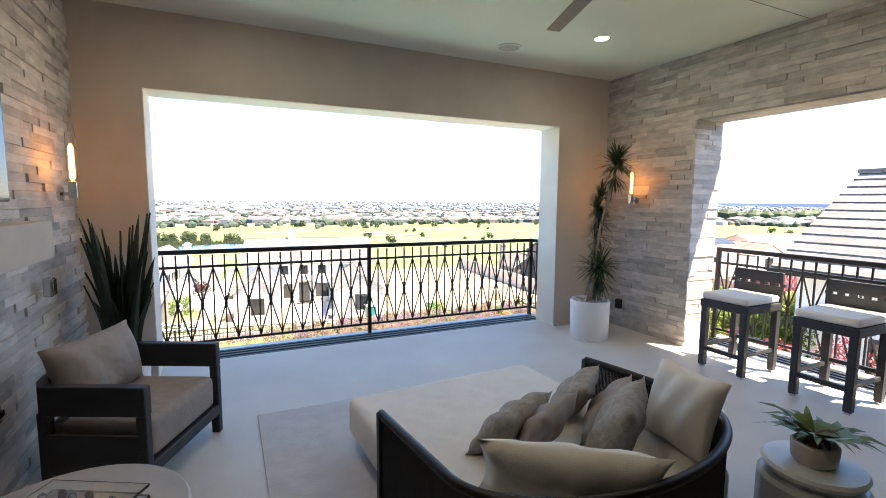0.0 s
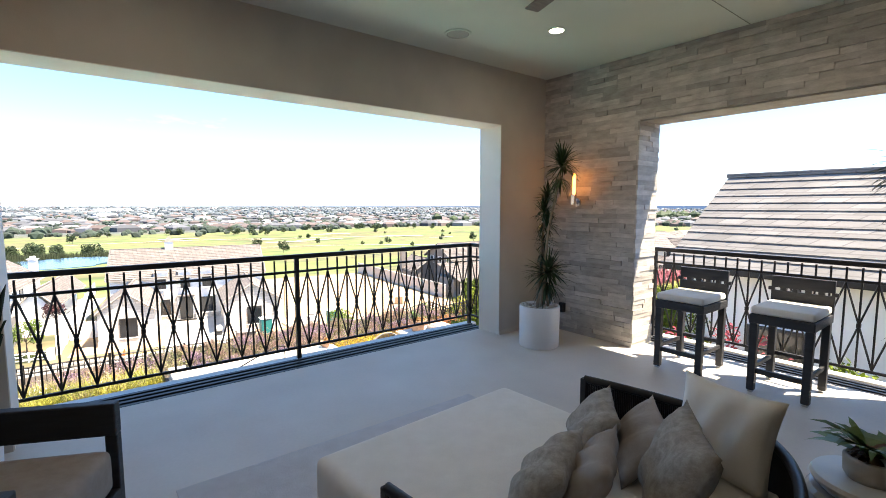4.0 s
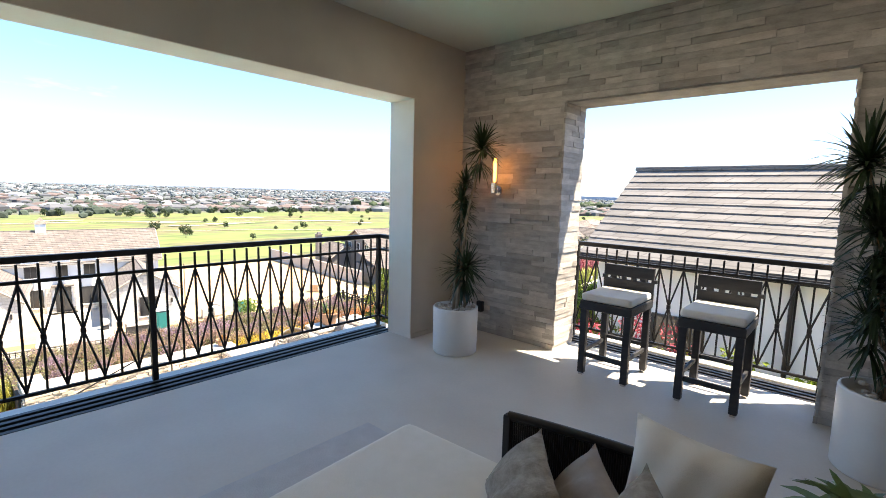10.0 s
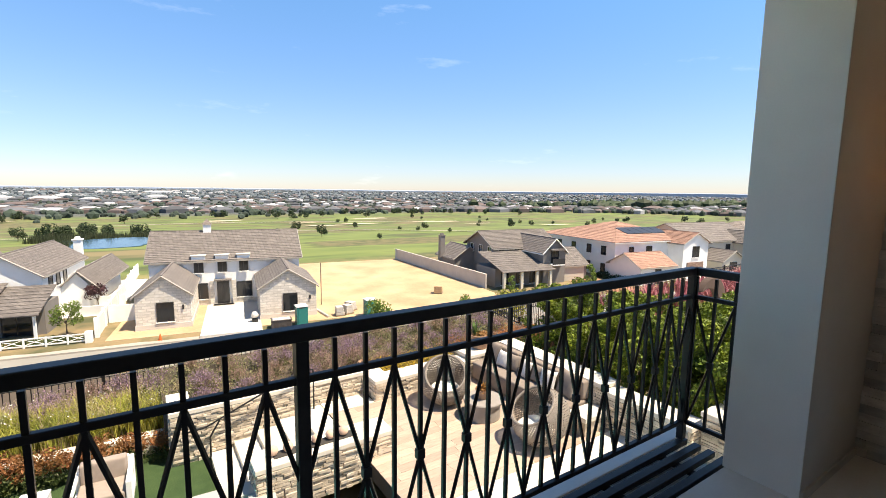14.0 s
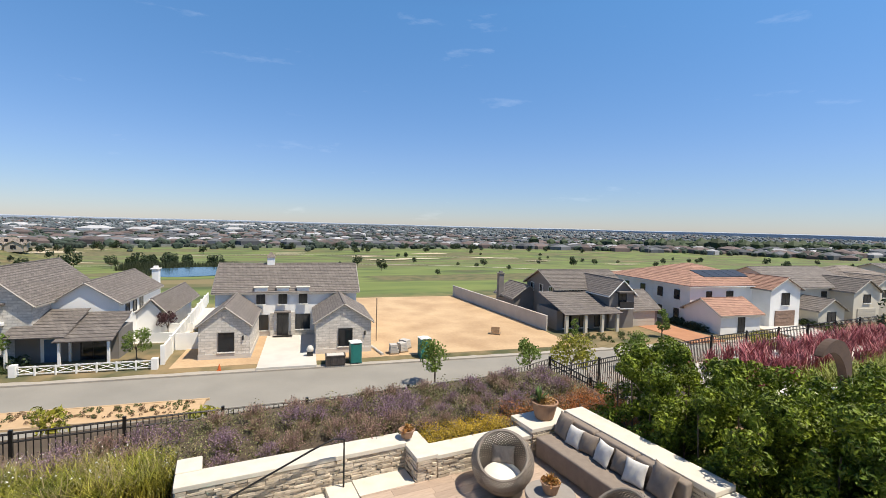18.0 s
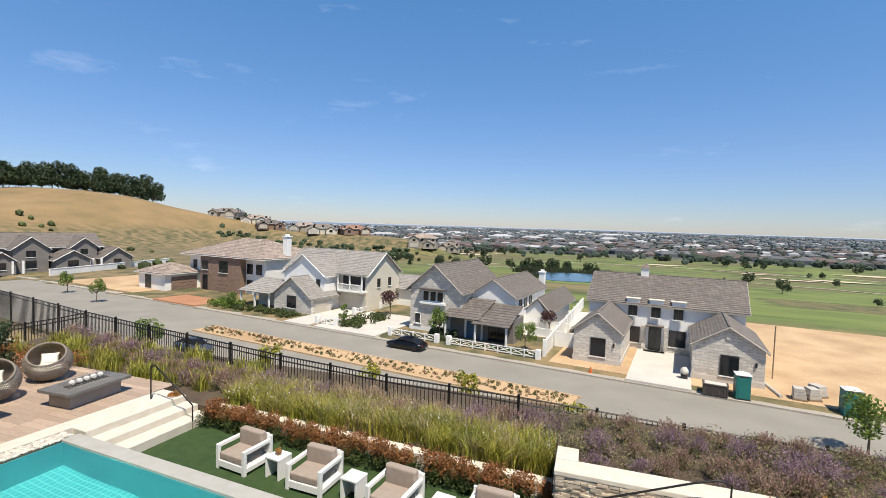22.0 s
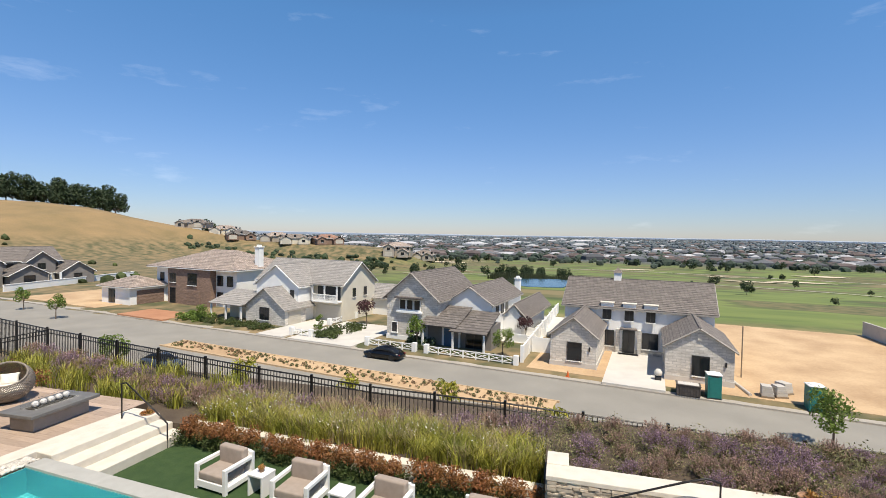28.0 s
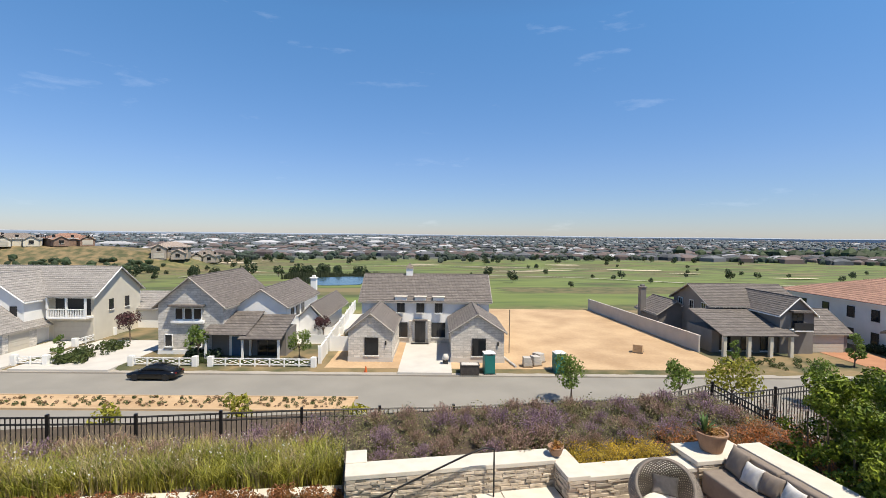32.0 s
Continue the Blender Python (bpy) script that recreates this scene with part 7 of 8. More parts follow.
def grass(n, x0, x1, y0, y1, z, h, lean, width, material, name, label, seed, zf=None):
    """Arching grass blades over a bed, gathered in tufts."""
    rs = np.random.RandomState(seed)
    tufts = max(1, n // 40)
    tx, ty = rs.uniform(x0, x1, tufts), rs.uniform(y0, y1, tufts)
    i = rs.randint(0, tufts, n)
    x, y = tx[i] + rs.normal(0, 0.10, n), ty[i] + rs.normal(0, 0.10, n)
    a = rs.uniform(0, 6.283, n)
    hh = h * rs.uniform(0.55, 1.1, n)
    ln = lean * rs.uniform(0.2, 1.0, n) * hh
    s = np.stack([-np.sin(a), np.cos(a), 0 * a], 1) * (width * rs.uniform(0.6, 1.2, n))[:, None]
    d = np.stack([np.cos(a), np.sin(a), 0 * a], 1)
    p0 = np.stack([x, y, np.full(n, z) if zf is None else zf(x, y)], 1)
    p1 = p0 + d * (ln * 0.25)[:, None] + np.array([0, 0, 1]) * (hh * 0.6)[:, None]
    p2 = p0 + d * ln[:, None] + np.array([0, 0, 1]) * hh[:, None]
    v = np.stack([p0 - s, p0 + s, p1 + s * 0.8, p1 - s * 0.8, p2], 1).reshape(-1, 3)
    k = 5 * np.arange(n)
    f = np.stack([k, k + 1, k + 2, k + 3], 1).tolist() + np.stack([k + 3, k + 2, k + 4], 1).tolist()
    return solo(name, raw(name, v.tolist(), f, material), material, label, kind="stuff")


LG = mat("meadow_grass", (0.21, 0.24, 0.03), (0.42, 0.37, 0.07), 1.5, 0.55, 0, vary=0.65, thin=0.35)
DRYG = mat("dry_grass", (0.42, 0.34, 0.18), (0.32, 0.26, 0.13), 1.5, 0.7, 0, vary=0.35, thin=0.3)
LAV = mat("lavender_flower", (0.36, 0.235, 0.32), (0.27, 0.18, 0.22), 2, 0.8, 0, vary=0.65, thin=0.3)
LAVG = mat("lavender_stem", (0.22, 0.20, 0.09), (0.34, 0.23, 0.16), 2, 0.8, 0, vary=0.65, thin=0.3)
YELG = mat("yellow_groundcover", (0.55, 0.37, 0.03), (0.42, 0.31, 0.04), 2, 0.7, 0, vary=0.3, thin=0.3)
ORG = mat("orange_groundcover", (0.46, 0.17, 0.06), (0.34, 0.16, 0.05), 2, 0.7, 0, vary=0.35, thin=0.3)
REDB = mat("red_brown_hedge", (0.34, 0.12, 0.045), (0.20, 0.12, 0.035), 2, 0.6, 0, vary=0.4, thin=0.3)
HEDGE = mat("hedge_leaf", (0.055, 0.095, 0.010), (0.22, 0.27, 0.025), 2.2, 0.5, 0, vary=0.6, thin=0.08, spec=0.25)
SAGE = mat("sage_leaf", (0.17, 0.185, 0.075), (0.27, 0.235, 0.12), 3, 0.8, 0, vary=0.65, thin=0.3)
WHITEF = mat("white_flower", (0.8, 0.8, 0.75), None, 3, 0.7, 0)

# raised beds and their walls
slab("bed_low", -18.4, 15.9, -4.6, 2.0, 19.6, -3.42, SOIL, "soil of the long planting bed", 0)
slab("bed_high", 2.0, 15.0, -4.6, 12.3, 18.1, -2.95, SOIL, "soil of the raised lavender bed", 0)
slab("low_wall", -7.2, 16.02, LAW - 0.2, 1.95, 16.3, -3.38, LIMESTONE, "low pale stone wall behind the lawn", askew=True)


def stone_wall(name, x0, y0, x1, y1, z0, z1, label, cap=0.09, over=0.03, n_row=0.055, seed=1):
    """Masonry wall of uneven stones with a pale cap."""
    rnd = random.Random(seed)
    w = thing(name, pose(0, 0, 0), label, "wall", kind="structure")
    part("core", bx(x0 + 0.03, y0 + 0.03, z0, x1 - 0.03, y1 - 0.03, z1 - cap), STONE, w)
    for axis, c, s in (("x", y0, -1), ("x", y1, 1), ("y", x0, -1), ("y", x1, 1)):
        a0, a1 = (x0, x1) if axis == "x" else (y0, y1)
        V, Fc, count = [], [], 0
        z = z0
        while z < z1 - cap - 0.01:
            h = min(n_row * rnd.uniform(0.7, 1.25), z1 - cap - z)
            a = a0
            while a < a1 - 0.01:
                ln = min(rnd.uniform(0.08, 0.30), a1 - a)
                o = rnd.uniform(0.0, 0.04)
                g = 0.004
                P = []
                for d in (0.05, -o):
                    for q in (z + g, z + h - g):
                        for p in (a + g, a + ln - g):
                            j = (rnd.uniform(-0.006, 0.006), rnd.uniform(-0.006, 0.006))
                            e = c - s * d
                            P.append((p + j[0], e, q + j[1]) if axis == "x" else (e, p + j[0], q + j[1]))
                k = len(V)
                V += P
                Fc += [tuple(k + i for i in f) for f in ((4, 5, 7, 6), (0, 1, 5, 4), (2, 6, 7, 3), (0, 4, 6, 2), (1, 3, 7, 5))]
                a += ln
            z += h
        o = part("stones", raw("stones", V, Fc, STONE), STONE, w)
        o["kind"] = "stuff"
    part("cap", bx(x0 - over, y0 - over, z1 - cap, x1 + over, y1 + over, z1, 0.012), LIMESTONE, w, "smooth pale stone cap")
    return w


stone_wall("garden_wall", 2.08, 14.62, 6.0, 15.05, LAW, -2.68, "stone veneer garden wall with a pale cap", seed=2)
stone_wall("wall_pier", 2.08, 15.06, 2.42, 15.5, LAW, -2.66, "stone pier at the garden wall's end", seed=3)
stone_wall("seat_wall", 6.03, 14.05, 6.42, 15.05, PAT, -2.72, "stone seat wall with a pale cap", seed=4)
stone_wall("seat_wall", 6.45, 14.05, 8.6, 14.50, PAT, -2.75, "stone seat wall with a pale cap", seed=5)
stone_wall("seat_wall", 8.63, 14.02, 9.9, 14.75, PAT, -2.62, "wide corner of the pale seat wall", seed=6)
stone_wall("patio_wall", 9.5, 10.65, 9.95, 14.0, PAT, -2.35, "pale capped patio wall behind the sofa", seed=7)
stone_wall("patio_wall", 9.5, 8.85, 9.95, 10.62, PAT - 0.4, -2.45, "pale capped wall beside the spa", seed=8)
stone_wall("wall_pier", 9.75, 7.4, 10.75, 8.8, PAT - 0.4, -2.2, "broad pale capped pier beside the spa", seed=9)
stone_wall("fire_trough_wall", 3.1, 12.08, 5.42, 12.61, PAT - 0.4, -2.78, "low pale stone fire bench", seed=10)
slab("fire_trough", 3.4, 12.23, -2.779, 4.82, 12.43, -2.765, DARK, "dark gravel-filled fire trough", 0)
BALL = mat("terracotta_ball", (0.62, 0.44, 0.33), (0.52, 0.36, 0.27), 6, 0.8, 0.15)
for k in range(6):
    bm = B()
    bmesh.ops.create_uvsphere(bm, u_segments=16, v_segments=10, radius=0.085)
    solo("fire_ball", bm, BALL, "smooth terracotta ball in the fire trough", "ball", "fire trough balls", smooth=True, m=pose(3.41 + 0.24 * k, 12.34, -2.685))

# handrails
for pts in (((4.75, 14.45, PAT), (4.75, 14.45, PAT + 0.88), (4.55, 14.45, PAT + 0.92), (4.2, 14.45, PAT + 0.80), (2.65, 14.45, LAW + 0.72), (2.35, 14.45, LAW + 0.7)), ((2.72, 14.45, LAW), (2.72, 14.45, LAW + 0.5), (2.9, 14.45, LAW + 0.8))):
    cu = bpy.data.curves.new("handrail", "CURVE")
    cu.dimensions, cu.bevel_depth, cu.bevel_resolution = "3D", 0.018, 2
    sp = cu.splines.new("POLY")
    sp.points.add(len(pts) - 1)
    for p, q in zip(sp.points, pts):
        p.co = (*q, 1)
    cu.materials.append(IRON)
    tagged(new("handrail", cu), "slim black iron handrail beside the patio steps", "handrail", "stair handrails")
for pts in (((-8.3, 15.3, PAT), (-8.3, 15.3, PAT + 0.88), (-8.15, 15.3, PAT + 0.92), (-7.1, 15.3, LAW + 0.75), (-6.9, 15.3, LAW + 0.6), (-6.9, 15.3, LAW)),):
    cu = bpy.data.curves.new("handrail", "CURVE")
    cu.dimensions, cu.bevel_depth, cu.bevel_resolution = "3D", 0.018, 2
    sp = cu.splines.new("POLY")
    sp.points.add(len(pts) - 1)
    for p, q in zip(sp.points, pts):
        p.co = (*q, 1)
    cu.materials.append(IRON)
    tagged(new("handrail", cu), "slim black iron handrail beside the deck steps", "handrail", "stair handrails")

# planting
ASKEW_THINGS.append(grass(17000, -7.0, 1.9, 16.34, 17.6, -3.45, 0.52, 1.0, 0.012, LG, "meadow_grass", "arching light green grass in the bed", 1))
ASKEW_THINGS.append(grass(5000, -7.0, 2.0, 16.4, 17.9, -3.45, 0.62, 0.9, 0.008, DRYG, "dry_grass", "dry straw-coloured grass stalks", 2))
grass(5000, -17.5, -7.0, 16.6, 19.0, -3.45, 0.6, 0.6, 0.013, LG, "meadow_grass", "arching light green grass in the bed", 3)


def flowers(n, x0, x1, y0, y1, z0, z1, size, material, label, seed, per=40):
    rs = np.random.RandomState(seed)
    t = max(1, n // per)
    c = np.stack([rs.uniform(x0, x1, t), rs.uniform(y0, y1, t), rs.uniform(z0, z1, t), np.full(t, 0.20)], 1)
    solo("flowers", raw("flowers", *leaf_cloud(n, [tuple(q) for q in c], size, seed), material), material, label, kind="stuff")


flowers(700, -7, 2.2, 16.0, 17.3, -3.1, -2.85, 0.022, WHITEF, "small white daisies above the grass", 3, 3)
flowers(17000, 1.7, 12.0, 15.6, 17.7, -2.93, -2.74, 0.026, SAGE, "grey-green low foliage between the lavender", 4)
flowers(5200, 6.5, 8.5, 14.62, 15.25, -2.9, -2.78, 0.022, YELG, "yellow ground cover behind the seat wall", 5)
flowers(3600, 8.6, 12.1, 14.85, 15.55, -2.85, -2.68, 0.026, ORG, "orange-red ground cover by the fence", 6)
flowers(4000, -16.5, -12.6, 14.9, 16.6, -3.1, -2.7, 0.04, REDB, "red-brown shrubs behind the egg chairs", 8)


def lavender_meshes(seed):
    """One round lavender bush: leaning stems, low grey foliage, flower spikes at the tips."""
    rs = np.random.RandomState(seed)
    n = 210
    az, el = rs.uniform(0, 6.283, n), np.radians(rs.uniform(28, 88, n))
    ln = rs.uniform(0.34, 0.62, n)
    d = np.stack([np.cos(az) * np.cos(el), np.sin(az) * np.cos(el), np.sin(el)], 1)
    base = rs.normal(0, 0.07, (n, 3)) * np.array([1, 1, 0])
    tip = base + d * ln[:, None] * np.array([0.95, 0.95, 1.0])
    sd = np.stack([-np.sin(az), np.cos(az), 0 * az], 1) * 0.005
    v = np.stack([base - sd, base + sd, tip + sd * 0.6, tip - sd * 0.6], 1).reshape(-1, 3)
    stems = raw("stem_tuft", v.tolist(), np.arange(4 * n).reshape(n, 4).tolist(), LAVG)
    q = np.repeat(tip, 9, 0) + rs.normal(0, 0.012, (9 * n, 3)) - np.repeat(d, 9, 0) * rs.uniform(0, 0.13, (9 * n, 1))
    s = 0.012 + 0.008 * rs.rand(9 * n, 1)
    a, b = rs.normal(size=(9 * n, 3)), rs.normal(size=(9 * n, 3))
    a /= np.linalg.norm(a, axis=1)[:, None]
    b = np.cross(a, b)
    b /= np.linalg.norm(b, axis=1)[:, None]
    v = np.stack([q - a * s, q + b * s * 0.6, q + a * s, q - b * s * 0.6], 1).reshape(-1, 3)
    blooms = raw("flower_head", v.tolist(), np.arange(36 * n).reshape(9 * n, 4).tolist(), LAV)
    leaves = raw("foliage", *leaf_cloud(650, [(rs.normal(0, 0.14), rs.normal(0, 0.14), 0.12 + 0.12 * rs.rand(), 0.14) for _ in range(8)], 0.028, seed), SAGE)
    return stems, blooms, leaves


MAUVE = mat("faded_lavender", (0.40, 0.25, 0.22), (0.30, 0.21, 0.15), 3, 0.8, 0, vary=0.4, thin=0.3)
LB = [lavender_meshes(50 + k) for k in range(4)]
rnd = random.Random(41)


def lavender(x, y, z, s):
    faded = rnd.random() < 0.55
    t = thing("lavender_bush", pose(x, y, z, rz=rnd.uniform(0, 360)) @ Matrix.Scale(s, 4), "lavender bush with faded brownish-mauve spikes" if faded else "lavender bush with purple flower spikes", "lavender", "lavender bushes")
    k = rnd.randrange(4)
    for nm, me in zip(("stem_tuft", "flower_head", "foliage"), LB[k]):
        o = part(nm, me, LAV, t)
        if nm == "flower_head" and faded:
            o.material_slots[0].link = "OBJECT"
            o.material_slots[0].material = MAUVE


for k in range(14):
    for j in range(4):
        x = 2.8 + 0.68 * k + rnd.uniform(-0.2, 0.2)
        lavender(x, 15.45 + 0.62 * j + rnd.uniform(-0.18, 0.18), -2.96, rnd.uniform(0.65, 1.1) * (0.85 if x < 7.0 else 0.74))
for k in range(19):
    for j in range(2):
        lavender(-9.4 + 0.62 * k + rnd.uniform(-0.2, 0.2), 17.05 + 0.6 * j + rnd.uniform(-0.15, 0.15), -3.45, rnd.uniform(0.65, 1.15))


for k in range(16):
    lavender(-17.0 + 0.55 * k + rnd.uniform(-0.2, 0.2), 19.2 - 0.13 * k + rnd.uniform(-0.3, 0.2), -3.45, rnd.uniform(0.8, 1.25))


def shrub_meshes(seed):
    """A round shrub: green leaves below, red-brown young leaves on top."""
    rs = random.Random(seed)
    low = [(rs.uniform(-0.24, 0.24), rs.uniform(-0.13, 0.13), rs.uniform(0.10, 0.26), 0.15) for _ in range(12)]
    top = [(rs.uniform(-0.26, 0.26), rs.uniform(-0.13, 0.13), rs.uniform(0.30, 0.50), rs.uniform(0.09, 0.15)) for _ in range(14)]
    return raw("lower_foliage", *leaf_cloud(900, low, 0.03, seed), BUSHLEAF), raw("red_foliage", *leaf_cloud(1100, top, 0.028, seed + 1), REDB)


SB = [shrub_meshes(80 + k) for k in range(3)]
for k in range(15):
    t = thing("red_shrub", ASKEW @ pose(-6.75 + 0.62 * k + rnd.uniform(-0.08, 0.08), 15.74, LAW, rz=rnd.uniform(-15, 15) + 180 * (k % 2)) @ Matrix.Scale(rnd.uniform(0.92, 1.18), 4), "round shrub with red-brown young leaves behind the lawn", "shrub", "red-brown shrubs")
    for nm, me in zip(("lower_foliage", "red_foliage"), SB[k % 3]):
        part(nm, me, REDB, t)


slab("bed_side", 9.97, 13.25, -4.6, 12.38, 14.98, -3.02, SOIL, "soil of the small side bed", 0)
flowers(6500, 10.1, 12.3, 13.4, 15.1, -3.0, -2.82, 0.026, ORG, "orange-red ground cover by the fence", 16)
grass(4500, 12.6, 22.0, 15.0, 18.6, -4.3, 0.9, 0.5, 0.008, LAVG, "lavender_slope", "brownish lavender stems on the slope beyond the fence", 17)
flowers(7000, 12.6, 22.0, 15.0, 18.6, -3.75, -3.4, 0.026, MAUVE, "faded mauve flowers on the slope beyond the fence", 18)


def hedge(x0, x1, y0, y1, z0, z1, n, size, material, label, seed):
    """A tall uneven hedge of many leafy clumps around dark inner stems."""
    rnd = random.Random(seed)
    h = thing("hedge", pose(0, 0, 0), label, "hedge")
    cl = []
    nx, ny = max(1, round((x1 - x0) / 0.8)), max(1, round((y1 - y0) / 0.8))
    for i in range(nx * ny):
        cx, cy = x0 + (x1 - x0) * (i % nx + rnd.uniform(0.3, 0.7)) / nx, y0 + (y1 - y0) * (i // nx + rnd.uniform(0.25, 0.75)) / ny
        top, wide = z1 - rnd.uniform(0.0, 0.4), rnd.uniform(0.6, 0.9)
        for j in range(34):
            f, a = rnd.random() ** 0.8, rnd.uniform(0, 6.283)
            r = wide * math.sqrt(max(0.0, 1 - f ** 2.2)) * rnd.uniform(0.55, 1.05)
            cl.append((cx + r * math.cos(a), cy + r * math.sin(a), z0 + (top - z0) * f, rnd.uniform(0.10, 0.24)))
    part("foliage", raw("foliage", *leaf_cloud(n, cl, size, seed), material), material, h)
    bm = B()
    for k in range(26):
        x, y = rnd.uniform(x0 + 0.2, x1 - 0.2), rnd.uniform(y0 + 0.2, y1 - 0.2)
        bar(bm, (x, y, z0 - 0.6), (x + rnd.uniform(-0.2, 0.2), y, z1 - 0.7), 0.03, 5, 0.012)
    part("stem", bm, BARK, h)


hedge(10.35, 12.9, 8.3, 14.1, -3.2, -0.95, 110000, 0.042, HEDGE, "tall dense bright green hedge beside the patio", 1)
hedge(12.9, 17.5, 6.5, 11.6, -3.4, -1.2, 80000, 0.05, HEDGE, "dense bright green hedge beyond the patio", 2)
hedge(-15.8, -14.2, 5.5, 10.0, -3.3, -1.5, 12000, 0.06, DARKTREE, "dark green hedge behind the grill", 3)
hedge(-15.6, -13.9, 13.2, 15.2, -3.3, -1.1, 9000, 0.06, DARKTREE, "dark green shrubs beside the television wall", 4)


# metal fence
def fence_run(pts, h, label, picked):
    """Black picket fence through (x, y, top) points; single pickets only where picked."""
    f = thing("metal_fence", pose(0, 0, 0), label, "fence")
    pk = mesh(bx(-0.009, -0.009, 0, 0.009, 0.009, h), "picket", IRON)
    po = mesh(bx(-0.034, -0.034, -0.3, 0.034, 0.034, h + 0.06, 0.006), "post", IRON)
    V, Fc = [], []
    for a, b in zip(pts, pts[1:]):
        a, b = Vector(a), Vector(b)
        n = max(1, round((b - a).length / 2.4))
        for k in range(n):
            p, q = a.lerp(b, k / n), a.lerp(b, (k + 1) / n)
            o = part("post", po, IRON, f)
            o.location = (p.x, p.y, p.z - h)
            for dz in (0.0, -0.16, -h + 0.12):
                bm = B()
                bar(bm, (p.x, p.y, p.z + dz - 0.02), (q.x, q.y, q.z + dz - 0.02), 0.023, 4)
                part("rail", bm, IRON, f)
            m = max(2, round((q - p).length / 0.115))
            for i in range(1, m):
                c = p.lerp(q, i / m)
                if picked(c.x):
                    o = part("picket", pk, IRON, f)
                    o.location = (c.x, c.y, c.z - h)
                else:
                    k0 = len(V)
                    V += [(c.x + d, c.y + g, c.z - h + e) for e in (0, h) for d, g in ((-0.009, -0.009), (0.009, -0.009), (0.009, 0.009), (-0.009, 0.009))]
                    Fc += [tuple(k0 + j for j in g) for g in ((0, 1, 5, 4), (1, 2, 6, 5), (2, 3, 7, 6), (3, 0, 4, 7), (4, 5, 6, 7))]
    o = part("post", po, IRON, f)
    o.location = (pts[-1][0], pts[-1][1], pts[-1][2] - h)
    if V:
        o = part("picket_rest", raw("picket_rest", V, Fc, IRON), IRON, f)
        o["kind"] = "stuff"


fence_run([(-18.7, 20.7, -2.7), (-6.8, 18.6, -2.7), (-2.85, 18.1, -2.7), (0.9, 18.0, -2.71), (4.7, 18.0, -2.84), (10.2, 18.1, -2.93), (12.45, 18.15, -2.64)], 1.5, "black metal picket fence behind the planting beds", lambda x: x > -9.5)
fence_run([(12.45, 18.15, -2.64), (12.4, 14.4, -2.85)], 1.5, "black metal picket fence along the patio's side", lambda x: True)
fence_run([(-18.7, 20.7, -2.75), (-18.2, 13.5, -2.75), (-18.0, 8, -2.75)], 1.6, "black metal picket fence at the deck's side", lambda x: False)
fence_run([(-18.7, 20.7, -2.7), (-40, 24, -2.2), (-75, 27, -1.2)], 1.6, "black metal picket fence along the neighbouring slope", lambda x: False)
fence_run([(12.45, 18.15, -3.0), (22, 19.0, -2.9), (36, 18.4, -2.75), (52, 15.5, -2.6)], 1.5, "black metal picket fence behind the neighbouring pool", lambda x: False)


# ---- patio furniture ----
WICKER = mat("grey_wicker", (0.25, 0.215, 0.18), (0.18, 0.15, 0.125), 14, 0.75, 0.3)


def egg_chair(x, y, z, turn, cushion=FABRIC, tilt=34):
    """A woven open ball seat, tilted back, with seat pad and pillow."""
    e = thing("egg_chair", pose(x, y, z, rz=turn), "round woven wicker egg chair with a white pad and pillow", "chair", "wicker egg chairs")
    bm = B()
    R, nu, nv = 0.57, 52, 39
    t = Matrix.Translation((0, 0, 0.52)) @ Matrix.Rotation(radians(tilt), 4, "X")
    rows = []
    for j in range(nv):
        th = radians(50 + 124 * j / (nv - 1))
        rows.append([bm.verts.new(t @ Vector((R * math.sin(th) * math.cos(2 * math.pi * (i + 0.5 * (j % 2)) / nu), R * math.sin(th) * math.sin(2 * math.pi * (i + 0.5 * (j % 2)) / nu), 0.86 * R * math.cos(th)))) for i in range(nu)])
    for j in range(nv - 2):
        for i in range(nu):
            p, q = ((i - 1) % nu, i) if j % 2 == 0 else (i, (i + 1) % nu)
            bm.faces.new((rows[j][i], rows[j + 1][q], rows[j + 2][i], rows[j + 1][p]))
    for v in bm.verts:
        v.co.z = max(v.co.z, 0.015)
    bmesh.ops.wireframe(bm, faces=bm.faces, thickness=0.034, use_replace=True, use_even_offset=False, use_boundary=True)
    part("woven_shell", bm, WICKER, e, "open woven grey-brown wicker shell")
    bm = B()
    pts = [t @ Vector((R * math.sin(radians(50)) * math.cos(2 * math.pi * i / 36), R * math.sin(radians(50)) * math.sin(2 * math.pi * i / 36), 0.86 * R * math.cos(radians(50)))) for i in range(36)]
    for a, b in zip(pts, pts[1:] + pts[:1]):
        bar(bm, a, b, 0.028, 6)
    part("rim", bm, WICKER, e)
    bm = B()
    lathe(bm, [(0.0, 0.24), (0.30, 0.24), (0.35, 0.28), (0.35, 0.36), (0.30, 0.41), (0.0, 0.42)], 28, pose(0, -0.08, 0, 10, 0, 0))
    part("seat_pad", bm, CREAM, e, "round white seat pad", True)
    o = part("pillow", pillow(0.44, 0.34, 0.13), cushion, e, smooth=True)
    o.matrix_basis = pose(0, 0.10, 0.41, -28, 0, 0)


egg_chair(7.36, 13.22, PAT, -36, tilt=44)
egg_chair(7.93, 10.85, PAT, -98, tilt=38)
egg_chair(-11.7, 13.72, PAT, 60, CREAM)
egg_chair(-12.23, 15.3, PAT, 48, CREAM)

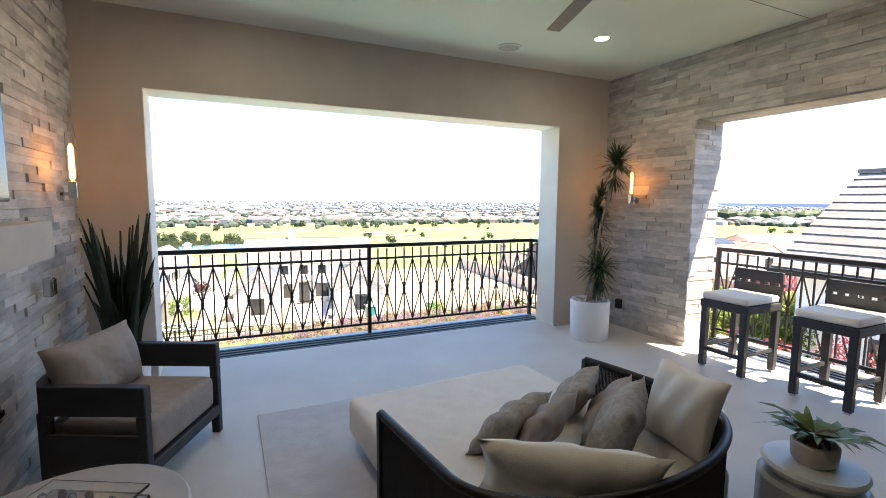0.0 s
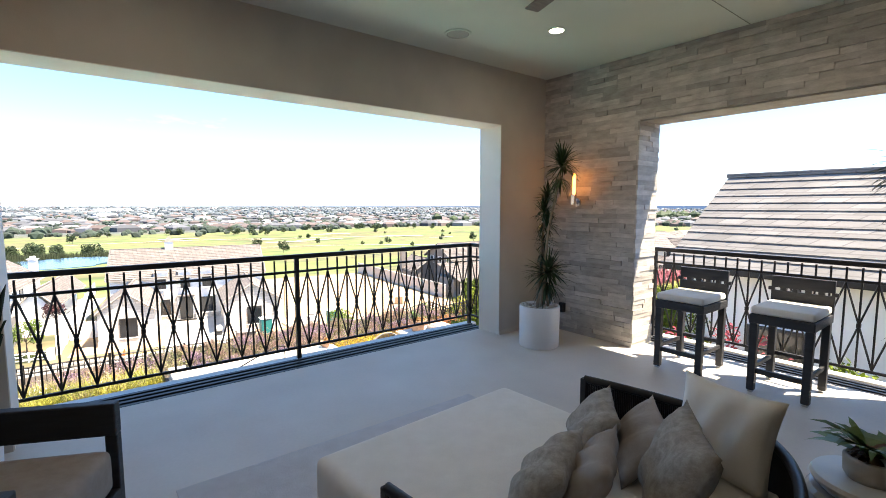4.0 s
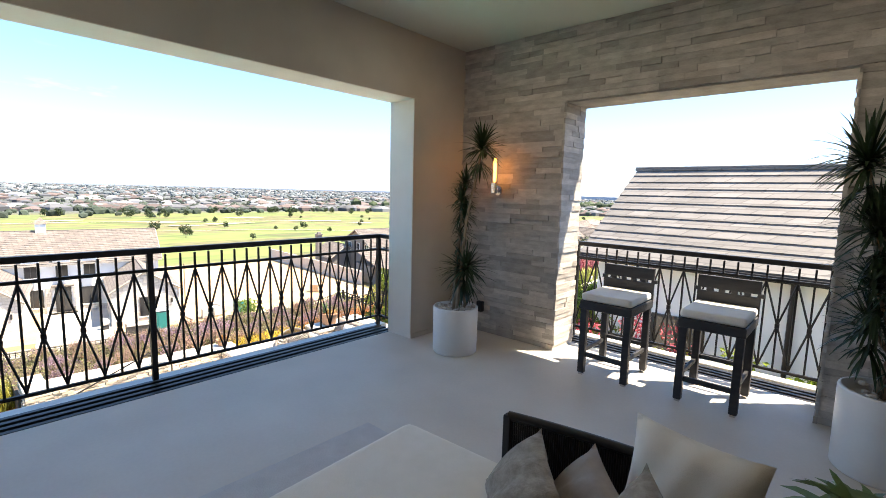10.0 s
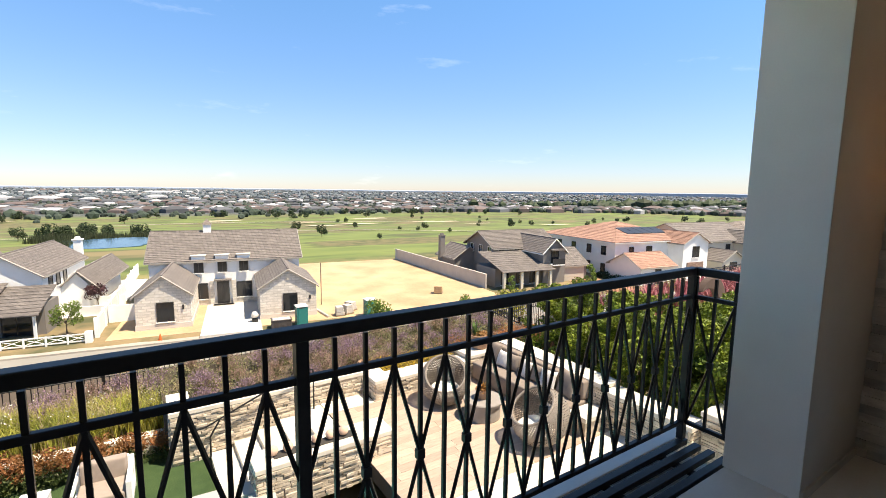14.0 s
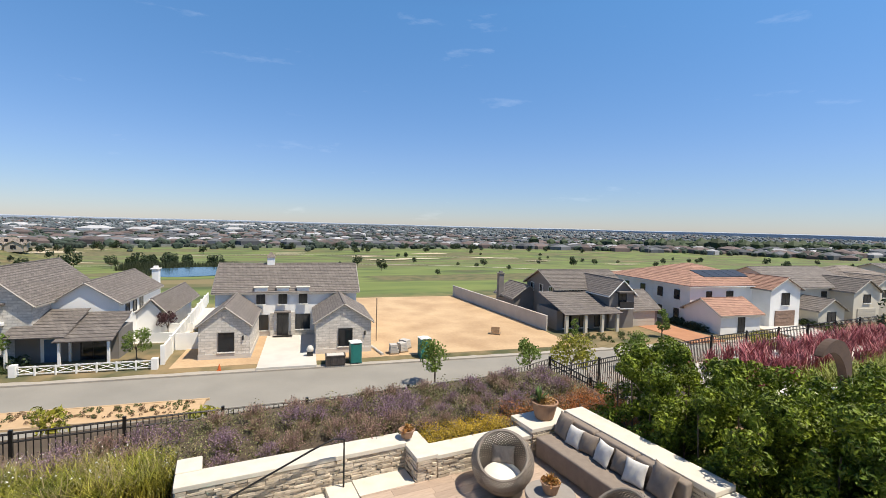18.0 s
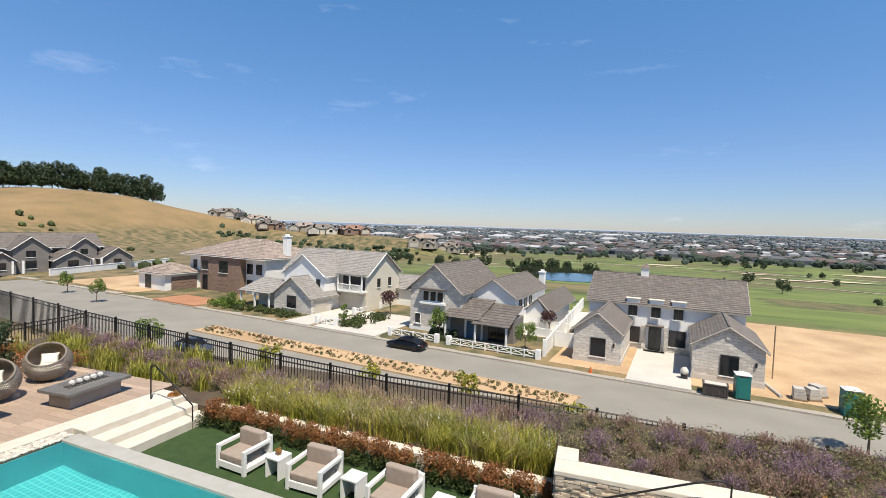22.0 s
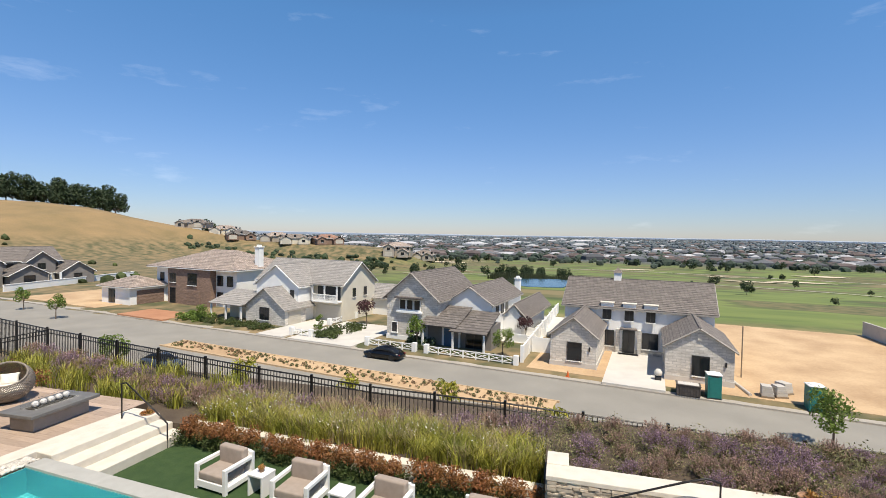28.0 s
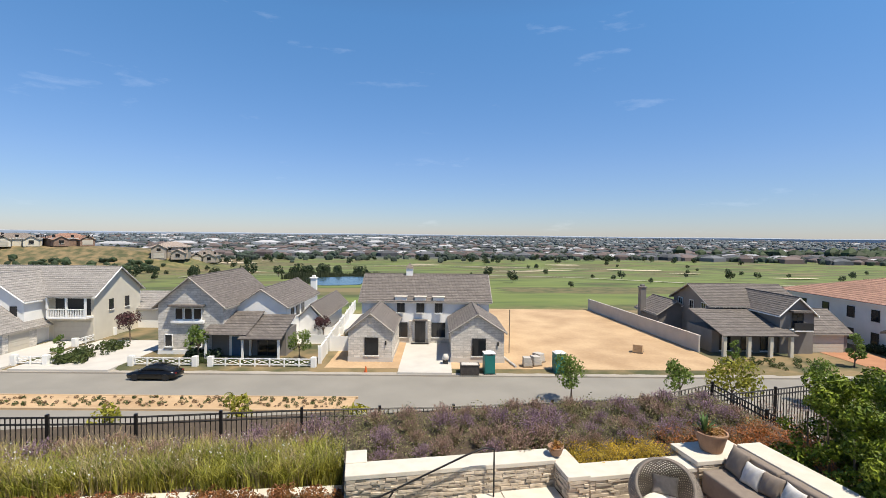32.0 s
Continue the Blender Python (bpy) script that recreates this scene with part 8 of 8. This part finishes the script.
SOFAF = mat("taupe_outdoor_fabric", (0.25, 0.205, 0.17), (0.21, 0.17, 0.14), 8, 0.95, 0.3, fine=120)
so = thing("garden_sofa", pose(0, 0, 0), "long built-in taupe outdoor sofa along the wall", "sofa")
bm = B()
soft(bm, 8.66, 10.95, PAT + 0.02, 9.42, 13.95, PAT + 0.44, 0.05)
part("seat", bm, SOFAF, so, "long taupe seat cushion", True)
for k in range(3):
    bm = B()
    soft(bm, 9.27, 10.97 + k * 0.99, PAT + 0.44, 9.46, 11.94 + k * 0.99, PAT + 0.84, 0.05)
    part("back_cushion", bm, SOFAF, so, smooth=True)
PALEF = mat("pale_grey_fabric", (0.62, 0.60, 0.58), (0.55, 0.53, 0.51), 12, 0.95, 0.3, fine=160)
for k, (y, w, m, lab) in enumerate(((13.72, 0.5, SOFAF, "large taupe pillow on the garden sofa"), (13.3, 0.4, PALEF, "pale grey fringed pillow on the garden sofa"), (12.95, 0.4, SOFAF, "taupe pillow on the garden sofa"), (12.55, 0.42, PALEF, "pale grey fringed pillow on the garden sofa"), (12.15, 0.4, SOFAF, "taupe pillow on the garden sofa"), (11.8, 0.42, PALEF, "pale grey fringed pillow on the garden sofa"), (11.35, 0.55, SOFAF, "large taupe pillow on the garden sofa"))):
    solo("sofa_pillow", pillow(w, w, 0.15), m, lab, "pillow", "sofa pillows", smooth=True, m=pose(9.10 - 0.05 * (k % 2), y, PAT + 0.44, rz=90 + 10 * ((k % 3) - 1)) @ pose(0, 0, 0, 22, 0, 0))
st = thing("stone_side_table", pose(0, 0, 0), "low cream stone block beside the sofa", "side table")
part("top", bx(8.75, 10.45, PAT + 0.30, 9.45, 10.9, PAT + 0.40, 0.01), LIMESTONE, st)
part("base", bx(8.8, 10.5, PAT, 9.4, 10.86, PAT + 0.30), STONE, st)
rt = thing("round_table", pose(7.66, 12.24, PAT), "low round grey concrete drum table", "table")
CONC2 = mat("grey_concrete", (0.30, 0.27, 0.245), (0.25, 0.225, 0.20), 5, 0.8, 0.15)
bm = B()
lathe(bm, [(0.36, 0.0), (0.37, 0.02), (0.37, 0.32), (0.41, 0.33), (0.42, 0.38), (0.41, 0.40), (0, 0.40)], 40)
part("drum", bm, CONC2, rt)
TERRA = mat("terracotta", (0.36, 0.22, 0.14), (0.28, 0.17, 0.11), 6, 0.85, 0.2)
SUCC = mat("succulent", (0.35, 0.12, 0.03), (0.30, 0.22, 0.05), 5, 0.5, 0, vary=0.35)


def pot_plant(x, y, z, r, h, label, leaf, n, ln, seed, agave=False):
    p = thing("flower_pot", pose(x, y, z), label, "plant pot", "garden pots")
    bm = B()
    lathe(bm, [(r * 0.6, 0), (r * 0.68, 0.02), (r * 0.95, h * 0.9), (r, h * 0.92), (r, h), (r * 0.88, h), (r * 0.84, h * 0.88), (0, h * 0.86)], 28)
    part("pot", bm, TERRA, p, smooth=False)
    o = part("succulents", raw("succulents", *blades(n, ln, 0.022, 0.5, (15, 85), seed, segs=3), leaf), leaf, p)
    o.location.z = h * 0.85
    rs = random.Random(seed)
    cl = [(rs.uniform(-r * 0.6, r * 0.6), rs.uniform(-r * 0.6, r * 0.6), h * 0.95, r * 0.35) for _ in range(9)]
    part("small_leaves", raw("small_leaves", *leaf_cloud(500, cl, 0.025, seed), leaf), leaf, p)
    if agave:
        o = part("agave", raw("agave", *blades(26, 0.34, 0.035, 0.3, (25, 80), seed + 1, segs=3), GREEN), GREEN, p)
        o.location = (-r * 0.4, 0.05, h)


pot_plant(7.66, 12.24, PAT + 0.40, 0.17, 0.2, "terracotta bowl of orange succulents on the round table", SUCC, 30, 0.18, 1)
pot_plant(6.1, 14.78, -2.67, 0.16, 0.17, "small terracotta pot of orange succulents on the wall", SUCC, 24, 0.14, 2)
pot_plant(9.22, 14.38, -2.62, 0.30, 0.38, "large terracotta pot with agave and orange succulents", SUCC, 40, 0.2, 3, True)
pot_plant(-8.0, 15.75, PAT - 0.2, 0.17, 0.22, "small terracotta pot beside the deck steps", SUCC, 24, 0.14, 4)

# white lawn chairs
WHITEFR = mat("white_powder_coat", (0.80, 0.79, 0.77), (0.76, 0.75, 0.73), 4, 0.5, 0.02)
LAWNC = mat("taupe_cushion", (0.34, 0.28, 0.235), (0.29, 0.235, 0.195), 8, 0.95, 0.25, fine=120)


def lawn_chair(x, y, rz):
    c = thing("lawn_chair", ASKEW @ pose(x, y, LAW, rz=rz), "white boxy outdoor armchair with taupe cushions on the lawn", "armchair", "white lawn chairs")
    for s in (-1, 1):
        bm = B()
        xx = s * 0.38
        for a in ((-0.38, 0.0, -0.31, 0.52), (0.33, 0.0, 0.40, 0.60), (-0.31, 0.45, 0.33, 0.52), (-0.31, 0.06, 0.33, 0.16)):
            box(bm, xx - 0.04, a[0], a[1], xx + 0.04, a[2], a[3], 0.006)
        part("side_frame", bm, WHITEFR, c)
    part("back_panel", bx(-0.34, 0.33, 0.06, 0.34, 0.40, 0.62, 0.008), WHITEFR, c)
    part("front_rail", bx(-0.34, -0.38, 0.06, 0.34, -0.31, 0.20, 0.006), WHITEFR, c)
    part("seat_base", bx(-0.34, -0.31, 0.14, 0.34, 0.33, 0.19), WHITEFR, c)
    bm = B()
    soft(bm, -0.335, -0.36, 0.2, 0.335, 0.2, 0.36, 0.04)
    part("seat_cushion", bm, LAWNC, c, "taupe seat cushion", True)
    bm = B()
    soft(bm, -0.33, 0.15, 0.30, 0.33, 0.325, 0.70, 0.05)
    part("back_cushion", bm, LAWNC, c, "taupe back cushion", True)


for k in range(4):
    lawn_chair(-4.58 + 1.85 * k, 14.62 + 0.02 * (k % 2), -3 + 4 * (k % 2))
for k in range(3):
    x = -3.62 + 1.85 * k
    s = thing("cube_table", ASKEW @ pose(x, 14.6, LAW, rz=-3), "small white cube table between the lawn chairs", "side table", "white cube tables")
    part("top", bx(-0.19, -0.19, 0.40, 0.19, 0.19, 0.44, 0.006), WHITEFR, s)
    for a in (-0.165, 0.165):
        part("side", bx(a - 0.02, -0.185, 0, a + 0.02, 0.185, 0.40, 0.004), WHITEFR, s)
    part("back", bx(-0.14, 0.14, 0, 0.14, 0.18, 0.40), WHITEFR, s)
    if k == 0:
        pot_plant(*(ASKEW @ Vector((x, 14.6, LAW + 0.44))), 0.07, 0.09, "tiny potted succulent on the cube table", SUCC, 14, 0.08, 9)

for o in ASKEW_THINGS:
    o.matrix_basis = ASKEW @ o.matrix_basis

# ---- bar pavilion ----
SLATC = mat("dark_composite", (0.026, 0.024, 0.023), (0.045, 0.042, 0.04), 4, 0.55, 0.1, stretch=(6, 1, 1))
CEDAR = mat("cedar_slat", (0.36, 0.215, 0.115), (0.28, 0.165, 0.09), 4, 0.65, 0.2, stretch=(6, 1, 1), vary=0.15)
br = thing("bar_counter", pose(0, 0, PAT), "outdoor bar counter with a dark slatted top and stone base", "bar counter")
part("base", bx(-10.2, 9.55, 0, -9.75, 11.95, 0.88), STONE, br)
for k in range(6):
    part("top_slat", bx(-10.3 + 0.165 * k, 9.38, 0.88, -10.3 + 0.165 * k + 0.118, 12.1, 0.96, 0.006), SLATC, br)
part("tap", bx(-10.15, 10.35, 0.96, -10.12, 10.38, 1.26, 0.008), CHROME, br)
fb = thing("flower_trough", pose(-10.0, 11.15, PAT + 0.96), "blue-grey trough of orange flowers on the bar", "flower trough")
part("trough", bx(-0.09, -0.33, 0, 0.09, 0.33, 0.13, 0.01), CONC2, fb)
part("blooms", raw("blooms", *leaf_cloud(420, [(0, -0.2 + 0.1 * i, 0.18, 0.09) for i in range(5)], 0.025, 5), SUCC), SUCC, fb)
for k, y in enumerate((9.85, 10.55, 11.2, 11.88)):
    s = thing("rope_bar_stool", pose(-9.55, y, PAT, rz=90), "dark barrel-backed rope bar stool at the bar", "stool", "rope bar stools")
    bm = B()
    n = 44
    for i in range(n):
        a = math.pi * (1.0 + i / (n - 1)) + 0.0
        c0, c1 = (0.22 * math.cos(a), 0.22 * math.sin(a)), (0.27 * math.cos(a), 0.27 * math.sin(a))
        bar(bm, (*c0, 0.05), (*c1, 0.88), 0.019, 5)
    part("rope_shell", bm, SLATC, s)
    bm = B()
    pts = [(0.27 * math.cos(math.pi * (1 + i / 16)), 0.27 * math.sin(math.pi * (1 + i / 16)), 0.89) for i in range(17)]
    for a, b in zip(pts, pts[1:]):
        bar(bm, a, b, 0.026, 6)
    part("back_rim", bm, SLATC, s)
    bm = B()
    lathe(bm, [(0, 0.62), (0.23, 0.62), (0.24, 0.66), (0.22, 0.71), (0, 0.72)], 20)
    part("seat_pad", bm, PALEF, s, "pale seat pad", True)
    bm = B()
    soft(bm, -0.2, -0.25, 0.80, 0.2, -0.17, 0.93, 0.03)
    part("back_pad", bm, CREAM, s, "white back pad with strung ties", True)
    bm = B()
    lathe(bm, [(0, 0), (0.24, 0), (0.24, 0.05), (0.05, 0.06), (0.05, 0.62), (0, 0.62)], 20)
    part("pedestal", bm, SLATC, s)

tvw = stone_wall("television_wall", -13.75, 9.86, -13.3, 13.0, PAT, PAT + 2.95, "tall stone veneer wall behind the bar", 0.10, 0.06, 0.11, 21)
otv = thing("outdoor_television", pose(0, 0, PAT), "large black television on the stone wall", "television")
part("panel", bx(-13.24, 10.7, 1.28, -13.16, 12.15, 2.06, 0.01), IRON, otv)
part("screen", bx(-13.16, 10.73, 1.31, -13.157, 12.12, 2.03), BLACKGLASS, otv)
part("surround", bx(-13.25, 10.5, 1.12, -13.241, 12.3, 2.2), LIMESTONE, otv)
part("ledge", bx(-13.25, 10.55, 1.06, -13.1, 12.25, 1.13, 0.008), CONC2, otv)
bc = thing("back_counter", pose(0, 0, PAT), "dark slatted back counter under the television", "counter")
part("base", bx(-13.25, 9.7, 0, -12.65, 13.2, 0.60), STONE, bc)
for k in range(4):
    part("top_slat", bx(-13.27 + 0.17 * k, 9.6, 0.60, -13.27 + 0.17 * k + 0.155, 13.4, 0.68, 0.005), SLATC, bc)
part("shelf", bx(-13.26, 10.1, 0.72, -13.0, 13.2, 0.98, 0.005), SLATC, bc)
gr = thing("gas_grill", pose(0, 0, PAT), "stainless steel built-in gas grill with a curved hood", "grill")
STEEL = mat("stainless_steel", (0.55, 0.55, 0.54), (0.48, 0.48, 0.47), 3, 0.3, 0.02, metal=0.9)
part("cabinet", bx(-13.1, 8.45, 0, -12.4, 9.55, 0.85, 0.01), STEEL, gr)
for a, b in ((8.5, 8.98), (9.02, 9.5)):
    part("door", bx(-12.4, a, 0.08, -12.38, b, 0.62, 0.004), STEEL, gr)
bm = B()
lathe(bm, [(0, -0.5), (0.3, -0.5), (0.3, 0.5), (0, 0.5)], 24, pose(-12.75, 9.0, 0.88, 90, 0, 0))
part("hood", bm, STEEL, gr, smooth=True)
bm = B()
bar(bm, (-12.43, 8.6, 0.98), (-12.43, 9.4, 0.98), 0.015, 8)
part("handle", bm, CHROME, gr)
for k in range(5):
    bm = B()
    bar(bm, (-12.4, 8.65 + 0.17 * k, 0.73), (-12.36, 8.65 + 0.17 * k, 0.73), 0.03, 12)
    part("knob", bm, IRON, gr)

pg = thing("pergola", pose(0, 0, PAT), "flat slatted cedar pergola on dark posts over the bar", "pergola")
for x, y in ((-10.32, 9.75), (-10.32, 12.1), (-13.0, 9.85), (-13.0, 12.3)):
    part("post", bx(x - 0.08, y - 0.08, 0, x + 0.08, y + 0.08, 2.48, 0.008), SLATC, pg)
for a in ((-13.6, 9.72, -9.5, 9.86), (-13.6, 12.34, -9.5, 12.48), (-9.63, 9.86, -9.5, 12.34), (-13.6, 9.86, -13.47, 12.34)):
    part("beam", bx(a[0], a[1], 2.46, a[2], a[3], 2.66, 0.006), SLATC, pg)
sl = mesh(bx(-13.46, -0.011, 2.52, -9.64, 0.011, 2.57), "slat", CEDAR)
for k in range(22):
    o = part("slat", sl, CEDAR, pg)
    o.location.y = 9.92 + k * 0.112
sl2 = mesh(bx(-13.4, -0.011, 2.38, -10.5, 0.011, 2.43), "slat", CEDAR)
for k in range(23):
    o = part("slat", sl2, CEDAR, pg)
    o.location.y = 7.2 + k * 0.112
part("beam", bx(-10.5, 7.15, 2.33, -10.4, 9.72, 2.46), CEDAR, pg)
part("beam", bx(-13.5, 7.15, 2.33, -13.4, 9.72, 2.46), CEDAR, pg)
for k in range(5):
    o = part("slat", sl2, CEDAR, pg)
    o.location.y = 12.55 + k * 0.112
part("post", bx(-13.3, 7.2, 0, -13.14, 7.36, 2.34), SLATC, pg)
part("post", bx(-10.6, 7.2, 0, -10.44, 7.36, 2.34), SLATC, pg)

ft = thing("fire_table", pose(-9.83, 14.73, PAT, rz=2), "long grey concrete fire table with a glass guard", "fire table")
part("top", bx(-0.53, -0.82, 0.36, 0.53, 0.82, 0.44, 0.012), mat("dark_slab", (0.16, 0.155, 0.15), (0.12, 0.115, 0.11), 5, 0.6, 0.1), ft)
part("base", bx(-0.36, -0.66, 0, 0.36, 0.66, 0.36, 0.01), CONC2, ft)
part("burner", bx(-0.12, -0.5, 0.441, 0.12, 0.5, 0.455), DARK, ft)
for s in (-0.17, 0.17):
    o = part("glass_guard", bx(s - 0.005, -0.55, 0.44, s + 0.005, 0.55, 0.6), AC, ft)
    o.visible_shadow = False
for k in range(5):
    bm = B()
    bmesh.ops.create_icosphere(bm, subdivisions=2, radius=0.075)
    o = part("stone_ball", bm, PALEF, ft, "pale fire-proof ball", True)
    o.location = (0, -0.36 + 0.18 * k, 0.525)

# ---- neighbours ----
nw = thing("boundary_wall", pose(0, 0, 0), "white rendered boundary walls of the neighbouring garden", "wall")
part("panel", bx(-34.3, 4.0, -4.3, -34, 16.1, -1.05), WHITEWALL, nw)
part("cap", bx(-34.4, 4.0, -1.05, -33.93, 16.1, -0.93, 0.02), WHITEWALL, nw)
part("pier", bx(-34.5, 16.1, -4.3, -33.85, 16.6, -0.85, 0.02), WHITEWALL, nw)
part("brick_base", bx(-33.99, 4.0, -4.4, -33.8, 16.0, -2.8), HOUSEBRICK, nw)
hedge(-33.3, -32.6, 7, 16, -4.2, -2.3, 1500, 0.1, TREELEAF, "light green shrubs before a white wall", 8)
slab("garden_left", -60, -4, -5.0, -16.5, 20.0, -4.15, CONCRETE, "pale paving of the neighbouring garden", 0)

NBROOF = mat("neighbour_slate", (0.21, 0.20, 0.195), (0.15, 0.145, 0.14), 1.1, 0.75, 0.4, fine=14, vary=0.22, stretch=(1, 1, 3))
coursed(NBROOF, 0.6, 0.26, 0.8, 1.12, 0.65, 1.9)
nh = thing("neighbour_house", pose(0, 0, 0), "neighbouring white house with a steep slate roof", "house")
body(nh, 13.25, 18.4, -9.0, 7.5, 0.3, None, "w", WHITEWALL)
part("lower_wall", bx(13.25, -9.0, -7.0, 18.4, 7.5, -0.6), WHITEWALL, nh)
bm = B()
slope(bm, (12.85, -9.5, 0.05), (12.85, 7.9, 0.05), (15.83, 7.55, 2.42), (15.83, -9.5, 2.42), 12, 0.045)
slope(bm, (18.8, -9.5, 0.05), (18.8, 7.9, 0.05), (15.83, 7.55, 2.42), (15.83, -9.5, 2.42), 11, 0.09)
part("roof", bm, NBROOF, nh, "grey slate roof of broad courses")
part("ridge", bx(15.73, -9.5, 2.40, 15.93, 7.6, 2.52, 0.02), NBROOF, nh)
part("gutter", bx(12.75, -9.5, -0.1, 12.88, 7.9, 0.04, 0.02), IRON, nh)
bm = B()
bar(bm, (13.15, 3.2, -0.1), (13.15, 3.2, -6), 0.05, 8)
part("downpipe", bm, IRON, nh)
for y in (5.4, 1.0, -3.0):
    window(nh, (13.22, y, -2.8), "left", 1.2, 1.5, FRAMEB, 1)
hedge(8.6, 10.9, -2.5, 5.6, -3.6, -1.15, 26000, 0.06, HEDGE, "bright green shrubs between the two houses", 9)
flowers(700, 10.6, 12.2, 4.5, 8.0, -1.9, -1.2, 0.05, mat("red_bloom", (0.45, 0.05, 0.08), (0.3, 0.06, 0.06), 3, 0.7, 0, vary=0.3), "red flowering shrub beside the neighbouring house", 11)

slab("neighbour_terrace", 17.5, 4.0, -4.6, 44, 18.2, -3.62, CONCRETE, "pale paving around the neighbouring pool", 0)
slab("neighbour_pool_water", 21.0, 5.0, -3.7, 34.0, 13.3, -3.45, mat("deep_pool", (0.015, 0.07, 0.10), (0.02, 0.09, 0.125), 1.5, 0.05, 0.12, fine=8), "deep blue neighbouring pool water", 0)
for a in ((20.5, 13.3, 34.4, 13.75), (20.5, 4.6, 20.98, 13.3), (34.0, 5.0, 34.4, 13.3)):
    slab("neighbour_coping", a[0], a[1], -3.9, a[2], a[3], -3.38, LIMESTONE, "pale stone coping of the neighbouring pool")
PHOR = mat("red_flax", (0.26, 0.05, 0.07), (0.36, 0.11, 0.11), 2, 0.55, 0, vary=0.35)
grass(5600, 18.4, 35.0, 15.2, 17.8, -3.55, 0.85, 0.7, 0.024, PHOR, "red_flax", "tufts of red-leaved flax behind the pool", 21)
grass(4200, 20.8, 35.0, 13.95, 15.2, -3.55, 0.62, 0.7, 0.018, mat("lime_grass", (0.30, 0.30, 0.05), (0.22, 0.26, 0.05), 2, 0.6, 0, vary=0.3), "lime_grass", "yellow-green grass tufts beside the pool", 22)
sc = thing("garden_sculpture", pose(20.3, 13.6, -3.4), "dark rusty crescent sculpture on a pale plinth", "sculpture")
bm = B()
n = 20
for k in range(n + 1):
    a = radians(-20 + 150 * k / n)
    w = 0.42 * math.sin(math.pi * min(1, (1 - k / n) * 0.9 + 0.02)) + 0.02
    for r in (1.0 - w * 0.5, 1.0 + w * 0.5):
        for y in (-0.12, 0.12):
            bm.verts.new((r * math.cos(a) - 0.9, y, 0.55 + r * math.sin(a) * 1.1))
bm.verts.ensure_lookup_table()
for k in range(n):
    q = [bm.verts[4 * k + i] for i in (0, 1, 3, 2)], [bm.verts[4 * k + 4 + i] for i in (0, 1, 3, 2)]
    for i in range(4):
        bm.faces.new((q[0][i], q[0][(i + 1) % 4], q[1][(i + 1) % 4], q[1][i]))
part("crescent", bm, mat("rusty_steel", (0.07, 0.045, 0.035), (0.10, 0.06, 0.04), 4, 0.8, 0.3), sc)
part("plinth", bx(-0.55, -0.35, -0.2, 0.4, 0.35, 0.12, 0.02), LIMESTONE, sc)
ns = thing("sunken_seat", pose(23.6, 9.6, -3.5), "dark sunken lounge with white cushions by the pool", "sofa")
part("basin", bx(-1.6, -0.9, 0.05, 1.6, 0.9, 0.35, 0.03), DARK, ns)
part("seat", bx(-1.3, -0.6, 0.35, 1.3, 0.6, 0.42, 0.03), PALEF, ns)
for x in (-0.9, -0.5, 0.8):
    o = part("pillow", pillow(0.5, 0.4, 0.15), CREAM, ns, smooth=True)
    o.matrix_basis = pose(x, 0.4, 0.42, 25, 0, 0)
hedge(33.5, 37, 14, 17.5, -3.6, -1.2, 3500, 0.1, DARKTREE, "dark round shrubs beyond the pool", 12)


# ---- wall stones ----
ledger(wall_e, lambda a, z, o: (EX + 0.04 - o, a, z), SY, NY, 0.0, CZ, [(QY0, QY1, QZ)], 41, lambda a, z: a > 4.4 and z < 2.9 or z > 2.4 and a > 3.2)
ledger(wall_e, lambda a, z, o: (a, QY1 + 0.002 - o * 0.6, z), EX + 0.0, EX + ET, 0.0, QZ, [], 43, lambda a, z: z < 2.4)
ledger(wall_e, lambda a, z, o: (a, QY0 - 0.002 + o * 0.6, z), EX + 0.0, EX + ET, 0.0, QZ, [], 44, lambda a, z: False)
ledger(wall_w, lambda a, z, o: (WX - 0.04 + o, a, z), SY, NY, 0.0, CZ, [], 42, lambda a, z: a > 3.6)
